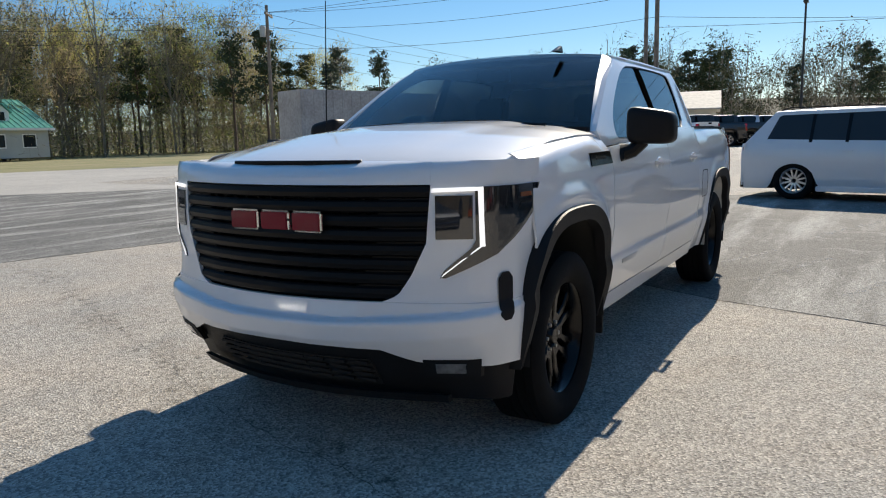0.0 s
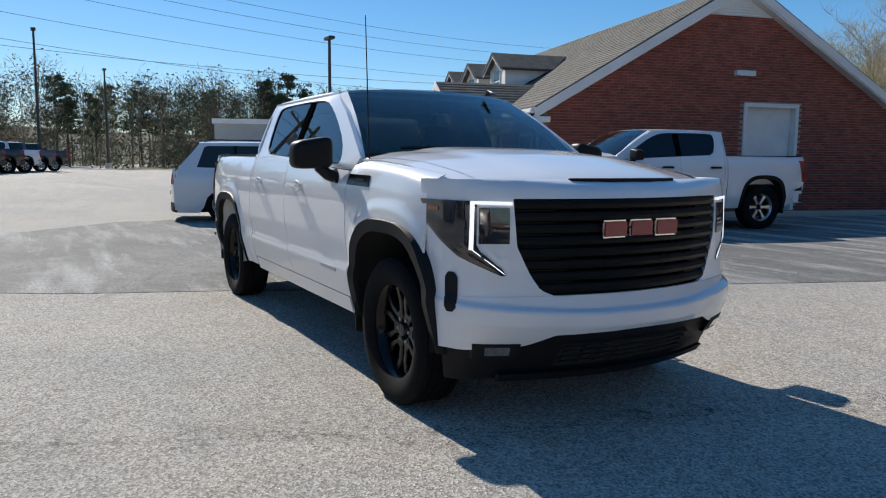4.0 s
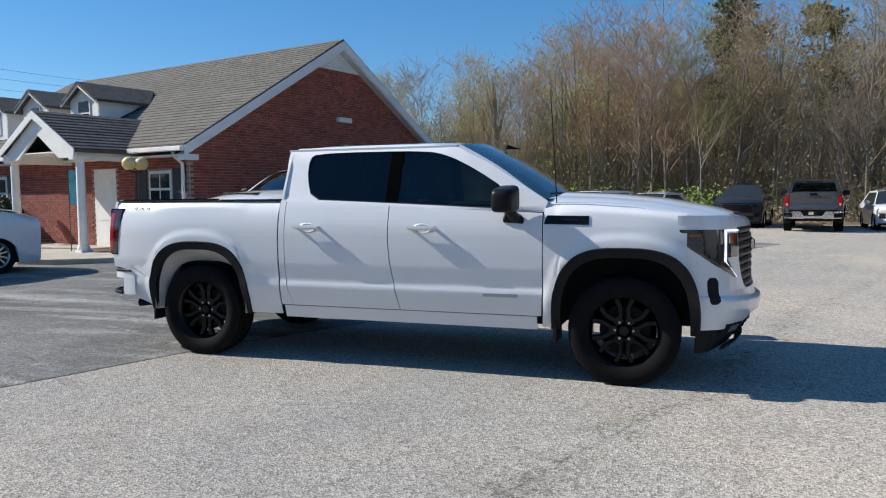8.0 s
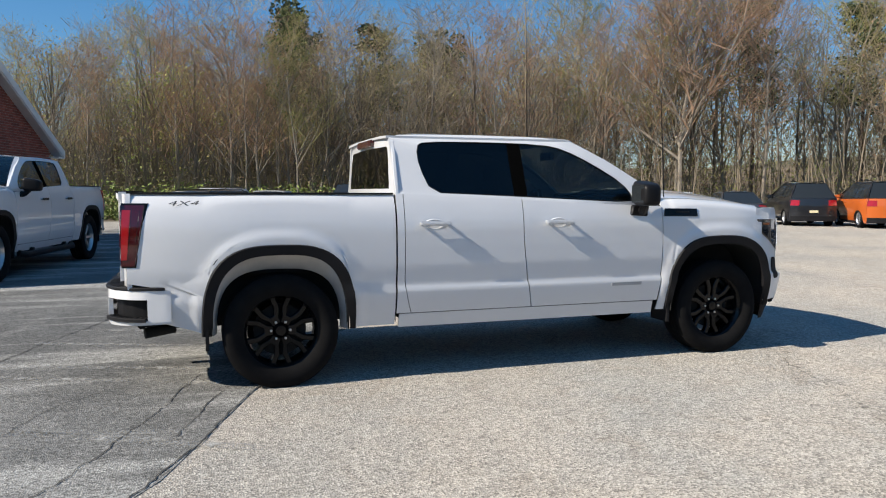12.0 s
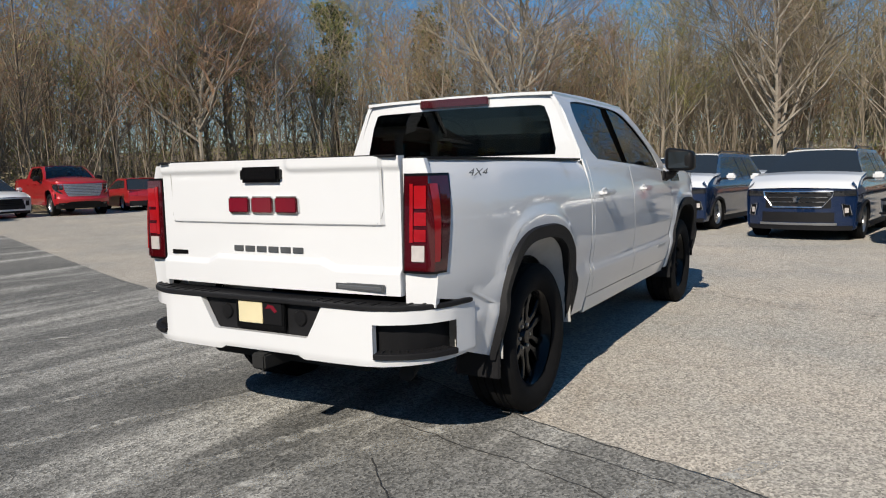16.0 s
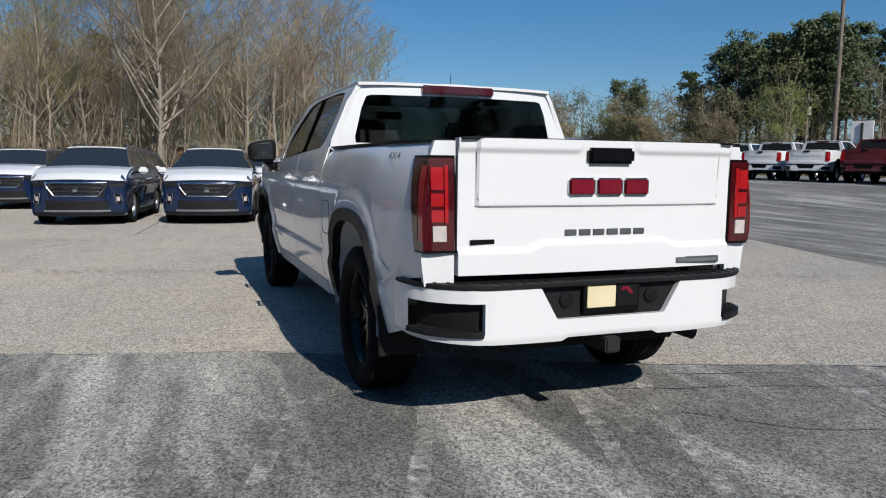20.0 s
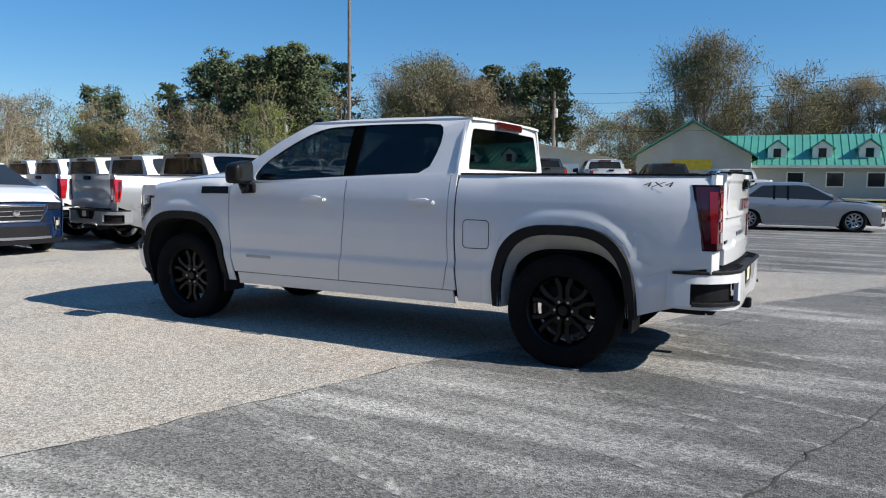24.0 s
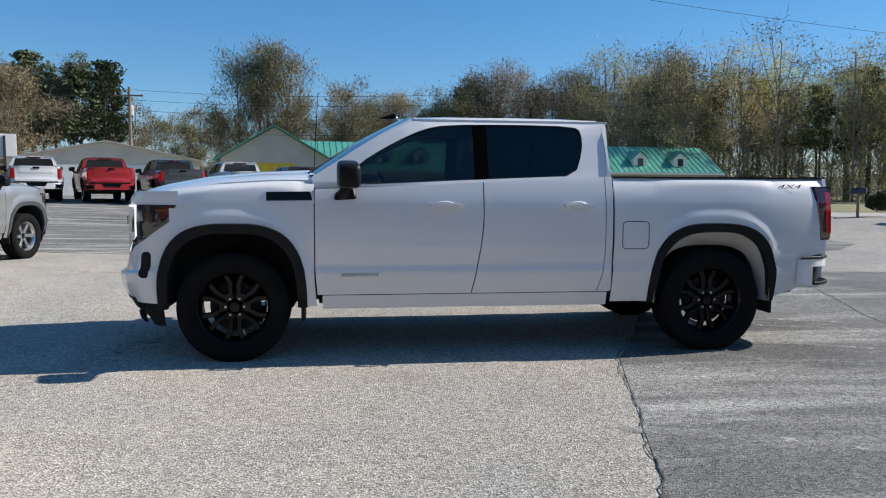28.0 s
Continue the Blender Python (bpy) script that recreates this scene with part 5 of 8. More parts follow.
    if kind == "sedan":
        piece("boot_lid", shell(grid(lambda u, v: (lerp(tail_x(0, zb), rb + 0.02, u), wn_ * (2 * v - 1), zb + 0.05 + 0.015 * u), 4, 6), (0, 0, -0.02)), body, t)
    # lamps, grille, cladding
    for s in (-1, 1):
        a, c = sorted((s * wh * 0.50, s * wn_ * 0.99))
        piece("headlight", shell(nose(a, c, zh * 0.665, zh * 0.745, 0.012, 8, 3), (-0.02, 0, 0)), LENS_DARK if kind == "suv" else LENS_WHITE, t)
        piece("tail_light", shell(tail(*sorted((s * wh * 0.58, s * wn_ * 0.99)), zb * 0.78, zb * 0.98, 0.012, 6, 3), (0.02, 0, 0)), LENS_RED, t)
        a, c = sorted((s * wh * 0.66, s * wh * 0.86))
        if grille == "wing":
            on_nose = lambda y, z, o=0.02: (nose_x(s * wh * y, z) + o, s * wh * y, z)
            fog = piece("fog_light", shell(([on_nose(0.73, 0.64), on_nose(0.84, 0.62), on_nose(0.88, 0.46), on_nose(0.77, 0.44)], [(0, 1, 2, 3) if s > 0 else (3, 2, 1, 0)]), (-0.03, 0, 0)), GRILLE, t)
            loop = [(0.73, 0.645), (0.845, 0.625), (0.885, 0.455), (0.77, 0.435), (0.73, 0.645)]
            piece("fog_bezel", tube([on_nose(y, z, 0.024) for y, z in loop], 0.010, n=6), CHROME, fog)
            piece("fog_lens", shell(nose(*sorted((s * wh * 0.775, s * wh * 0.835)), 0.49, 0.58, 0.026, 3, 3), (-0.01, 0, 0)), LENS_WHITE, fog)
        else:
            piece("fog_bezel", shell(nose(a, c, 0.44, 0.62, 0.01, 4, 3), (-0.01, 0, 0)), PLASTIC, t)
        mi = piece("door_mirror", box(cowl - 0.30, cowl - 0.16, min(s * (wh + 0.02), s * (wh + 0.20)), max(s * (wh + 0.02), s * (wh + 0.20)), zb + 0.05, zb + 0.19, 0.035), wrap or body, t)
        piece("mirror_arm", box(cowl - 0.26, cowl - 0.2, min(s * (wh - 0.08), s * (wh + 0.05)), max(s * (wh - 0.08), s * (wh + 0.05)), zb + 0.06, zb + 0.10, 0.01), PLASTIC, mi)
        for x in (cowl - 0.95, cowl - 1.85):
            piece("door_handle", box(x - 0.10, x + 0.10, min(s * (wh - 0.03), s * (wh + 0.012)), max(s * (wh - 0.03), s * (wh + 0.012)), zb - 0.13, zb - 0.10, 0.008), body if not wrap else CHROME, t)
    if grille == "wing":
        piece("skid_bar", shell(nose(-wh * 0.66, wh * 0.66, 0.275, 0.315, 0.022, 14, 2), (-0.02, 0, 0)), ALLOY, t)
    gr = piece("grille", shell(nose(-wh * 0.56, wh * 0.56, zh * 0.49, zh * 0.735, 0.012, 10, 4), (-0.02, 0, 0)), PLASTIC, t)
    for k in range(4):
        z = zh * (0.505 + 0.068 * k)
        w = wh * (0.44 + 0.035 * k)
        piece("grille_bar", shell(nose(-w, w, z, z + 0.014, 0.026, 10, 1), (-0.012, 0, 0)), CHROME if grille == "wing" else GLOSSBLK, gr)
    if grille == "wing":
        frame_pts = [(-0.60, 0.735), (-0.58, 0.66), (-0.42, 0.50), (0.42, 0.50), (0.58, 0.66), (0.60, 0.735)]
        rim_pts = [(lerp(a[0], c[0], k / 6) * wh, lerp(a[1], c[1], k / 6) * zh) for a, c in zip(frame_pts, frame_pts[1:] + frame_pts[:1]) for k in range(6)]
        piece("grille_frame", tube([(nose_x(y, z) + 0.022, y, z) for y, z in rim_pts + rim_pts[:1]], 0.012, n=6), CHROME, gr)
        piece("emblem", moved(lathe([(0.001, 0.02), (0.055, 0.018), (0.06, 0.0)], 16), Matrix.Translation((nose_x(0, zh * 0.62) + 0.03, 0, zh * 0.62)) @ Matrix.Rotation(math.pi / 2, 4, "Y")), CHROME, gr)
    piece("lower_intake", shell(nose(-wh * 0.62, wh * 0.62, 0.33, 0.50, 0.010, 10, 3), (-0.02, 0, 0)), PLASTIC, t)
    piece("front_valance", shell(nose(-wn_ * 0.95, wn_ * 0.95, 0.19, 0.27, 0.012, 12, 2), (-0.06, 0, 0)), PLASTIC, t)
    piece("rear_valance", shell(tail(-wn_ * 0.97, wn_ * 0.97, 0.22, 0.42, 0.014, 12, 3), (0.06, 0, 0)), PLASTIC, t)
    piece("rear_plate", box(tail_x(0, 0.6) - 0.025, tail_x(0, 0.6), -0.16, 0.16, 0.56, 0.66), PLATE_Y, t)
    both("sill", box(xr + R + 0.05, xf - R - 0.05, -wh * 0.985, -wh * 0.86, 0.17, 0.27, 0.015), PLASTIC if clad else body)
    if clad:
        for xc in (xf, xr):
            both("arch_trim", shell(grid(lambda u, v: (xc + (R + 0.045 + 0.045 * v) * math.cos(math.pi * u), -(flank(xc, R + (R + 0.06) * math.sin(math.pi * u)) + 0.012), R * 0.85 + (R * 0.80 + 0.04 + 0.045 * v) * math.sin(math.pi * u)), 18, 2), (0, 0.03, 0)), PLASTIC)
    for x in (xf, xr):
        for s in (-1, 1):
            wheel(t, x, s * (wh - 0.02), R, R, 0.235, R * 0.66, n_spokes, spokes, rim_mat, DARK, 28, 0, rim_mat)
        piece("wheel_housing", box(x - R - 0.04, x + R + 0.04, -wh * 0.82, wh * 0.82, 0.35, R * 2 + 0.02), DARK, t)
    piece("underbody", join(box(-h + 0.25, h - 0.3, -wh * 0.8, wh * 0.8, 0.20, 0.34), box(-h + 0.3, cowl, -wh * 0.84, wh * 0.84, 0.34, zb)), DARK, t)
    if kind == "suv":
        both("roof_rail", tube([(rr + 0.05, -rw_ + 0.06, H - 0.03), (rr + 0.2, -rw_ + 0.06, H + 0.015), (rf - 0.25, -rw_ + 0.06, H + 0.015), (rf - 0.12, -rw_ + 0.06, H - 0.03)], 0.014, n=6), GLOSSBLK)
    return t


# ---- trees ----
def tree_mesh(seed, height, kind, wide=1.0):
    """Trunk and crown as two meshes: kind is a twig colour number, or 'pine'."""
    R = random.Random(seed)
    tv, tf, cv, cf = [], [], [], []
    leafv, leaff = [], []

    def stick(v, f, p, q, r0, r1, n):
        t = (q - p).normalized()
        u = t.orthogonal().normalized()
        w = t.cross(u)
        o = len(v)
        for c, r in ((p, r0), (q, r1)):
            for k in range(n):
                a = 2 * math.pi * k / n
                v.append(tuple(c + u * (r * math.cos(a)) + w * (r * math.sin(a))))
        f.extend((o + k, o + (k + 1) % n, o + n + (k + 1) % n, o + n + k) for k in range(n))

    def leaf(p, s):
        a = Vector((R.uniform(-1, 1), R.uniform(-1, 1), R.uniform(-1, 1))).normalized() * s
        b = a.orthogonal().normalized() * s * 0.6
        o = len(leafv)
        leafv.extend([tuple(p - a), tuple(p + b), tuple(p + a), tuple(p - b)])
        leaff.append((o, o + 1, o + 2, o + 3))

    counts = (17, 7, 5) if wide == 1.0 else (20, 9, 8)

    def ribbon_twig(p, q, w0, w1):
        """A twig thinner than a finger: one tapered blade."""
        w = (q - p).cross(Vector((R.gauss(0, 1), R.gauss(0, 1), R.gauss(0, 1)))).normalized()
        o = len(cv)
        cv.extend([tuple(p - w * w0), tuple(p + w * w0), tuple(q + w * w1), tuple(q - w * w1)])
        cf.append((o, o + 1, o + 2, o + 3))

    def grow(p, d, length, r, depth):
        segs = (6, 4, 2, 1)[depth]
        pts = [p]
        for k in range(segs):
            d = (d + Vector((R.uniform(-1, 1), R.uniform(-1, 1), R.uniform(-0.2, 0.8))) * (0.2 if depth else 0.11)).normalized()
            q = pts[-1] + d * (length / segs)
            a, b = r * (1 - 0.8 * k / segs), r * (1 - 0.8 * (k + 1) / segs)
            if depth <= 1:
                stick(tv, tf, pts[-1], q, a, b, 6 if depth == 0 else 4)
            else:
                ribbon_twig(pts[-1], q, max(a, 0.014), max(b, 0.008))
            pts.append(q)
        if depth >= 2:
            for _ in range((2, 3, 4, 6)[kind]):
                leaf(pts[-1].lerp(pts[0], R.random() * 0.7) + Vector((R.gauss(0, 1), R.gauss(0, 1), R.gauss(0, 1))) * 0.2, R.uniform(0.025, 0.055))
        if depth >= 3:
            return
        for k in range(counts[depth]):
            s = R.uniform(0.2 if depth == 0 else 0.2, 1.0)
            i = min(int(s * segs), segs - 1)
            base = pts[i].lerp(pts[i + 1], s * segs - i)
            az = R.uniform(0, 2 * math.pi)
            out = Vector((math.cos(az), math.sin(az), R.uniform(0.3, 1.1) if depth == 0 else R.uniform(-0.15, 1.0)))
            nd = (d * (0.45 if depth == 0 else 0.6) + out.normalized()).normalized()
            grow(base, nd, length * (R.uniform(0.24, 0.42) * wide * (1.25 - 0.5 * s) if depth == 0 else R.uniform(0.36, 0.6)), r * (0.46 * wide ** 0.6 if depth == 0 else 0.5) * (1.2 - 0.7 * s), depth + 1)

    if kind == "pine":
        p = Vector((0, 0, 0))
        for k in range(6):
            q = Vector((R.uniform(-0.15, 0.15), R.uniform(-0.15, 0.15), height * (k + 1) / 6))
            stick(tv, tf, p, q, 0.20 * (1 - k / 7), 0.20 * (1 - (k + 1) / 7), 6)
            p = q
        for k in range(64):
            s = R.uniform(0.34, 1.0) ** 0.8
            az, ln = R.uniform(0, 6.283), R.uniform(0.6, 1.0) * height * 0.21 * (1.25 - s) ** 0.6
            b = Vector((0, 0, height * s))
            e = b + Vector((math.cos(az) * ln, math.sin(az) * ln, ln * R.uniform(-0.05, 0.45)))
            stick(tv, tf, b, e, 0.035, 0.012, 3)
            for j in range(38):
                c = b.lerp(e, R.uniform(0.3, 1.08)) + Vector((R.gauss(0, 0.26), R.gauss(0, 0.26), R.gauss(0.05, 0.18)))
                leaf(c, R.uniform(0.11, 0.24))
        return mesh_of("trunk", tv, tf, PINEBARK), mesh_of("crown", leafv, leaff, NEEDLE, smooth=False)
    grow(Vector((0, 0, 0)), Vector((0, 0, 1)), height, height * R.uniform(0.007, 0.0095) * wide ** 0.8, 0)
    crown = mesh_of("crown", cv + leafv, cf + [tuple(i + len(cv) for i in q) for q in leaff], TWIG[kind], smooth=False)
    crown.materials.append(LEAF[kind])
    idx = np.zeros(len(cf) + len(leaff), dtype=np.int32)
    idx[len(cf):] = 1
    crown.polygons.foreach_set("material_index", idx)
    return mesh_of("trunk", tv, tf, BARK if wide == 1.0 else PALEBARK), crown


KINDS = (0, 1, 2, 0, 1, 3, 0, 2)
TREES = [tree_mesh(11 + k, 13.0 + (k % 4) * 0.8, KINDS[k]) for k in range(8)]
PINES = [tree_mesh(51 + k, 15.0, "pine") for k in range(3)]
rnd = random.Random(5)
TREE_LABEL = {0: "bare grey spring tree with fine leafless twigs", 1: "tall spring tree with reddish-brown buds", 2: "slender spring tree with tan opening buds", 3: "spring tree with fresh yellow-green leaves"}


def plant(i, x, y, s, z=0.0, group="woodland trees"):
    tr, cr = TREES[i]
    ob = tagged(piece("tree", tr, None), TREE_LABEL[KINDS[i]], "tree", group)
    ob.matrix_world = pose(x, y, z - 0.05, rnd.uniform(-3, 3), rnd.uniform(-3, 3), rnd.uniform(0, 360)) @ Matrix.Diagonal((s * rnd.uniform(0.9, 1.3), s * rnd.uniform(0.9, 1.3), s, 1))
    piece("crown", cr, None, ob)
    return ob


def plant_pine(x, y, s, z=0.0, group="pine trees"):
    tr, cr = PINES[rnd.randrange(3)]
    ob = tagged(piece("pine_tree", tr, None), "tall dark green pine with a bare trunk", "tree", group)
    ob.matrix_world = pose(x, y, z - 0.05, 0, 0, rnd.uniform(0, 360)) @ Matrix.Diagonal((s, s, s * rnd.uniform(0.9, 1.1), 1))
    piece("crown", cr, None, ob)


EDGE = [(-60, 78), (-34, 52), (-8, 34.5), (4, 31), (24, 30), (33, 24), (41, 12), (46, 0), (50, -9), (54, -19)]


def edge_normals():
    seg = []
    for a, c in zip(EDGE, EDGE[1:]):
        n = Vector((-(c[1] - a[1]), c[0] - a[0])).normalized()
        seg.append(-n if n.dot(Vector(a)) < 0 else n)
    return [((seg[max(i - 1, 0)] + seg[min(i, len(seg) - 1)]) / 2).normalized() for i in range(len(EDGE))]


EDGE_N = edge_normals()
tall = lambda u: interp(u, [0, 0.40, 0.47, 0.50, 0.53, 0.60, 1.0], [0.78, 0.80, 0.86, 0.76, 0.86, 1.05, 1.02])


def along(u, back):
    """A place along the wood's edge, so many metres behind it."""
    seg = [math.dist(a, c) for a, c in zip(EDGE, EDGE[1:])]
    d = u * sum(seg)
    for i, l in enumerate(seg):
        if d <= l:
            a, c, n = EDGE[i], EDGE[i + 1], EDGE_N[i].lerp(EDGE_N[i + 1], d / l)
            return lerp(a[0], c[0], d / l) + n.x * back, lerp(a[1], c[1], d / l) + n.y * back
        d -= l
    return EDGE[-1]


def plant_wide(seed, x, y, h, kind, label, turn):
    tr, cr = tree_mesh(seed, h, kind, 1.75)
    ob = tagged(piece("tree", tr, None), label, "tree", "woodland trees")
    ob.matrix_world = pose(x, y, -0.05, 0, 0, turn)
    piece("crown", cr, None, ob)


plant_wide(71, 37.3, 16.6, 13.0, 0, "large pale-barked bare tree with spreading limbs", 20)
plant_wide(72, 43.6, 2.2, 12.5, 0, "pale-barked bare tree with long leaning limbs", 130)
plant_wide(73, 24.6, 30.6, 12.5, 1, "spreading tree with reddish buds and a forked pale trunk", 60)
# wooded bank rising behind the edge, added to hide the horizon between trunks
bank = grid(lambda u, v: (*along(min(u, 0.999), -1 + 60 * v), 4.5 * v ** 1.3 + 0.01), 60, 10)
tagged(piece("woodland_bank", bank, LITTER, sharp=180), "leaf-covered bank rising into the woods", "woodland floor", kind="structure")
for k in range(180):
    u, back = (k + rnd.random()) / 180, min(24, abs(rnd.gauss(0, 1)) * 9 + rnd.uniform(0, 2.5))
    x, y = along(u, back)
    i = rnd.choice((0, 1, 1, 2, 3, 4, 6, 7, 5) if u > 0.38 else (0, 2, 3, 5, 2, 6, 7))
    plant(i, x, y, rnd.uniform(0.68, 0.94) * tall(u), 4.5 * (max(0, back + 1) / 60) ** 1.3)
for k in range(14):
    b = rnd.uniform(12, 24)
    x, y = along(rnd.uniform(0.45, 0.92), b)
    plant_pine(x, y, rnd.uniform(0.8, 1.0), 4.5 * (b / 60) ** 1.3)


def woods(name, places, label, category):
    """Many far trees joined into one."""
    V, F, M, o = [], [], [], 0
    mats = [BARK, PINEBARK, NEEDLE, *TWIG, *LEAF]
    for mesh_pair, x, y, z, s, a in places:
        c, sn = math.cos(a) * s, math.sin(a) * s
        for me in mesh_pair:
            n = len(me.vertices)
            co = np.empty(n * 3, dtype=np.float32)
            me.vertices.foreach_get("co", co)
            co = co.reshape(-1, 3)
            V.append(np.stack([co[:, 0] * c - co[:, 1] * sn + x, co[:, 0] * sn + co[:, 1] * c + y, co[:, 2] * s + z], 1))
            ls = np.empty(len(me.loops), dtype=np.int32)
            me.loops.foreach_get("vertex_index", ls)
            F.append(ls.reshape(-1, 4) + o)
            mi = np.empty(len(me.polygons), dtype=np.int32)
            me.polygons.foreach_get("material_index", mi)
            M.append(np.array([mats.index(me.materials[j]) for j in range(len(me.materials))], dtype=np.int32)[mi])
            o += n
    V, F, M = np.concatenate(V), np.concatenate(F), np.concatenate(M)
    me = bpy.data.meshes.new(name)
    me.vertices.add(len(V))
    me.vertices.foreach_set("co", V.ravel())
    me.loops.add(F.size)
    me.loops.foreach_set("vertex_index", F.ravel())
    me.polygons.add(len(F))
    me.polygons.foreach_set("loop_start", np.arange(0, F.size, 4, dtype=np.int32))
    for mt in mats:
        me.materials.append(mt)
    me.polygons.foreach_set("material_index", M)
    me.update()
    me.validate()
    return tagged(new(name, me), label, category, kind="stuff")


def spot(x0, x1, y0, y1):
    return rnd.uniform(x0, x1), rnd.uniform(y0, y1)


def pines(n, x0, x1, y0, y1, s0, s1, z=0.0):
    return [(PINES[rnd.randrange(3)], *spot(x0, x1, y0, y1), z, rnd.uniform(s0, s1), rnd.uniform(0, 6.28)) for k in range(n)]


woods("far_pines", pines(34, 52, 70, -76, -60, 0.98, 1.18) + pines(8, 70, 84, -70, -50, 0.7, 0.9) + pines(12, 29, 41, -97, -88, 1.0, 1.15) + pines(4, -22, -14, -112, -100, 0.9, 1.1) + pines(14, -70, -34, -96, -74, 0.8, 1.05),
      "dark green pine stands across the highway", "woods")
woods("distant_pines", pines(46, -150, -100, -56, 38, 0.7, 0.95) + pines(9, -96, -60, -80, -60, 0.8, 1.0), "distant pine tree line round the lot", "woods")
# added ring in woodland colours, closing the horizon behind the far trees
hill = grid(lambda u, v: ((175 + 40 * v) * math.cos(2 * math.pi * u), (175 + 40 * v) * math.sin(2 * math.pi * u), -0.5 + (7.5 + 2.5 * math.sin(17 * u) + 1.4 * math.sin(61 * u + 1)) * v * (0.55 if 0.9 < (u + 0.02) % 1.0 or (u + 0.02) % 1.0 < 0.08 else 1)), 240, 3)
tagged(piece("backdrop_hills", hill, mat("wooded_hill", (0.075, 0.08, 0.045), 0.95, col2=(0.13, 0.105, 0.065), scale=0.12, bump=1.0, bscale=1.5, fine=0.4, fscale=1.2), sharp=180), "low wooded backdrop ring added behind the far trees", "hills", kind="structure")


SAPLING = mat("sapling_bark", (0.29, 0.24, 0.18), 0.9, col2=(0.16, 0.13, 0.095), scale=0.35)


def thicket(name, n, b0, b1, label):
    """Thin saplings and dead stems that fill the woods below the crowns."""
    R = random.Random(8)
    V, F = [], []
    for k in range(n):
        b = b0 + (b1 - b0) * R.random() ** 1.4
        x, y = along(R.random() * 0.999, b)
        z = 4.5 * (max(0, b + 1) / 60) ** 1.3
        h = 1.5 + 6.5 * R.random() ** 1.5
        p, d, r = Vector((x, y, z)), Vector((R.gauss(0, 0.22), R.gauss(0, 0.22), 1)).normalized(), R.uniform(0.012, 0.02) + 0.0035 * h
        pts = [p, p + d * h * 0.5, p + d * h + Vector((R.gauss(0, 0.3), R.gauss(0, 0.3), 0))]
        for a, c, ra, rc in ((pts[0], pts[1], r, r * 0.7), (pts[1], pts[2], r * 0.7, 0.004)):
            o = len(V)
            for q, rr in ((a, ra), (c, rc)):
                V += [(q.x + rr, q.y, q.z), (q.x - 0.5 * rr, q.y + 0.87 * rr, q.z), (q.x - 0.5 * rr, q.y - 0.87 * rr, q.z)]
            F += [(o, o + 1, o + 4, o + 3), (o + 1, o + 2, o + 5, o + 4), (o + 2, o, o + 3, o + 5)]
        for j in range(5):
            q = pts[0].lerp(pts[2], R.uniform(0.25, 1.0))
            e = q + Vector((R.gauss(0, 0.5), R.gauss(0, 0.5), R.uniform(0.0, 0.7)))
            w = (e - q).orthogonal().normalized() * 0.008
            o = len(V)
            V += [tuple(q - w), tuple(q + w), tuple(e)]
            F.append((o, o + 1, o + 2))
    return tagged(piece(name, (V, F), SAPLING, smooth=False), label, "thicket", kind="stuff")


thicket("thicket", 4500, 0.0, 26, "grey saplings and dead stems filling the woods")


def twig_mass(name, n, place, top, size, material, label, seed):
    """A haze of fine twigs and buds deep in the woods, as slivers and small leaves under an uneven canopy."""
    R = np.random.default_rng(seed)
    P = np.array([place(R) for _ in range(n)])
    hmax = top(P) * P[:, 3]
    z = P[:, 2] + hmax * R.random(n) ** 0.75
    thin = R.random(n) < 0.5
    ln = np.where(thin, R.uniform(0.5, 1.3, n), R.uniform(0.25, 0.5, n)) * size
    wd = np.where(thin, ln * R.uniform(0.025, 0.05, n), ln * R.uniform(0.25, 0.45, n))
    d = R.normal(0, 1, (n, 3)) + np.where(thin, 1.0, 0.0)[:, None] * np.array([0, 0, 0.9])
    d /= np.linalg.norm(d, axis=1)[:, None]
    w = np.cross(d, R.normal(0, 1, (n, 3)))
    w /= np.linalg.norm(w, axis=1)[:, None]
    c = np.stack([P[:, 0], P[:, 1], z], 1)
    a, b = d * ln[:, None] / 2, w * wd[:, None] / 2
    V = np.stack([c - a, c + b, c + a, c - b], 1).reshape(-1, 3)
    me = bpy.data.meshes.new(name)
    me.vertices.add(4 * n)
    me.vertices.foreach_set("co", V.astype(np.float32).ravel())
    me.loops.add(4 * n)
    me.loops.foreach_set("vertex_index", np.arange(4 * n, dtype=np.int32))
    me.polygons.add(n)
    me.polygons.foreach_set("loop_start", np.arange(0, 4 * n, 4, dtype=np.int32))
    for mt in material:
        me.materials.append(mt)
    mix = 0.5 + 0.5 * np.sin(P[:, 0] * 0.31 + P[:, 1] * 0.23 + 1.7 * np.sin(P[:, 1] * 0.17)) + R.normal(0, 0.22, n)
    me.polygons.foreach_set("material_index", np.clip((mix * len(material)).astype(np.int32), 0, len(material) - 1))
    me.update()
    return tagged(new(name, me), label, "woods", kind="stuff")


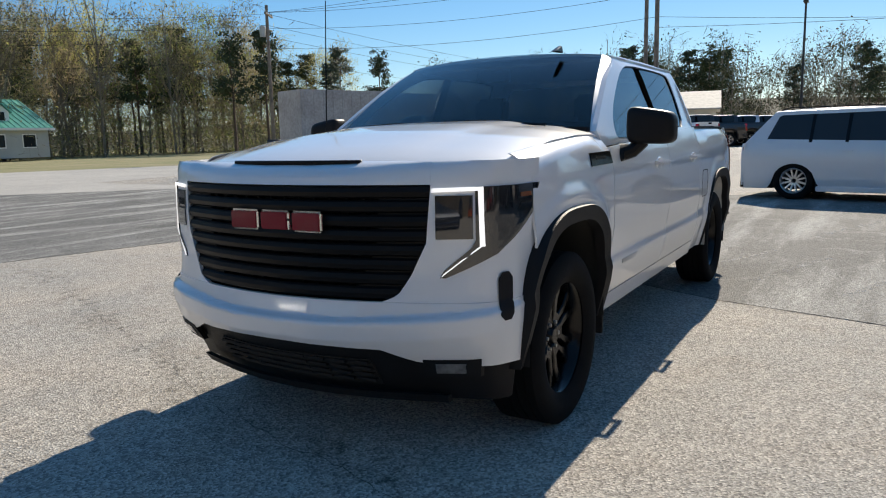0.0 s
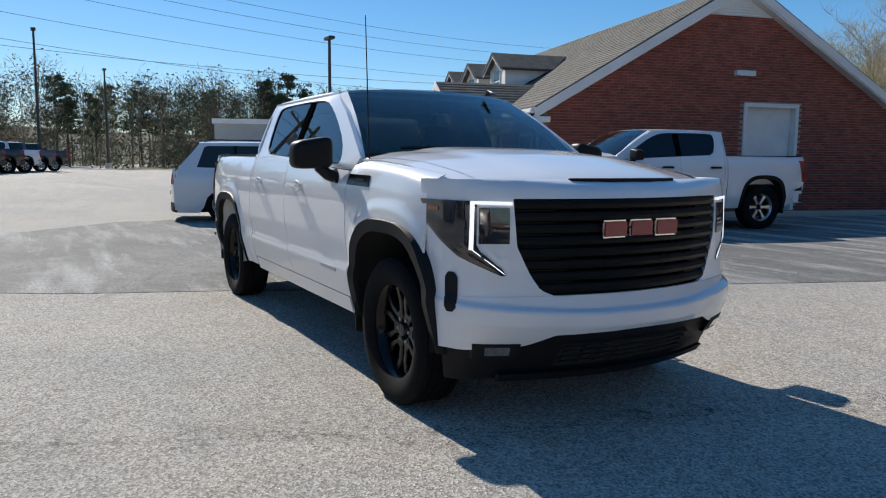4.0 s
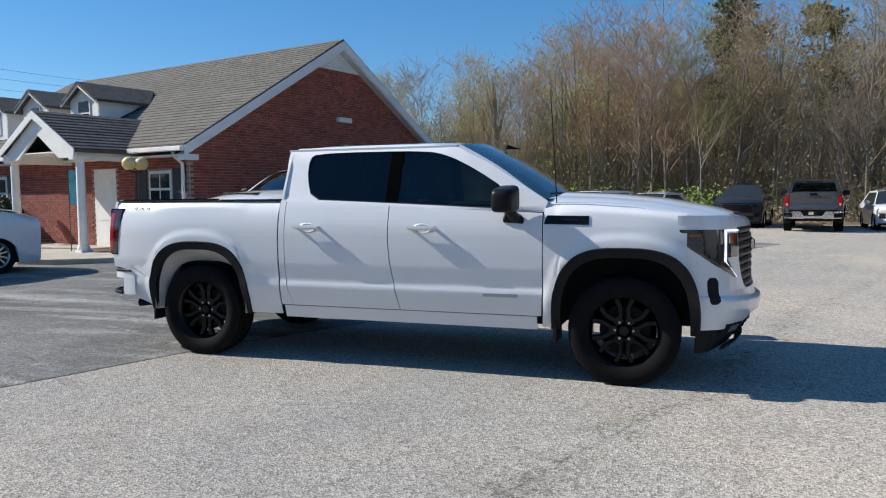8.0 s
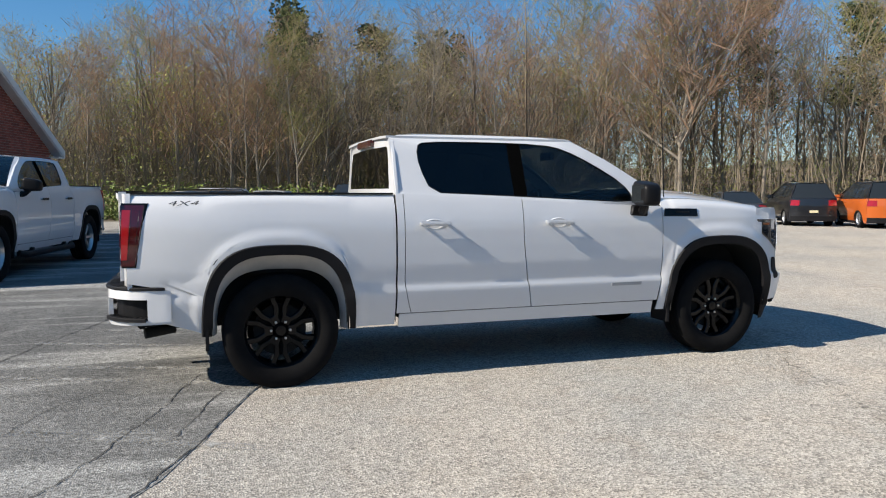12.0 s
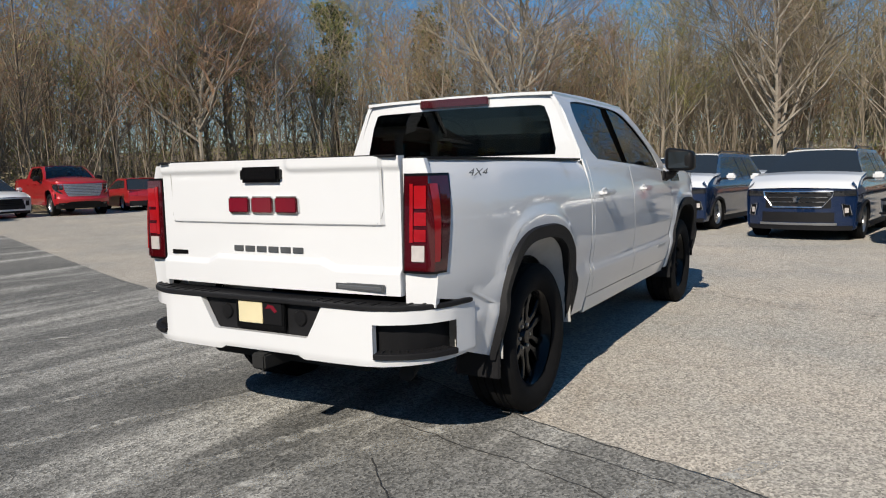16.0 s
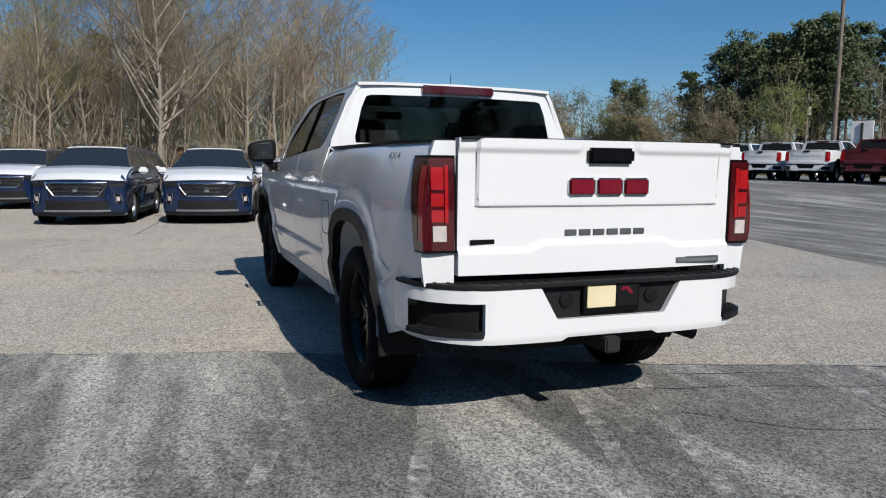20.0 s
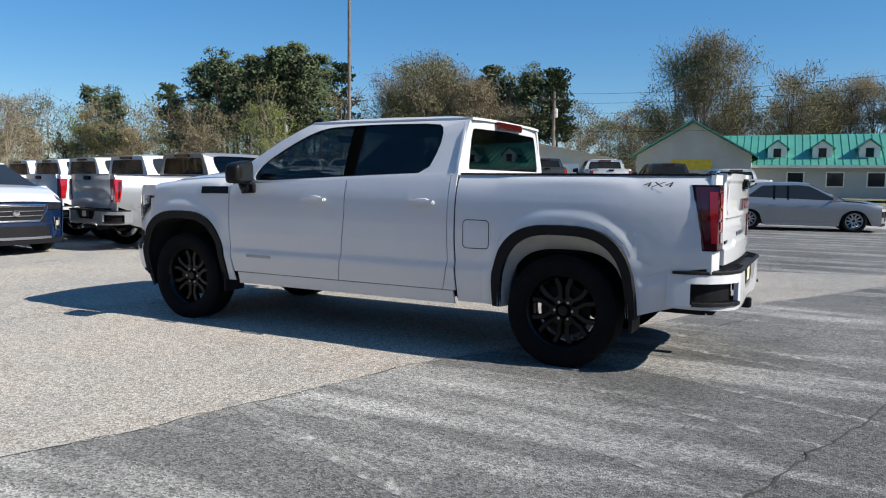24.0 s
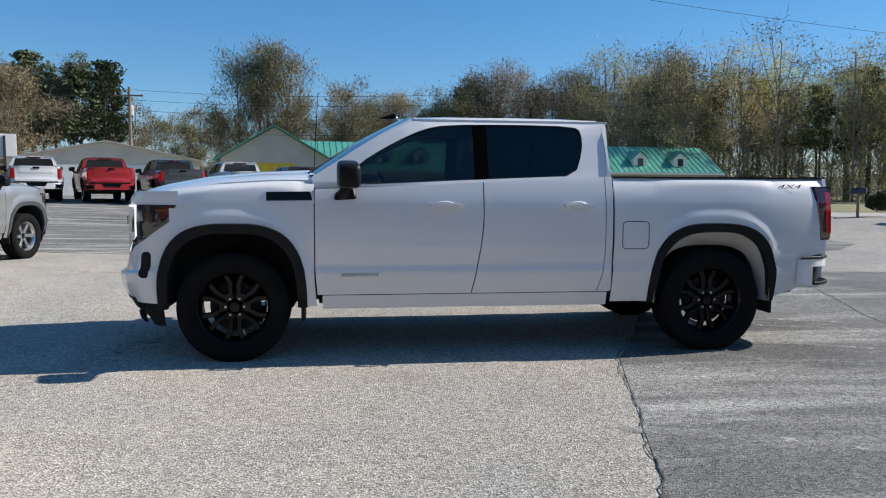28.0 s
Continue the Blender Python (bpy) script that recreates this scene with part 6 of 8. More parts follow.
def crown_mass(name, trees, n, place, h0, h1, size, material, label, seed, slim=0.23, foot=0.18, clumps=20, bark=None, leafy=0.48, bud=None, tight=0.06):
    """Twiggy trees in depth: stems, limbs that reach clumps of fine slivers and buds, and scrub at their feet."""
    R = np.random.default_rng(seed)
    T = np.array([place(R) for _ in range(trees)])
    H = R.uniform(h0, h1, trees) * (T[:, 3] if T.shape[1] > 3 else 1.0)
    T = T[:, :3]
    kind = R.integers(0, len(material), trees)
    ti = np.repeat(np.arange(trees), clumps)
    rise = 0.26 + 0.72 * R.beta(1.5, 1.25, trees * clumps)
    wide = H[ti] * slim * np.sqrt(np.clip(1.04 - ((rise - 0.55) / 0.5) ** 2, 0.05, 1)) * np.sqrt(R.random(trees * clumps))
    a = R.uniform(0, 6.283, trees * clumps)
    K = np.stack([T[ti, 0] + wide * np.cos(a), T[ti, 1] + wide * np.sin(a), T[ti, 2] + H[ti] * rise], 1)
    # slivers round the clumps
    g = R.integers(0, trees * clumps, n)
    t = ti[g]
    low = R.random(n) < foot
    c = K[g] + R.normal(0, 1, (n, 3)) * (H[t] * np.array([tight]))[:, None] * np.array([1, 1, 0.8])
    b, d = R.uniform(0, 6.283, n), np.sqrt(R.random(n)) * H[t] * 0.3
    c = np.where(low[:, None], np.stack([T[t, 0] + d * np.cos(b), T[t, 1] + d * np.sin(b), T[t, 2] + H[t] * 0.3 * R.random(n)], 1), c)
    c[:, 2] = np.maximum(c[:, 2], T[t, 2] + 0.05)
    thin = R.random(n) > leafy
    ln = np.where(thin, R.uniform(0.5, 1.2, n), R.uniform(0.18, 0.40, n)) * size
    if bud:
        ln = np.where(thin, ln, ln * bud / size)
    wd = np.where(thin, ln * R.uniform(0.022, 0.045, n), ln * R.uniform(0.4, 0.65, n))
    out = c - np.stack([T[t, 0], T[t, 1], T[t, 2] + 0.35 * H[t]], 1)
    out /= np.linalg.norm(out, axis=1)[:, None] + 1e-6
    v = R.normal(0, 0.95, (n, 3)) + np.where(thin, 1.0, 0.0)[:, None] * out
    v /= np.linalg.norm(v, axis=1)[:, None]
    w = np.cross(v, R.normal(0, 1, (n, 3)))
    w /= np.linalg.norm(w, axis=1)[:, None]
    p, q = v * ln[:, None] / 2, w * wd[:, None] / 2
    V = [np.stack([c - p, c + q, c + p, c - q], 1).reshape(-1, 3)]
    # stems and limbs, three-sided
    lean = R.normal(0, 0.03, (trees, 2)) * H[:, None]
    foot_, top_ = T.copy(), T + np.stack([lean[:, 0], lean[:, 1], H * 0.9], 1)
    fr = np.clip((rise - 0.24) * R.uniform(0.6, 1.0, trees * clumps), 0.12, 0.9)
    A = np.concatenate([foot_, foot_[ti] + (top_ - foot_)[ti] * (fr / 0.9)[:, None]])
    B = np.concatenate([top_, K])
    ra = np.concatenate([H * 0.0085, H[ti] * 0.0034])
    rb = ra * 0.3
    for i in range(3):
        e = [np.stack([np.cos(x) * np.ones(len(A)), np.sin(x) * np.ones(len(A)), np.zeros(len(A))], 1) for x in (2.094 * i, 2.094 * (i + 1))]
        V.append(np.stack([A + e[0] * ra[:, None], A + e[1] * ra[:, None], B + e[1] * rb[:, None], B + e[0] * rb[:, None]], 1).reshape(-1, 3))
    V = np.concatenate(V)
    m = len(V) // 4
    me = bpy.data.meshes.new(name)
    me.vertices.add(4 * m)
    me.vertices.foreach_set("co", V.astype(np.float32).ravel())
    me.loops.add(4 * m)
    me.loops.foreach_set("vertex_index", np.arange(4 * m, dtype=np.int32))
    me.polygons.add(m)
    me.polygons.foreach_set("loop_start", np.arange(0, 4 * m, 4, dtype=np.int32))
    for mt in (*material, bark or SAPLING):
        me.materials.append(mt)
    idx = np.full(m, len(material), dtype=np.int32)
    idx[:n] = np.where(R.random(n) < 0.8, kind[t], R.integers(0, len(material), n))
    me.polygons.foreach_set("material_index", idx)
    me.update()
    return tagged(new(name, me), label, "woods", kind="stuff")


def in_woods(b0, b1, u0=0.0, u1=0.999):
    def f(R):
        b, u = R.uniform(b0, b1), R.uniform(u0, u1)
        x, y = along(u, b)
        return x, y, 4.5 * (max(0, b + 1) / 60) ** 1.3, tall(u)
    return f


canopy = lambda base, amp: lambda P: base + amp * np.sin(P[:, 0] * 0.42 + P[:, 1] * 0.31) + 0.7 * amp * np.sin(P[:, 0] * 1.1 - P[:, 1] * 0.83 + 1.0)
MASS = [TWIG[0], LEAF[0], TWIG[1], TWIG[2], LEAF[0], LEAF[2]]
crown_mass("budding_crowns", 210, 300000, in_woods(2, 26, 0.40), 9.5, 13.5, 0.5, [LEAF[0], TWIG[1], TWIG[2], TWIG[3], TWIG[0], LEAF[0], LEAF[2], TWIG[3], LEAF[1], TWIG[2]], "brown, tan and reddish budding crowns of the spring woods", 21)
twig_mass("twig_mass", 110000, in_woods(18, 40, 0.36), canopy(10.2, 1.6), 0.95, MASS, "dense brown and tan twigs and buds filling the spring woods", 3)
crown_mass("budding_mass", 120, 130000, in_woods(2, 28, 0.0, 0.45), 8.0, 11.5, 0.52, [LEAF[0], TWIG[2], LEAF[2], TWIG[3], LEAF[3], LEAF[2]], "lower budding olive and tan woods beyond the office", 6)
twig_mass("low_woods_mass", 100000, in_woods(14, 42), canopy(6.0, 0.8), 1.0, [TWIG[0], TWIG[2], TWIG[0], TWIG[3]], "tangle of brown stems deep in the woods", 7)
twig_mass("undergrowth_mass", 60000, in_woods(0.5, 9), canopy(2.6, 0.9), 0.42, [TWIG[0], TWIG[2], TWIG[2], TWIG[3], LEAF[3]], "dry tan and olive scrub at the foot of the woods", 4)


def brush(name, places, label, material, leaf_size=0.09):
    """Undergrowth: loose clumps of small leaves and stalks."""
    V, F = [], []
    R = random.Random(9)
    for x, y, r, h in places:
        for k in range(int(190 * r)):
            a, d = R.uniform(0, 6.283), r * math.sqrt(R.random())
            z = h * R.random() ** 0.8 * (1 - 0.6 * (d / r) ** 2)
            p = Vector((x + d * math.cos(a), y + d * math.sin(a), z))
            u = Vector((R.uniform(-1, 1), R.uniform(-1, 1), R.uniform(-0.2, 1))).normalized() * R.uniform(0.6, 1.6) * leaf_size
            w = u.orthogonal().normalized() * leaf_size * 0.4
            o = len(V)
            V += [tuple(p - u), tuple(p + w), tuple(p + u), tuple(p - w)]
            F.append((o, o + 1, o + 2, o + 3))
    return tagged(piece(name, (V, F), material, smooth=False), label, "undergrowth", kind="stuff")


pl = []
for k in range(150):
    x, y = along(rnd.random() * 0.999, rnd.uniform(-1.5, 7))
    pl.append((x, y, rnd.uniform(0.9, 2.2), rnd.uniform(0.6, 2.4)))
brush("undergrowth", pl[:110], "dry brown undergrowth along the edge of the woods", TWIG[2], 0.075)
brush("olive_undergrowth", pl[110:], "olive evergreen undergrowth inside the woods", mat("olive_leaves", (0.10, 0.11, 0.045), 0.8, var=0.25, scale=0.5), 0.07)
brush("green_undergrowth", [(*along(0.38 + 0.13 * rnd.random(), rnd.uniform(-1.5, 2.0)), rnd.uniform(0.9, 1.9), rnd.uniform(0.8, 2.1)) for k in range(46)], "fresh green brush along the edge of the woods", mat("fresh_green_leaves", (0.20, 0.27, 0.05), 0.7, var=0.3, scale=0.6), 0.10)


def in_box(x0, x1, y0, y1, z=0.0):
    return lambda R: (R.uniform(x0, x1), R.uniform(y0, y1), z)


# darker copies of the twig colours, with the far woods' shade painted in
SHADED_TWIG = [mat("shaded_twigs_" + k, c, 0.9, var=0.2, scale=0.06) for k, c in (("brown", (0.19, 0.15, 0.10)), ("tan", (0.25, 0.205, 0.125)), ("olive", (0.17, 0.165, 0.07)))]
FARMIX = [SHADED_TWIG[0], SHADED_TWIG[1], TWIG[0], SHADED_TWIG[2], LEAF[3], SHADED_TWIG[1]]
BARE = [SHADED_TWIG[0], SHADED_TWIG[1], SHADED_TWIG[0], SHADED_TWIG[2], TWIG[0]]
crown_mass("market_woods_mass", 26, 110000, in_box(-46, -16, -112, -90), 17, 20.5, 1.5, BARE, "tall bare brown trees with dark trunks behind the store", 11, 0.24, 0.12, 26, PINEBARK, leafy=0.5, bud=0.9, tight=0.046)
crown_mass("olive_woods_mass", 14, 60000, in_box(-14, 2, -104, -92), 12, 15.5, 1.5, [SHADED_TWIG[1], SHADED_TWIG[0], SHADED_TWIG[2], TWIG[2]], "tan and olive budding trees behind the store", 16, 0.27, 0.2, 24, PINEBARK, leafy=0.5, bud=0.9, tight=0.046)
crown_mass("tall_budding_mass", 4, 26000, in_box(7, 16, -94, -88), 18, 20.5, 1.5, [SHADED_TWIG[2], LEAF[3], SHADED_TWIG[1]], "tall pale green budding trees over the store", 17, 0.2, 0.06, 26, leafy=0.5, bud=0.9, tight=0.046)
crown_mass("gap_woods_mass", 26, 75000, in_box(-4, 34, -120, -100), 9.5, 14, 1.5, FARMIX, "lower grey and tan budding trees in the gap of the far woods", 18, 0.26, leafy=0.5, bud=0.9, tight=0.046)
crown_mass("roadside_woods_mass", 22, 100000, in_box(34, 54, -92, -76), 14.5, 18.5, 1.5, [SHADED_TWIG[0], SHADED_TWIG[1], TWIG[0], SHADED_TWIG[1], SHADED_TWIG[2]], "grey and tan budding trees beside the pine stand", 19, 0.25, 0.2, 24, leafy=0.5, bud=0.9, tight=0.046)
crown_mass("pine_woods_mass", 40, 60000, in_box(48, 92, -82, -52), 7, 13, 1.5, [SHADED_TWIG[0], SHADED_TWIG[1], NEEDLE, SHADED_TWIG[2], LEAF[3]], "brown and green growth under the pine stand", 12, 0.28, 0.35, leafy=0.5, bud=0.9, tight=0.046)
crown_mass("crossroad_woods_mass", 72, 165000, in_box(-92, -30, -96, -70), 14, 20, 1.5, [SHADED_TWIG[1], TWIG[2], SHADED_TWIG[0], TWIG[3], SHADED_TWIG[2], LEAF[2], LEAF[3]], "olive, tan and fresh green woods across the highway", 13, 0.25, 0.25, leafy=0.5, bud=0.9, tight=0.05)
crown_mass("western_woods_mass", 110, 110000, in_box(-150, -98, -64, 46), 9, 16, 1.7, [NEEDLE, SHADED_TWIG[0], NEEDLE, SHADED_TWIG[2], SHADED_TWIG[1]], "dark green and brown tree line beyond the western row", 14, 0.26, 0.35, leafy=0.5, bud=1.3)
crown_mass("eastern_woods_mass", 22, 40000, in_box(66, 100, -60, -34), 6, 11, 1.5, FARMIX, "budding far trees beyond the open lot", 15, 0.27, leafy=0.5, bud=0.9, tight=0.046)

# ---- brick office ----
OFFICE = pose(-9.17, 8.03, 0, 0, 0, 76.2)
EAVE, RIDGE, HALF, DEEP = 2.66, 6.08, 5.82, 14.4
office = thing("office_building", OFFICE, "red brick office with grey shingle gable roof and white trim", "building")
WR = 2 * HALF - 0.35
slope = (RIDGE - EAVE) / HALF
gable = lambda x: EAVE - 0.10 + slope * (HALF - abs(x - HALF))
wall = [(0.35, 0), (6.1, 0), (6.1, 2.95), (7.8, 2.95), (7.8, 0), (WR, 0), (WR, gable(WR)), (HALF, gable(HALF)), (0.35, gable(0.35))]
piece("gable_wall", prism(wall, "y", 0.27, 0.50), MORTAR, office, "mortar-jointed brick gable wall", smooth=False)
piece("front_wall", prism([(0.27, 0), (0.9, 0), (0.9, 0.0), (14.1, 0), (14.1, 2.6), (0.5, 2.6), (0.27, 2.6)], "x", 0.37, 0.6), MORTAR, office, "brick front wall under the eaves", smooth=False)
piece("back_wall", box(WR - 0.23, WR - 0.01, 0.5, 14.1, 0, 2.6), MORTAR, office, smooth=False)
piece("far_wall", prism([(0.6, 0), (WR - 0.23, 0), (WR - 0.23, 2.6), (HALF, gable(HALF)), (0.6, 2.7)], "y", 13.9, 14.1), MORTAR, office, smooth=False)
for s in (-1, 1):
    def pitch(u, v, s=s):
        return (HALF + s * HALF * u, DEEP * v, RIDGE - (RIDGE - EAVE) * u + 0.03)
    rf_ = piece("roof", shell(grid(pitch, 1, 1), (0, 0, -0.12)), SHINGLE, office, smooth=False)
    rows = 34
    if s < 0:
        piece("shingle_course", join(*[shell(grid(lambda u, v, k=k: (HALF + s * HALF * lerp((k + 0.02) / rows, (k + 1.0) / rows, u), DEEP * v, RIDGE - (RIDGE - EAVE) * lerp((k + 0.02) / rows, (k + 1.0) / rows, u) + 0.034 + 0.016 * u), 1, 1), (0, 0, -0.012)) for k in range(rows)]), SHINGLE, rf_, "rows of grey asphalt shingles", smooth=False)["kind"] = "stuff"
    rk = [(HALF - s * 0.0, RIDGE - 0.02), (HALF + s * (HALF + 0.02), EAVE - 0.01), (HALF + s * (HALF + 0.02), EAVE - 0.24), (HALF, RIDGE - 0.27)]
    piece("rake_board", prism(rk, "y", -0.03, 0.0, 0.004), TRIM, office, "white rake board")
    piece("rake_soffit", prism([(HALF, RIDGE - 0.25), (HALF + s * HALF, EAVE - 0.20), (HALF + s * HALF, EAVE - 0.26), (HALF, RIDGE - 0.31)], "y", 0.0, 0.27), TRIM, office)
    piece("gutter", box(min(HALF + s * HALF, HALF + s * (HALF + 0.12)), max(HALF + s * HALF, HALF + s * (HALF + 0.12)), 0.0, DEEP, EAVE - 0.13, EAVE - 0.01, 0.02), TRIM, office)
    piece("soffit", box(*sorted((HALF + s * (HALF - 0.38), HALF + s * HALF)), 0.0, DEEP, EAVE - 0.24, EAVE - 0.20), TRIM, office)
piece("eave_return", box(-0.02, 0.40, -0.02, 0.27, EAVE - 0.34, EAVE - 0.20, 0.01), TRIM, office)
lou = piece("gable_louver", prism([(HALF - 0.95, RIDGE - 0.33 - 0.95 * slope), (HALF + 0.95, RIDGE - 0.33 - 0.95 * slope), (HALF, RIDGE - 0.33)], "y", 0.20, 0.255), TRIM, office, "white triangular louver vent")
for k in range(6):
    z = RIDGE - 0.86 + 0.075 * k
    w = max(0.08, (RIDGE - 0.40 - z) / slope - 0.05)
    piece("louver_slat", moved(box(-w, w, -0.02, 0.02, -0.03, 0.0), Matrix.Translation((HALF, 0.19, z)) @ Matrix.Rotation(radians(30), 4, "X")), TRIM, lou)
piece("wall_light", box(5.72, 6.30, 0.12, 0.27, 3.66, 3.80, 0.01), TRIM, office, "white wall-mounted flood light")
dr = piece("side_door", box(6.2, 7.7, 0.42, 0.47, 0.0, 2.1, 0.005), TRIM, office, "white steel side door in a recess")
piece("door_surround", prism([(6.08, 0), (6.18, 0), (6.18, 2.86), (7.72, 2.86), (7.72, 0), (7.82, 0), (7.82, 2.97), (6.08, 2.97)], "y", 0.22, 0.46, 0.004), TRIM, dr)
piece("door_transom", box(6.18, 7.72, 0.43, 0.46, 2.1, 2.86), TRIM, dr)
piece("door_knob", ball(6.35, 0.38, 1.0, 0.035), CHROME, dr)

# bricks of the gable and the front wall
BW, BH = 0.208, 0.0715
brick_me = mesh_of("brick", *box(-BW / 2 + 0.005, BW / 2 - 0.005, -0.012, 0.02, -BH / 2 + 0.0055, BH / 2 - 0.0055), BRICK, smooth=False)
brick_side = mesh_of("brick", *box(-0.012, 0.02, -BW / 2 + 0.005, BW / 2 - 0.005, -BH / 2 + 0.0055, BH / 2 - 0.0055), BRICK, smooth=False)
gw = [o for o in office.children if o.name.startswith("gable_wall")][0]
fwl = [o for o in office.children if o.name.startswith("front_wall")][0]
rest, single = [], []
rb_ = random.Random(3)
for r in range(82):
    z = BH * (r + 0.5)
    for c in range(56):
        x = 0.35 + BW * (c + 0.5 + (0.5 if r % 2 else 0))
        if x + BW / 2 > WR or z + BH / 2 > gable(x - BW / 2) - 0.02 or z + BH / 2 > gable(x + BW / 2) - 0.02 or (6.08 - BW / 2 < x < 7.82 + BW / 2 and z < 3.0):
            continue
        (single if x < 1.75 and z < 3.2 and len(single) < 290 and x < 1.75 else rest).append((x, z))
for x, z in single:
    piece("brick", brick_me, None, gw, at=Matrix.Translation((x, 0.262 + rb_.uniform(-0.002, 0.002), z)))
bm_v = [v.co for v in brick_me.vertices]
bm_f = [tuple(p.vertices) for p in brick_me.polygons if abs(p.normal.y - 1) > 0.1]


BRICKS = mat("laid_brick", (0.33, 0.092, 0.064), 0.85, var=0.15, scale=6, bump=0.3, bscale=140, fine=0.12)
nt = BRICKS.node_tree
geo = nt.nodes.new("ShaderNodeNewGeometry")
isl = nt.nodes.new("ShaderNodeMapRange")
isl.inputs["To Min"].default_value, isl.inputs["To Max"].default_value = 0.70, 1.28
nt.links.new(geo.outputs["Random Per Island"], isl.inputs["Value"])
sc = nt.nodes.new("ShaderNodeVectorMath")
sc.operation = "SCALE"
src_ = nt.nodes["Principled BSDF"].inputs["Base Color"].links[0].from_socket
nt.links.new(src_, sc.inputs[0])
nt.links.new(isl.outputs["Result"], sc.inputs["Scale"])
nt.links.new(sc.outputs[0], nt.nodes["Principled BSDF"].inputs["Base Color"])


def lay(places, co, fs, name, parent, label):
    V, F = [], []
    for x, y, z in places:
        o = len(V)
        V += [(p.x + x, p.y + y, p.z + z) for p in co]
        F += [tuple(i + o for i in f) for f in fs]
    piece(name, (V, F), BRICKS, parent, label, smooth=False)["kind"] = "stuff"


lay([(x, 0.262, z) for x, z in rest], bm_v, bm_f, "brickwork", gw, "red brick courses of the gable")
HOLES = [(1.0, 1.9, 0.75, 2.1), (3.3, 4.3, 0, 2.2), (9.0, 10.1, 0.6, 2.1), (11.8, 12.8, 0.6, 2.1)]
fr = []
for r in range(36):
    z = BH * (r + 0.5)
    for c in range(65):
        y = 0.30 + BW * (c + 0.5 + (0.5 if r % 2 else 0))
        if any(a - 0.08 < y < b + 0.08 and d - 0.03 < z < e + 0.03 for a, b, d, e in HOLES):
            continue
        fr.append((0.362, y, z))
lay(fr, [v.co for v in brick_side.vertices], [tuple(p.vertices) for p in brick_side.polygons if abs(p.normal.x - 1) > 0.1], "brickwork", fwl, "red brick courses of the front wall")
for a, c, d, e in HOLES:
    if d > 0:
        w = thing_part("window", office)
        piece("window_frame", prism([(a, d), (c, d), (c, e), (a, e)], "x", 0.345, 0.372, 0.004), TRIM, w)
        for i in range(2):
            for j in range(3):
                piece("pane", box(0.336, 0.344, lerp(a, c, 0.08 + 0.45 * i), lerp(a, c, 0.47 + 0.45 * i), lerp(d, e, 0.06 + 0.31 * j), lerp(d, e, 0.32 + 0.31 * j)), GLASS_DK, w)
        for y0 in (a - 0.42, c + 0.08):
            piece("shutter", box(0.325, 0.36, y0, y0 + 0.34, d - 0.05, e + 0.05, 0.006), SHUTTER, w, "dark louvered shutter")
    else:
        w = piece("entrance_door", prism([(a, d), (c, d), (c, e), (a, e)], "x", 0.33, 0.372, 0.005), TRIM, office, "white panelled entrance door")
        for j in range(3):
            piece("door_panel", box(0.322, 0.331, a + 0.18, c - 0.18, 0.2 + 0.62 * j, 0.68 + 0.62 * j, 0.003), TRIM, w)
piece("downspout", tube([(0.05, 0.5, EAVE - 0.12), (0.06, 0.5, EAVE - 0.22), (0.28, 0.46, EAVE - 0.42), (0.30, 0.46, 0.1), (0.2, 0.46, 0.03)], 0.042, n=8), TRIM, office, "white corner downspout")

# porch and dormers
PC, PX0, PE, PR = 3.84, -1.5, 2.60, 3.60
porch = thing_part("porch", office)
for s in (-1, 1):
    rp = piece("porch_roof", shell(([(PX0, PC, PR), (1.95, PC, PR + 0.02), (-0.02, PC + s * 1.75, PE), (PX0, PC + s * 1.75, PE)], [(0, 1, 2, 3)] if s < 0 else [(0, 3, 2, 1)]), (0, 0, -0.09)), SHINGLE_DK, porch, "dark shingle porch roof", smooth=False)
    piece("porch_fascia", prism([(PC, PR), (PC + s * 1.78, PE), (PC + s * 1.78, PE - 0.17), (PC, PR - 0.20)], "x", PX0 - 0.03, PX0, 0.003), TRIM, porch)
    piece("porch_beam", box(PX0 + 0.05, 0.3, PC + s * 1.52 - 0.10, PC + s * 1.52 + 0.10, PE - 0.26, PE - 0.03, 0.006), TRIM, porch)
    cl = piece("porch_column", join(lathe([(0.115, 0.30), (0.11, 0.9), (0.10, 2.30)], 20), box(-0.15, 0.15, -0.15, 0.15, 0.10, 0.18, 0.01), lathe([(0.14, 0.18), (0.145, 0.24), (0.115, 0.30)], 20), box(-0.14, 0.14, -0.14, 0.14, 2.36, 2.46, 0.008), lathe([(0.10, 2.30), (0.13, 2.34), (0.13, 2.36)], 20)), TRIM, porch, "round white porch column")
    cl.matrix_local = Matrix.Translation((PX0 + 0.28, PC + s * 1.52, 0))
    for k in range(12):
        piece("shingle_course", shell(([(lerp(PX0, PX0, k / 12), PC + s * 1.75 * k / 12, PR - (PR - PE) * k / 12 + 0.008), (1.9 - 1.92 * k / 12, PC + s * 1.75 * k / 12, PR - (PR - PE) * k / 12 + 0.008), (1.9 - 1.92 * (k + 1) / 12, PC + s * 1.75 * (k + 1) / 12, PR - (PR - PE) * (k + 1) / 12 + 0.022), (PX0, PC + s * 1.75 * (k + 1) / 12, PR - (PR - PE) * (k + 1) / 12 + 0.022)], [(0, 1, 2, 3)]), (0, 0, -0.012)), SHINGLE_DK, rp, smooth=False)
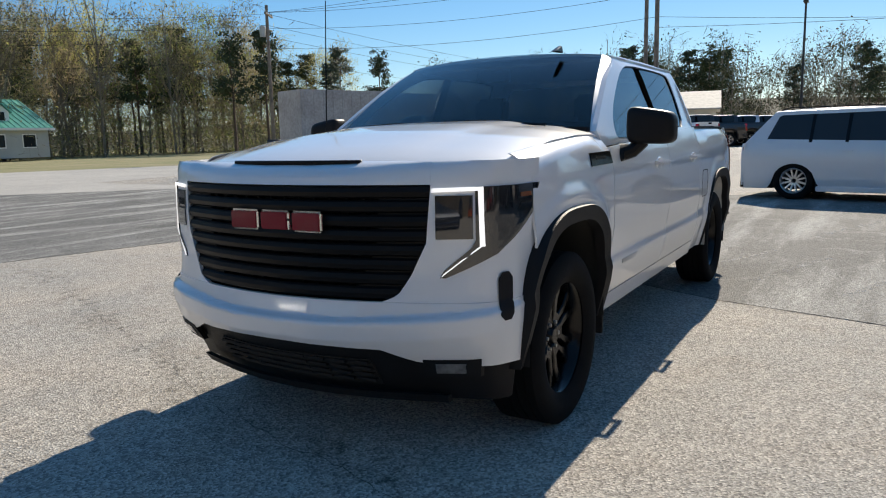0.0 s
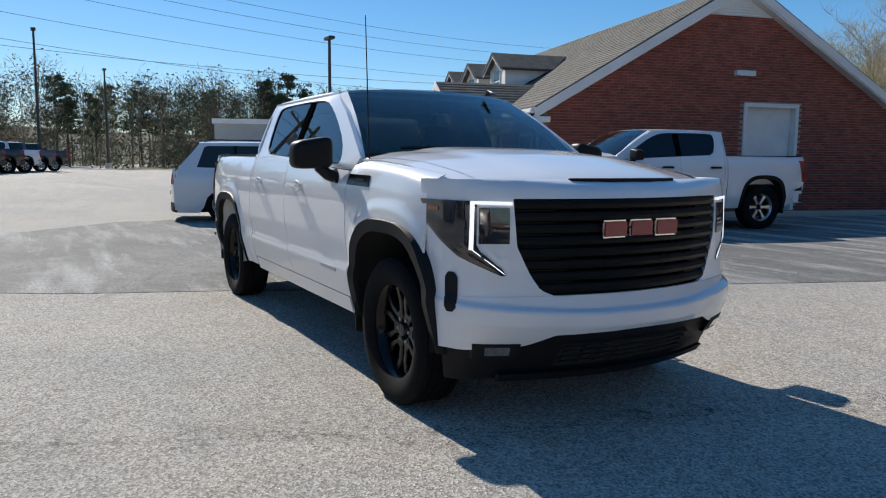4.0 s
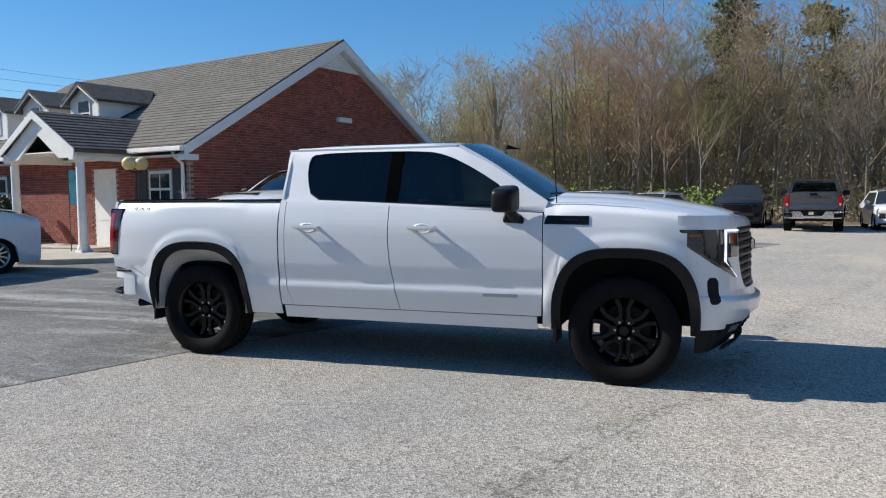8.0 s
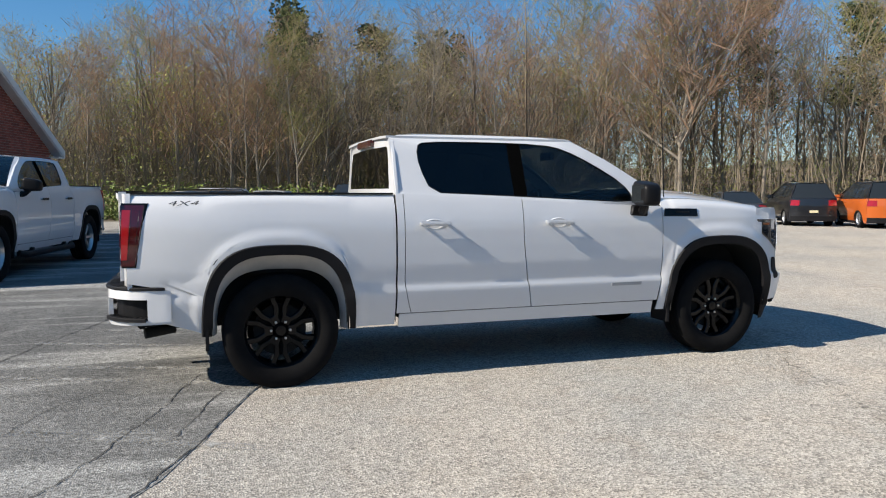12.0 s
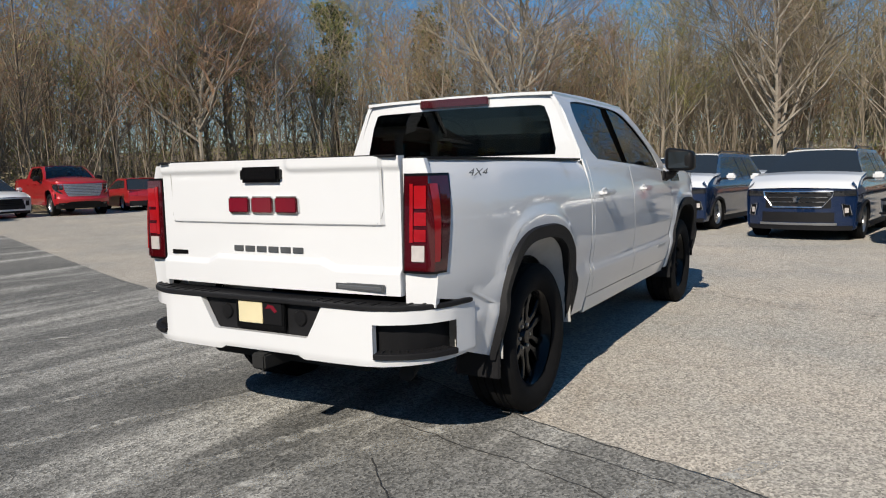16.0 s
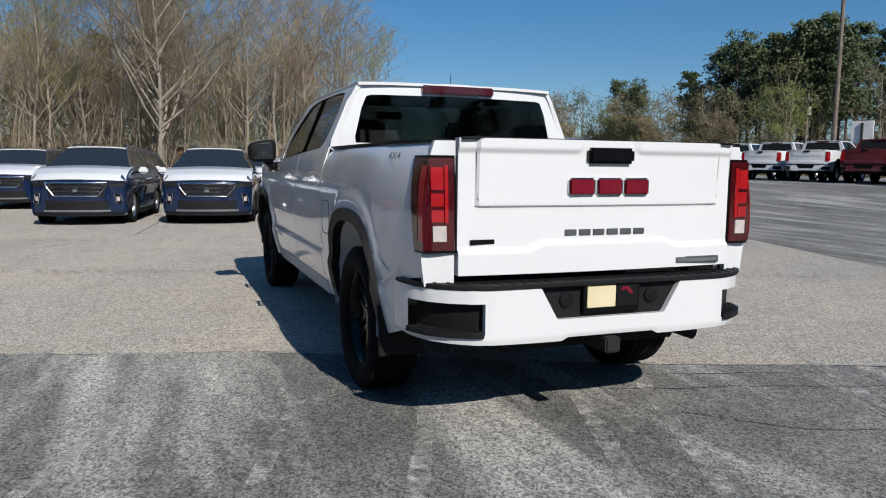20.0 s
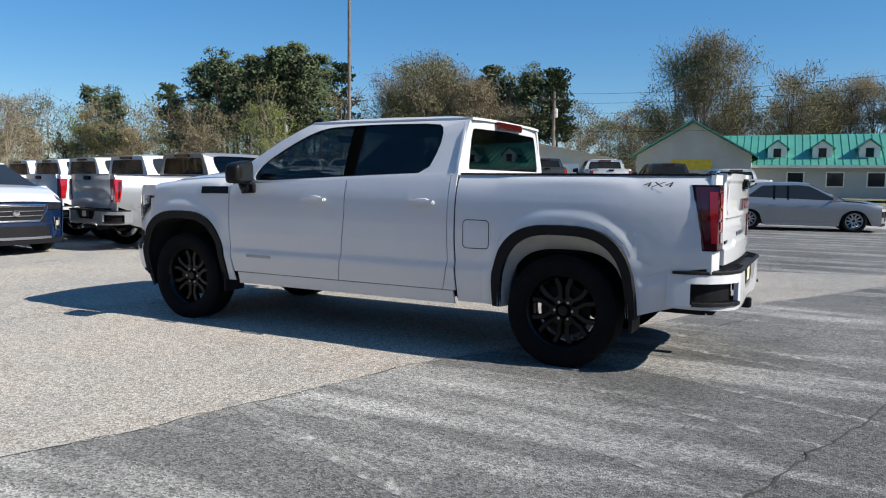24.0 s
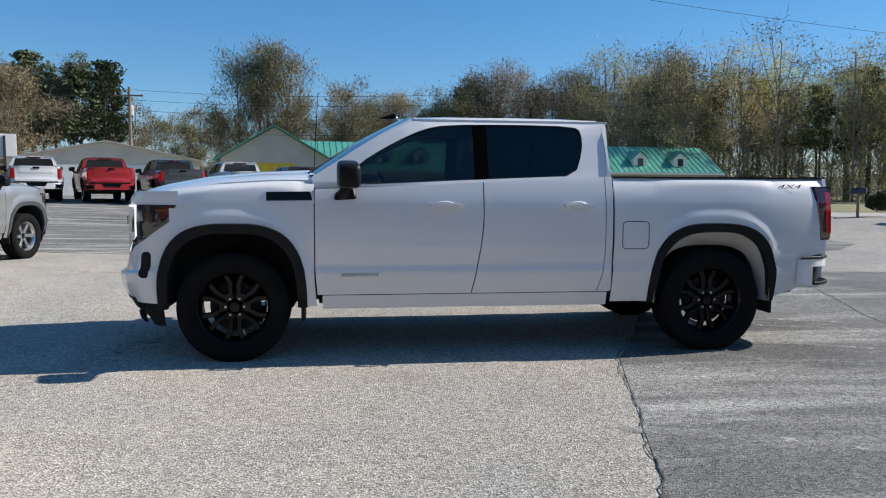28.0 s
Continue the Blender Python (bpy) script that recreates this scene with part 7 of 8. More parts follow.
piece("porch_gable", prism([(PC - 1.56, PE - 0.20), (PC - 0.95, PE - 0.20), (PC, PE + 0.42), (PC + 0.95, PE - 0.20), (PC + 1.56, PE - 0.20), (PC + 1.56, PE - 0.05), (PC, PR - 0.12), (PC - 1.56, PE - 0.05)], "x", PX0 + 0.08, PX0 + 0.14), TRIM, porch, "white arched porch gable")
piece("porch_ceiling", box(PX0 + 0.1, 0.3, PC - 1.5, PC + 1.5, PE - 0.06, PE - 0.03), TRIM, porch)
for yc in (5.8, 8.45, 10.9):
    dm = thing_part("dormer", office)
    xw, zb_, zr = 1.05, 3.55, 4.78
    piece("dormer_face", prism([(yc - 0.72, zb_ - 0.2), (yc + 0.72, zb_ - 0.2), (yc + 0.72, 4.28), (yc, 4.70), (yc - 0.72, 4.28)], "x", xw, xw + 0.06), TRIM, dm)
    for s in (-1, 1):
        piece("dormer_cheek", prism([(xw, 3.42), (xw, 4.28), (2.65, 4.28)], "y", yc + s * 0.70 - 0.03, yc + s * 0.70 + 0.03), TRIM, dm, "white clapboard dormer side")
        piece("dormer_roof", shell(([(xw - 0.22, yc, zr), (3.4, yc, zr), (2.6, yc + s * 0.88, 4.24), (xw - 0.22, yc + s * 0.88, 4.24)], [(0, 1, 2, 3)]), (0, 0, -0.08)), SHINGLE_DK, dm, smooth=False)
        piece("dormer_trim", prism([(yc, zr - 0.03), (yc + s * 0.9, 4.20), (yc + s * 0.9, 4.10), (yc, zr - 0.15)], "x", xw - 0.20, xw - 0.17), TRIM, dm)
    piece("dormer_window", box(xw - 0.03, xw, yc - 0.32, yc + 0.32, 3.5, 4.25, 0.004), TRIM, dm)
    for j in range(2):
        piece("pane", box(xw - 0.036, xw - 0.031, yc - 0.26, yc + 0.26, 3.55 + 0.36 * j, 3.86 + 0.36 * j), GLASS_DK, dm)


def local_flat(name, pts, z, material, label, category, depth):
    ob = tagged(piece(name, prism(pts, "z", z - depth, z, 0.012), material, smooth=False), label, category, kind="structure")
    ob.matrix_world = OFFICE
    return ob


local_flat("sidewalk", [(-3.1, 1.7), (-2.8, 0.9), (-2.0, 0.2), (-0.5, -0.78), (0.25, -0.85), (0.25, 0.25), (0.36, 0.27), (0.36, 26), (-1.1, 26), (-1.1, 9.0), (-3.1, 8.0)], 0.12, CONCRETE, "pale concrete sidewalk with a raised kerb", "sidewalk", 0.14)
local_flat("kerb", [(0.25, -0.85), (12.2, -0.85), (12.2, -0.68), (0.25, -0.68)], 0.13, CONCRETE, "concrete kerb of the planting bed", "kerb", 0.15)
local_flat("planting_bed", [(0.25, -0.69), (12.2, -0.69), (12.2, 0.26), (0.25, 0.26)], 0.09, MULCH, "pine-straw bed along the brick gable", "planting bed", 0.1)
local_flat("planting_bed_front", [(-1.0, 0.9), (0.35, 0.9), (0.35, 3.2), (-1.0, 3.2)], 0.135, MULCH, "pine-straw bed under the office window", "planting bed", 0.03)


def globe_lamp(x, y, s=1.0):
    t = thing("lamp_post", OFFICE @ Matrix.Translation((x, y, 0.12)), "dark lamp post with yellowed twin globes", "lamp post", "globe lamps")
    piece("post", tube([(0, 0, 0), (0, 0, 1.2), (0, 0, 1.95)], 0.045, 0.03, 10), STEEL, t)
    piece("base", lathe([(0.10, 0), (0.10, 0.05), (0.05, 0.12)], 14), STEEL, t)
    piece("arm", tube([(-0.2, -0.05, 1.97), (0, 0, 1.90), (0.2, 0.05, 1.97)], 0.02, n=8), STEEL, t)
    for a in (-0.2, 0.2):
        gl = piece("globe", ball(a, a * 0.25, 2.12, 0.165, 18), GLOBE, t)
        piece("globe_cup", lathe([(0.05, 1.94), (0.07, 1.98), (0.06, 2.0)], 12), STEEL, gl, at=Matrix.Translation((a, a * 0.25, 0)))


globe_lamp(-0.5, 1.2)
globe_lamp(-0.7, 8.1)
globe_lamp(-0.9, 13.8)


def shrub(name, m, r, h, material, label, seed, n=900, ls=0.05):
    R = random.Random(seed)
    V, F = [], []
    for k in range(3 * n):
        a, c = R.uniform(0, 6.283), R.uniform(-0.15, 1)
        s = math.sqrt(max(0, 1 - c * c))
        d = 1.04 - 0.45 * R.random() ** 2
        p = Vector((r * s * d * math.cos(a), r * s * d * math.sin(a), max(0.02, h * (0.48 + 0.52 * c) * d)))
        u = Vector((R.uniform(-1, 1), R.uniform(-1, 1), R.uniform(-1, 1))).normalized() * ls * R.uniform(0.6, 1.4)
        w = u.orthogonal().normalized() * ls * 0.6
        o = len(V)
        V += [tuple(p - u), tuple(p + w), tuple(p + u), tuple(p - w)]
        F.append((o, o + 1, o + 2, o + 3))
    t = tagged(piece(name, (V, F), material, smooth=False), label, "shrub")
    t.matrix_world = m
    piece("stems", join(*[tube([(0, 0, 0), (r * 0.5 * math.cos(a), r * 0.5 * math.sin(a), h * 0.7)], 0.02, 0.008, 4) for a in (0, 1.3, 2.6, 3.9, 5.2)]), BARK, t)
    return t


shrub("shrub", OFFICE @ Matrix.Translation((-0.6, 8.8, 0.1)), 1.1, 1.5, SHRUB, "large dark green shrub beside the porch", 1, 2600)
shrub("shrub", OFFICE @ Matrix.Translation((-0.6, 11.0, 0.1)), 0.9, 1.2, SHRUB, "dark green shrub in the office bed", 2, 1600)
shrub("small_shrub", OFFICE @ Matrix.Translation((-0.5, 1.3, 0.1)), 0.42, 0.6, SHRUB, "small dark shrub under the window", 3, 900)
chair = thing("patio_chair", OFFICE @ pose(-1.0, 6.2, 0.12, 0, 0, 30), "red metal patio chair on the sidewalk", "chair")
piece("seat", box(-0.24, 0.24, -0.24, 0.24, 0.40, 0.44, 0.01), RED, chair)
piece("backrest", box(-0.24, -0.21, -0.24, 0.24, 0.48, 0.90, 0.01), RED, chair)
for x in (-0.22, 0.22):
    for y in (-0.22, 0.22):
        piece("leg", tube([(x, y, 0), (x, y, 0.42)], 0.015, n=6), RED, chair)
flag = thing("feather_flag", OFFICE @ Matrix.Translation((-1.2, 2.9, 0.12)), "small teal flag on a thin pole beside the porch", "flag")
piece("flag_pole", tube([(0, 0, 0), (0, 0, 2.0)], 0.012, n=6), STEEL, flag)
piece("flag_cloth", shell(grid(lambda u, v: (0.02 + 0.32 * u * (1 - 0.3 * v * v), 0.05 * math.sin(5 * u + 3 * v), 1.15 + 0.85 * v), 6, 8), (0, 0.004, 0)), TEAL, flag)

# ---- rising ground ----
def rise(name, x0, x1, y0, y1, h, material, label):
    nx, ny = 30, 24
    v, f = grid(lambda u, v: (lerp(x0, x1, u), lerp(y0, y1, v), h(lerp(x0, x1, u), lerp(y0, y1, v))), nx, ny)
    return tagged(piece(name, (v, f), material, sharp=180), label, "parking lot", kind="structure")


ss = lambda t: max(0.0, min(1.0, t)) ** 2 * (3 - 2 * max(0.0, min(1.0, t)))
west_z = lambda x, y: 0.42 * ss((-x - 11) / 11) * ss((3.0 - y) / 5) * ss((y - near_road(x)) / 5)
south_z = lambda x, y: 0.72 * ss((0.6 * x - 0.8 * y - 13) / 19) * ss((x + 3) / 9)
rise("pavement_rise_west", -85, -11, -22, 3, lambda x, y: west_z(x, y) + 0.002 * (west_z(x, y) > 0) - 0.006 * (west_z(x, y) <= 0), ASPH_LIGHT, "bleached asphalt rising gently to the far truck row")
rise("pavement_rise_south", -3, 60, -44, -11, lambda x, y: south_z(x, y) + 0.006 * (south_z(x, y) > 0.0) - 0.01 * (south_z(x, y) <= 0), ASPH_DARK, "dark asphalt rising gently to the roadside truck row")

# ---- parked vehicles ----
def at(x, y, heading, z=0.0, s=1.0):
    return pose(x, y, z, 0, 0, heading) @ Matrix.Diagonal((s, s, s, 1))


car("suv", at(-11.26, 2.47, 77.7), WHITE, "pearl white luxury suv with multi-spoke alloy wheels", L=5.05, Wd=1.96, H=1.75, wb=2.86, n_spokes=12, clad=False, grille="mesh", category="suv")
pickup("pickup_truck", at(-6.0, 8.75, -101, s=1.085), WHITE, "white heavy-duty pickup with black and silver wheels by the office", rim_mat=ALLOY, kind="six", detail=1, hd=True, flare=PLASTIC)
pickup("pickup_truck", at(8.05, -5.89, -101.5), SILVER, "silver crew-cab pickup with bright alloy wheels on the open lot", rim_mat=ALLOY, kind="six", detail=1, trim=CHROME, flare=GREYP)
wt = pickup("pickup_truck", at(10.80, -6.74, -101.5), WHITE, "white crew-cab pickup parked in the row beside the silver one", "open lot truck row", ALLOY, "six", 0)
for k in (2, 3, 4):
    copy_thing(wt, at(8.05 + 2.75 * k, -5.89 - 0.85 * k, -101.5))
buick = car("suv", at(12.55, 3.25, 171), NAVY, "navy suv with white protective film on hood and roof", wrap=WHITE, L=4.64, Wd=1.88, H=1.64, wb=2.78, category="suv", group="film-wrapped suvs")
for x, y, a in ((12.25, 0.78, 171), (10.85, -1.9, 171), (18.3, 5.6, 171), (18.0, 3.0, 171), (17.4, -0.2, 171), (23.5, -0.9, 171), (29, -1.8, 171), (34, -2.6, 171)):
    copy_thing(buick, at(x, y, a))
# far row along the woods
car("suv", at(-2.4, 18.0, -122), BLACK, "black crossover parked nose out beside the brick office", H=1.46, category="suv")
car("suv", at(-1.8, 24.8, -115), WHITE, "white crossover suv parked along the woods", grille="mesh", H=1.55, category="suv")
car("sedan", at(0.5, 26.4, -112), WHITE, "white sedan parked by the woods", kind="sedan", H=1.46, clad=False, grille="mesh")
car("suv", at(4.2, 27.2, -100), BLACK, "black suv facing out from the wood's edge", H=1.78, grille="mesh", category="suv")
pickup("pickup_truck", at(6.55, 25.0, 82), GREYP, "dark grey pickup parked tail out by the woods", detail=1, chrome=True, rim_mat=ALLOY, kind="six")
car("hatchback", at(9.3, 25.4, -92), WHITE, "white hatchback facing out by the woods", kind="hatch", H=1.48, L=4.1, wb=2.5, Wd=1.76, clad=False, grille="mesh", spokes="thin")
pickup("pickup_truck", at(12.2, 25.0, -107), REDP, "red lifted pickup with silver grille facing out", detail=1, trim=ALLOY, flare=REDP, rim_mat=ALLOY, kind="six")
car("sedan", at(15.6, 25.0, 68), REDP, "red coupe parked tail out by the woods", kind="sedan", H=1.36, L=4.75, clad=False, grille="mesh")
car("hatchback", at(18.3, 22.4, 60), WHITE, "white sporty hatchback parked tail out", kind="hatch", H=1.42, L=4.25, wb=2.65, Wd=1.8, clad=False, grille="mesh")
car("sedan", at(20.6, 21.4, 65), GREYP, "dark grey sedan parked tail out", kind="sedan", H=1.45, clad=False, grille="mesh")
car("suv", at(22.4, 19.2, 60), BLACK, "black boxy suv parked tail out", H=1.82, L=4.4, wb=2.6, category="suv", grille="mesh")
car("suv", at(23.6, 16.6, 60), ORANGE, "orange off-road suv with black roof parked tail out", H=1.84, L=4.3, wb=2.6, top=BLACK, category="suv", grille="mesh")
pickup("pickup_truck", at(27.5, 12.3, -160), BLACK, "black pickup facing the open lot", detail=1, rim_mat=ALLOY, kind="six")
car("suv", at(29.5, 9.0, 178), SILVER, "silver suv with white film on its hood", wrap=WHITE, category="suv")
car("suv", at(24.5, 7.2, 172), WHITE, "white suv facing the open lot", grille="mesh", category="suv")
# rows by the office
car("suv", at(-16.3, 4.1, -104), CHAMP, "silver-beige suv parked beside the office walk", H=1.72, L=4.7, category="suv", grille="mesh")
car("suv", at(-19.0, 5.4, -104), REDP, "red suv parked beside the office walk", H=1.78, L=4.9, category="suv", grille="mesh")
car("suv", at(-22.0, 6.6, -104), MAROON, "dark red suv in the row by the office", H=1.70, category="suv", grille="mesh")
# far truck row to the west
ROWCOL = [WHITE, BLACK, MAROON, WHITE, MAROON, WHITE, WHITE, BLACK, BLACK, WHITE, GREYP, BLACK]
ROWNAME = ["white", "black", "dark red", "white", "dark red", "white", "white", "black", "black", "white", "dark grey", "black"]
made = {}
for k in range(12):
    x, y = -20.0 - 2.85 * k, -13.0 + 0.86 * k
    m = at(x, y, -117 if k < 7 else -60, west_z(x, y))
    if ROWNAME[k] in made:
        copy_thing(made[ROWNAME[k]], m)
    else:
        made[ROWNAME[k]] = pickup("pickup_truck", m, ROWCOL[k], ROWNAME[k] + " crew-cab pickup in the far sales row", "far truck row", ALLOY, "six", 0)
# roadside truck row to the south
ROW2 = [("white", 25.4, -27.2), ("white", 22.6, -27.2), ("white", 19.9, -27.2), ("dark red", 17.2, -27.4), ("white", 14.6, -27.6), ("red", 11.8, -27.8), ("dark grey", 9.0, -28.0), ("white", 6.2, -28.4), ("black", 3.4, -28.7), ("white", 0.6, -29.0)]
for nm, x, y in ROW2:
    m = at(x, y, -66, south_z(x, y))
    if nm in made:
        made[nm] = copy_thing(made[nm], m)
        made[nm]["group"], made[nm]["label"] = "roadside truck row", nm + " crew-cab pickup in the roadside row"
    else:
        made[nm] = pickup("pickup_truck", m, {"red": REDP, "dark grey": GREYP}.get(nm, WHITE), nm + " crew-cab pickup in the roadside row", "roadside truck row", ALLOY, "six", 0)
# cars out on the road
car("sedan", at(-2.6, -18.7, -172), SILVER, "silver sedan rolling past on the driveway", kind="sedan", H=1.44, L=4.65, clad=False, grille="mesh")


# ---- tractor and trailer on the highway ----
def semi(m):
    t = thing("tractor_trailer", m, "white day-cab tractor pulling a weathered grey box trailer", "truck")
    OLD = mat("weathered_trailer", (0.46, 0.43, 0.40), 0.6, col2=(0.30, 0.27, 0.25), scale=0.9, fine=0.15, fscale=8)
    tr = piece("trailer", box(-16.2, -0.9, -1.28, 1.28, 1.15, 4.1, 0.03), OLD, t, "weathered grey box trailer")
    for k in range(25):
        for s in (-1, 1):
            piece("trailer_rib", box(-16.0 + 0.62 * k, -15.96 + 0.62 * k, *sorted((s * 1.28, s * 1.30)), 1.2, 4.05), OLD, tr)
    piece("side_rail", box(-16.2, -0.9, -1.30, 1.30, 1.02, 1.16, 0.02), STEEL, tr)
    cab = piece("cab", prism([(0.4, 1.0), (3.0, 1.0), (3.05, 1.9), (2.55, 2.85), (2.2, 3.0), (1.0, 3.75), (0.4, 3.9)], "y", -1.12, 1.12, 0.08), WHITE, t)
    piece("hood", prism([(3.0, 0.8), (4.75, 0.75), (4.85, 1.25), (4.6, 1.65), (3.05, 1.95)], "y", -0.95, 0.95, 0.12), WHITE, t)
    for s in (-1, 1):
        piece("side_window", box(1.95, 2.6, *sorted((s * 1.11, s * 1.135)), 1.95, 2.55, 0.02), GLASS_DK, cab)
        piece("sleeper_window", box(0.75, 1.15, *sorted((s * 1.11, s * 1.135)), 2.0, 2.5, 0.02), GLASS_DK, cab)
        piece("door_line", box(1.75, 1.78, *sorted((s * 1.11, s * 1.128)), 1.05, 2.7), STEEL, cab)
        piece("mirror", box(2.75, 2.85, *sorted((s * 1.25, s * 1.5)), 1.75, 2.35, 0.03), PLASTIC, cab)
        piece("fuel_tank", tube([(0.3, s * 0.95, 0.75), (1.9, s * 0.95, 0.75)], 0.33, n=16), ALLOY, t)
        piece("fender", prism([(3.3, 0.6), (3.35, 1.15), (3.9, 1.35), (4.5, 1.15), (4.6, 0.7), (4.4, 0.8), (4.15, 1.08), (3.75, 1.08), (3.45, 0.6)], "y", *sorted((s * 0.95, s * 1.2))), WHITE, t)
    piece("windscreen", prism([(2.62, 2.80), (3.07, 1.98), (3.11, 2.0), (2.66, 2.84)], "y", -0.95, 0.95), GLASS_DK, cab)
    piece("frame", box(-2.8, 4.3, -0.45, 0.45, 0.65, 1.0), STEEL, t)
    for x in (4.0, -1.0, -2.35, -13.6, -14.9):
        for s in (-1, 1):
            w = piece("wheel", tyre_mesh(0.5, 0.32 if x > 3 else 0.6, 0.29, 28), None, t, at=Matrix.Translation((x, s * (1.05 if x > 3 else 0.93), 0.5)))
            piece("rim", lathe([(0.001, 0.05), (0.1, 0.06), (0.13, -0.02), (0.27, 0.0), (0.29, 0.08)], 20, "y"), ALLOY, w, at=Matrix.Translation((0, s * (0.05 if x > 3 else 0.2), 0)) @ (Matrix.Identity(4) if s > 0 else Matrix.Rotation(math.pi, 4, "Z")))
    return t


semi(at(-41.9, -20.6, 160.5))


# ---- poles and wires ----
def utility_pole(x, y, h, arm=True, label="weathered wooden utility pole with crossarm", z=0.0, a=0.0):
    t = thing("utility_pole", pose(x, y, z, 0, 0, a), label, "utility pole", "utility poles")
    piece("pole", tube([(0, 0, 0), (0, 0, h * 0.5), (0, 0, h)], 0.16, 0.11, 10), POLE, t)
    if arm:
        ca = piece("crossarm", box(-1.1, 1.1, 0.08, 0.2, h - 0.75, h - 0.62, 0.01), POLE, t)
        for k in (-1.0, -0.4, 0.4, 1.0):
            piece("insulator", lathe([(0.03, h - 0.62), (0.045, h - 0.56), (0.02, h - 0.48), (0.04, h - 0.44)], 8), GREYWALL, ca, at=Matrix.Translation((k, 0.14, 0)))
        piece("transformer", lathe([(0.001, h - 2.2), (0.2, h - 2.2), (0.22, h - 2.1), (0.22, h - 1.5), (0.16, h - 1.42), (0.001, h - 1.42)], 14), GREYWALL, t, at=Matrix.Translation((0, -0.36, 0)))
    return t


def light_pole(x, y, h, label, material=STEEL, z=0.0, a=0.0, head=True):
    t = thing("light_pole", pose(x, y, z, 0, 0, a), label, "light pole", "lot lights")
    piece("pole", tube([(0, 0, 0), (0, 0, h * 0.5), (0, 0, h)], 0.11, 0.07, 10), material, t)
    piece("footing", lathe([(0.001, 0.5), (0.26, 0.5), (0.28, 0.45), (0.28, 0.0)], 16), CONCRETE, t)
    if head:
        piece("lamp_head", box(-0.42, 0.42, -0.16, 0.16, h - 0.05, h + 0.10, 0.03), material, t)
    return t


def wire(name, a, c, sag, label="black overhead power line", r=0.014):
    pts = [Vector(a).lerp(Vector(c), k / 24) - Vector((0, 0, sag * 4 * (k / 24) * (1 - k / 24))) for k in range(25)]
    tagged(piece(name, tube(pts, r, n=4), WIRE), label, "power line", "overhead wires")
light_pole(-30.3, 10.6, 7.4, "bronze steel light pole with a box head", z=0)
light_pole(-54.3, -2.3, 9.8, "bronze steel light pole in the sales row", z=0.4)
light_pole(-68, 3.2, 8.8, "bronze steel light pole far down the row", z=0.4)
light_pole(20.6, -28.2, 17.0, "tall pale pole beside the roadside row", POLE, head=False)
utility_pole(18.16, -55.2, 9.2)
utility_pole(-39.5, -9.0, 12.5, a=60, z=0.4)
utility_pole(-45.5, -11.2, 14.0, a=60, z=0.4)
utility_pole(-36, -36, 11.0, a=30)
utility_pole(44, 2.0, 9.0, False, "plain weathered pole at the edge of the woods")
utility_pole(52, -60, 9.0, a=20)
for k, (z, s) in enumerate(((10.4, 1.6), (9.6, 1.5), (8.8, 1.5), (7.2, 1.2))):
    wire("power_line", (-36, -36, z), (18.16, -55.2, z - 1.4), s)
    wire("power_line", (18.16, -55.2, z - 1.4), (110, -80, z - 1.2), s)
    wire("power_line", (-36, -36, z), (-130, -30, z + 1), s)
for k, z in enumerate((12.6, 11.8, 10.9, 9.4, 8.0)):
    wire("power_line", (-39.5, -9.0, z), (-58, 60, z + 1.5), 1.8)
    wire("power_line", (-39.5, -9.0, z), (-36, -36, min(z, 10.5)), 0.6)
wire("power_line", (-39.5, -9.0, 7.4), (-31.1, 40, 6.6), 0.9)
wire("power_line", (20.6, -28.2, 15.5), (-36, -36, 10.8), 0.8, r=0.012)

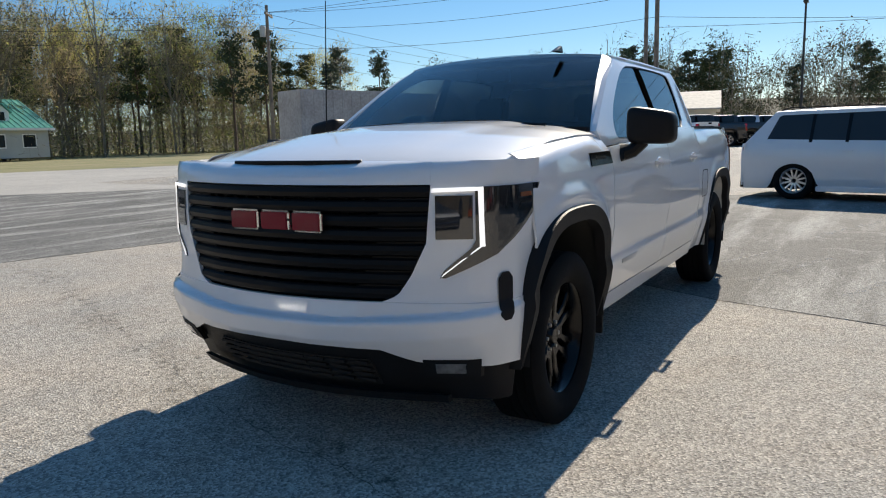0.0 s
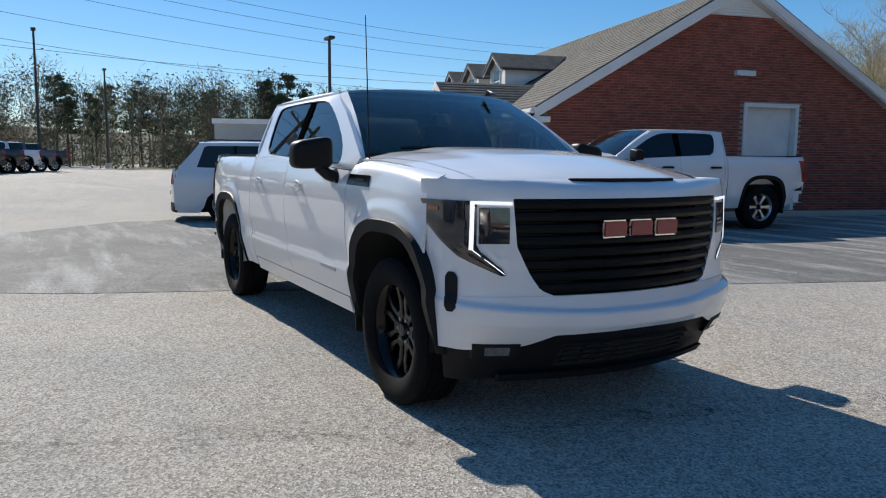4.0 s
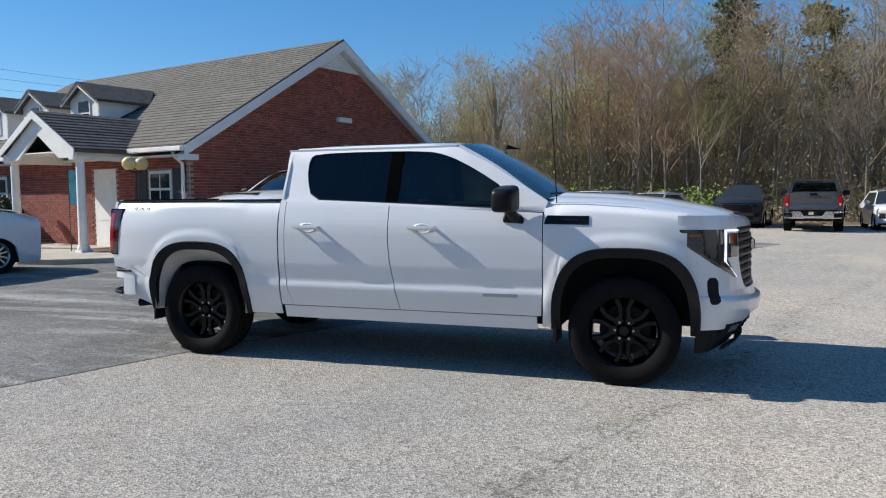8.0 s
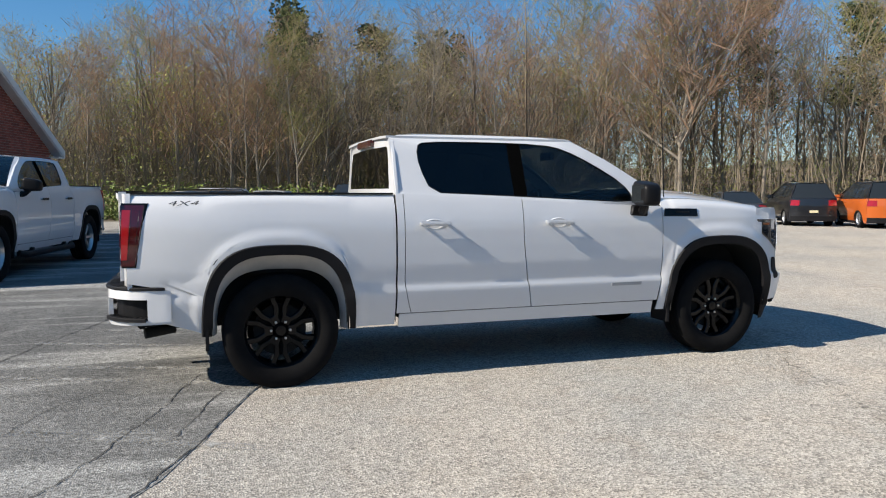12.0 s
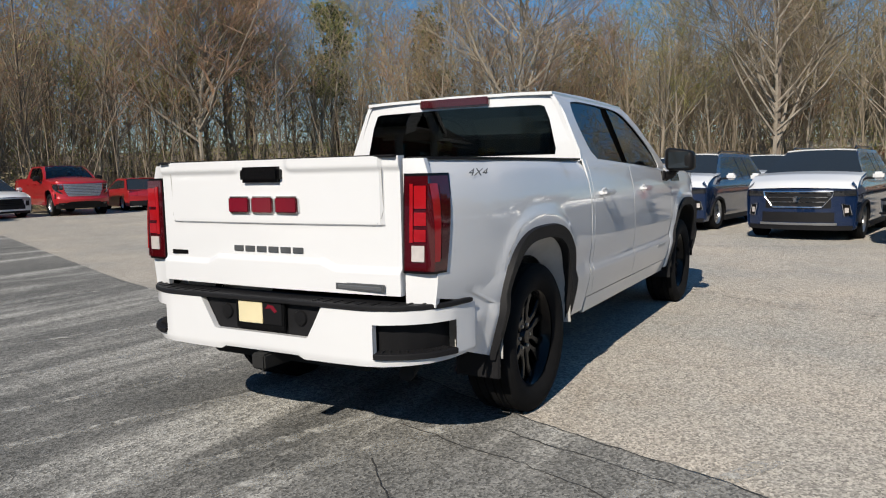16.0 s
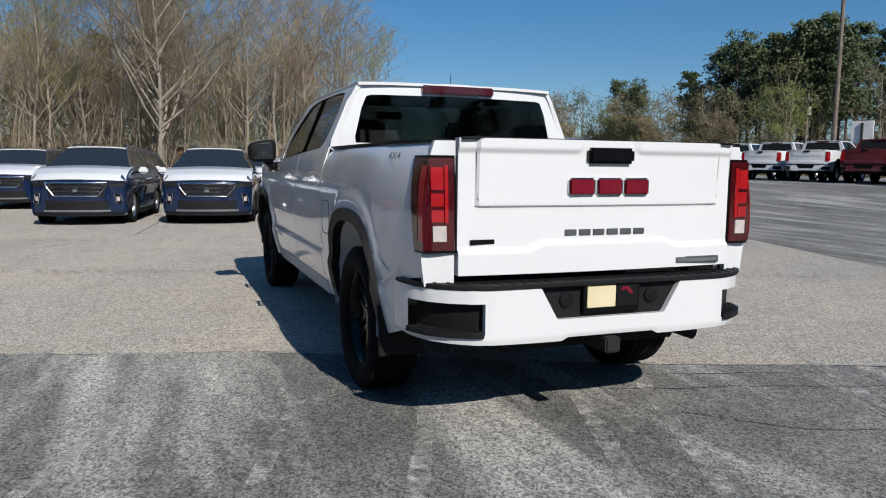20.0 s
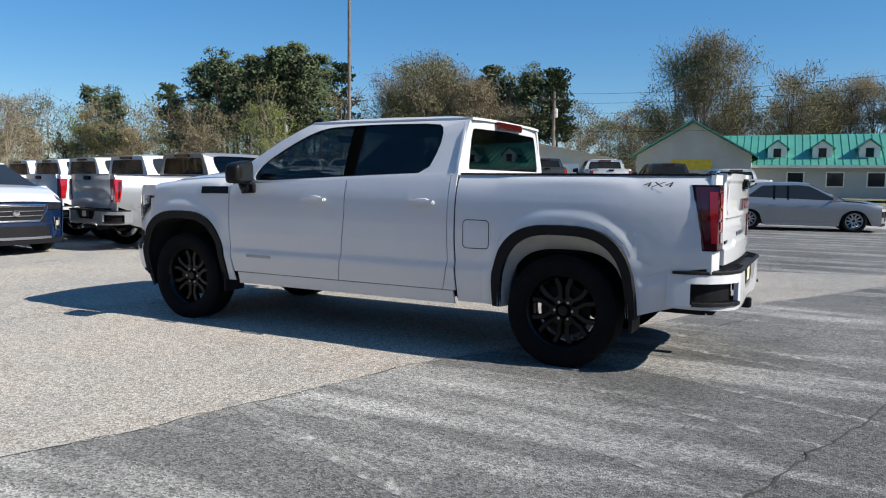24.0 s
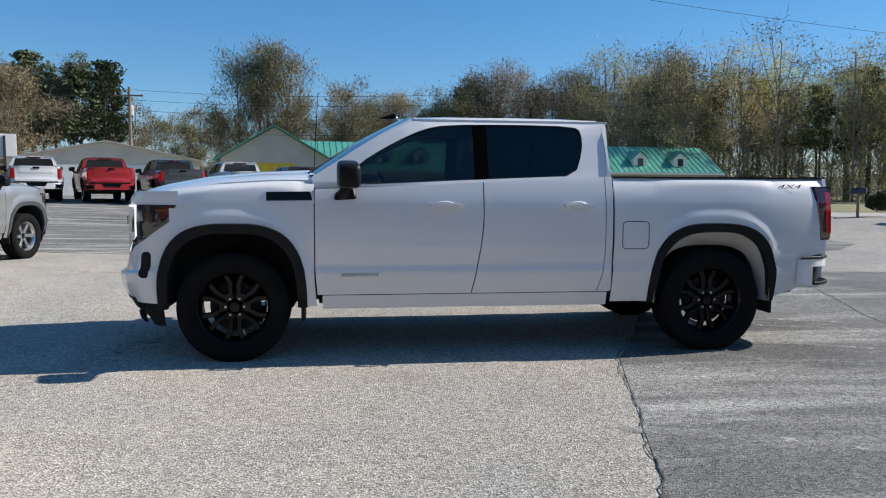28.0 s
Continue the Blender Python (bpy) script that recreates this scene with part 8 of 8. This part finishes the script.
# ---- food market across the road ----
def market(m):
    t = thing("market_building", m, "grey store with green metal roof, white dormers and sign gable", "building")
    piece("wall", box(-24, 26, -9, 0, 0, 2.75), GREYWALL, t, smooth=False)
    piece("roof", prism([(0.5, 2.7), (-4.5, 5.6), (-9.5, 2.7)], "x", -24.4, 20, 0.0), GREENROOF, t, "ribbed green metal roof", smooth=False)
    for k in range(74):
        piece("roof_seam", prism([(0.5, 2.70), (0.5, 2.76), (-4.5, 5.66), (-4.5, 5.60)], "x", -24.2 + 0.6 * k, -24.16 + 0.6 * k), GREENROOF, t, smooth=False)
    piece("fascia", box(-24.4, 20, 0.42, 0.54, 2.52, 2.74), TRIM, t)
    sg = piece("sign_gable", prism([(-5.2, 2.6), (5.2, 2.6), (5.2, 3.0), (0, 5.75), (-5.2, 3.0)], "y", 0.3, 1.2), TRIM, t, "white sign gable")
    piece("gable_trim", prism([(-5.5, 2.95), (0, 5.85), (5.5, 2.95), (5.5, 2.75), (0, 5.65), (-5.5, 2.75)], "y", 1.1, 1.5), GREENROOF, sg)
    for s, txt, z in ((0.72, "CARROLLTON", 3.75), (0.72, "FOOD MARKET", 3.0)):
        cu = bpy.data.curves.new("sign_lettering", "FONT")
        cu.body, cu.size, cu.align_x, cu.extrude = txt, s * 1.0, "CENTER", 0.02
        cu.materials.append(SHUTTER)
        ob = new("sign_lettering", cu)
        ob.parent = sg
        ob.matrix_local = Matrix.Translation((0, 1.22, z)) @ Matrix.Rotation(math.pi, 4, "Z") @ Matrix.Rotation(math.pi / 2, 4, "X")
    # gabled wing
    piece("wing_wall", prism([(16.5, 0), (26, 0), (26, 3.6), (21.25, 6.4), (16.5, 3.6)], "y", -9.5, 2.0), GREYWALL, t, smooth=False)
    for s in (-1, 1):
        piece("wing_roof", shell(([(21.25, 2.6, 6.6), (21.25, -9.8, 6.6), (21.25 + s * 5.3, -9.8, 3.45), (21.25 + s * 5.3, 2.6, 3.45)], [(0, 1, 2, 3)]), (0, 0, -0.12)), GREENROOF, t, smooth=False)
    for k, x in enumerate((-20, -15.5, -11, -7.2, 7.5, 11.0, 14.5)):
        d = piece("dormer", prism([(x - 0.75, 3.3), (x + 0.75, 3.3), (x + 0.75, 4.25), (x, 4.85), (x - 0.75, 4.25)], "y", -2.6, -0.7), TRIM, t)
        piece("dormer_window", box(x - 0.3, x + 0.3, -0.71, -0.66, 3.45, 4.2), GLASS_DK, d)
        for s in (-1, 1):
            piece("dormer_roof", shell(([(x, -0.5, 5.0), (x, -3.6, 5.0), (x + s * 0.98, -2.6, 4.2), (x + s * 0.98, -0.5, 4.2)], [(0, 1, 2, 3)]), (0, 0, -0.08)), GREENROOF, d, smooth=False)
    for x in (-22, -19, -16, -13, -10, -7, 7, 10, 13):
        w = piece("window", box(x - 0.7, x + 0.7, -0.02, 0.05, 0.9, 2.2), TRIM, t)
        piece("pane", box(x - 0.6, x + 0.6, 0.05, 0.07, 1.0, 2.1), GLASS_DK, w)
    for x in (-4.6, -2.3, 2.3, 4.6):
        piece("column", box(x - 0.15, x + 0.15, 0.8, 1.1, 0, 2.7, 0.02), TRIM, t)
    piece("entrance", box(-1.3, 1.3, 0.02, 0.1, 0, 2.3), GLASS_DK, t)
    piece("banner", box(19.6, 23.0, 2.02, 2.06, 2.3, 3.2), mat_once("yellow_banner", (0.6, 0.45, 0.05)), t, "yellow banner on the grey gable")


market(pose(-13.6, -64.5, 0.3, 0, 0, 4))
sh = thing("metal_shed", pose(20.5, -59.5, 0.3, 0, 0, 12), "cream metal shed with a low gable roof", "building")
piece("wall", prism([(-6.5, 0), (6.5, 0), (6.5, 3.0), (0, 4.3), (-6.5, 3.0)], "y", -9, 9), CREAM, sh, smooth=False)
for s in (-1, 1):
    piece("roof", shell(([(0, -9.3, 4.42), (0, 9.3, 4.42), (s * 6.9, 9.3, 3.0), (s * 6.9, -9.3, 3.0)], [(0, 1, 2, 3)]), (0, 0, -0.1)), mat_once("pale_roof", (0.46, 0.43, 0.38)), sh, smooth=False)
for x in (-2.5, 3.0):
    piece("roller_door", box(x - 1.6, x + 1.6, 9.0, 9.06, 0, 2.6), TRIM, sh)
barn = thing("warehouse", pose(-66, -14.6, 0.4, 0, 0, 10), "low tan warehouse with a pale metal roof", "building")
piece("wall", box(-5, 5, -4.4, 4.4, 0, 3.0), CREAM, barn, smooth=False)
for s in (-1, 1):
    piece("roof", shell(([(0, -4.8, 4.6), (0, 4.8, 4.6), (s * 5.6, 4.8, 2.9), (s * 5.6, -4.8, 2.9)], [(0, 1, 2, 3)]), (0, 0, -0.12)), mat_once("pale_roof", (0.46, 0.43, 0.38)), barn, smooth=False)
fb = thing("far_building", pose(-72, 40, 0, 0, 0, 70), "long pale commercial building beyond the office", "building")
piece("wall", box(-25, 25, -8, 8, 0, 5.0), GREYWALL, fb, smooth=False)
piece("parapet", box(-25.2, 25.2, -8.2, 8.2, 5.0, 5.5), TRIM, fb, smooth=False)
ls = thing("long_shed", pose(62, -13, 0, 0, 0, -80), "long low red-brown shed behind the silver pickup", "building")
piece("wall", box(-16, 16, -4, 4, 0, 2.6), mat_once("rust_wall", (0.28, 0.13, 0.09)), ls, smooth=False)
piece("roof", prism([(-4.5, 2.5), (4.5, 2.5), (0, 3.3)], "x", -16.3, 16.3), mat_once("pale_roof", (0.46, 0.43, 0.38)), ls, smooth=False)

# ---- billboard and signs ----
bb = thing("billboard", pose(93.7, -45, 0.4, 0, 0, -63), "white and red billboard on steel posts", "billboard")
piece("panel", box(-5.2, 5.2, -0.2, 0.2, 6.0, 10.2, 0.05), TRIM, bb)
for s, txt, z, x in ((1.5, "NOW OPEN", 8.3, 1.3), (1.0, "IN CARROLLTON", 6.9, 1.3)):
    cu = bpy.data.curves.new("billboard_lettering", "FONT")
    cu.body, cu.size, cu.align_x, cu.extrude = txt, s, "CENTER", 0.02
    cu.materials.append(RED)
    ob = new("billboard_lettering", cu)
    ob.parent = bb
    ob.matrix_local = Matrix.Translation((x, -0.23, z)) @ Matrix.Rotation(math.pi / 2, 4, "X")
piece("red_field", box(-5.0, -2.6, -0.23, -0.2, 6.2, 10.0), RED, bb)
for x in (-3.5, 0, 3.5):
    piece("post", tube([(x, 0, 0), (x, 0, 6.2)], 0.2, n=8), STEEL, bb)
for x, y, h in ((22.4, -32.2, 3.2), (18.6, -34.3, 3.4)):
    sb = thing("sign_board", pose(x, y, 0.7, 0, 0, 20), "plain white sign board on a post", "sign", "roadside signs")
    piece("board", box(-0.55, 0.55, -0.04, 0.04, h - 1.25, h - 0.1, 0.02), TRIM, sb)
    piece("post", box(-0.06, 0.06, 0.03, 0.12, 0, h - 0.2), STEEL, sb)
ps_ = thing("pylon_sign", pose(-8.5, -48.8, 0.2, 0, 0, 60), "tall green store pylon sign beside the highway", "sign")
piece("panel", box(-1.2, 1.2, -0.2, 0.2, 3.2, 5.9, 0.04), GREENROOF, ps_)
piece("panel_face", box(-1.05, 1.05, 0.19, 0.22, 3.9, 5.6), TRIM, ps_)
for x in (-0.9, 0.9):
    piece("post", box(x - 0.12, x + 0.12, -0.12, 0.12, 0, 3.3), STEEL, ps_)

# ---- planted island by the driveway ----
isle = [(-17.0, -13.9), (-18.2, -13.6), (-21.2, -17.6), (-22.6, -22.5), (-21.6, -23.4), (-18.6, -21.4), (-16.9, -18.0), (-16.6, -15.0)]
tagged(piece("island_kerb", prism(isle, "z", -0.02, 0.15, 0.02), CONCRETE), "concrete-kerbed island at the driveway", "kerb", kind="structure")
ctr = (sum(p[0] for p in isle) / len(isle), sum(p[1] for p in isle) / len(isle))
tagged(piece("island_bed", prism([(lerp(x, ctr[0], 0.1), lerp(y, ctr[1], 0.1)) for x, y in isle], "z", 0.1, 0.19), MULCH), "pine-straw bed of the island", "planting bed", kind="structure")
for x, y, r, h, mt, lb in ((-18.0, -15.2, 0.85, 1.15, SHRUB, "round clipped dark green shrub on the island"), (-21.0, -20.8, 0.9, 1.1, SHRUB, "round clipped dark green shrub on the island"), (-19.5, -18.3, 0.42, 0.5, SHRUB_Y, "small golden shrub on the island"), (-20.2, -18.9, 0.42, 0.55, SHRUB_Y, "small golden shrub on the island")):
    shrub("shrub", pose(x, y, 0.17), r, h, mt, lb, int(r * 100 + abs(x)), int(1900 * r), 0.05)
mb = thing("mailbox", pose(-19.2, -20.4, 0.17, 0, 0, 40), "dark mailbox on a wooden post in the island bed", "mailbox")
piece("post", box(-0.05, 0.05, -0.05, 0.05, 0, 1.0), POLE, mb)
piece("box", prism([(-0.12, 1.0), (0.12, 1.0), (0.12, 1.15), (0.07, 1.24), (-0.07, 1.24), (-0.12, 1.15)], "y", -0.28, 0.28, 0.01), SHUTTER, mb)
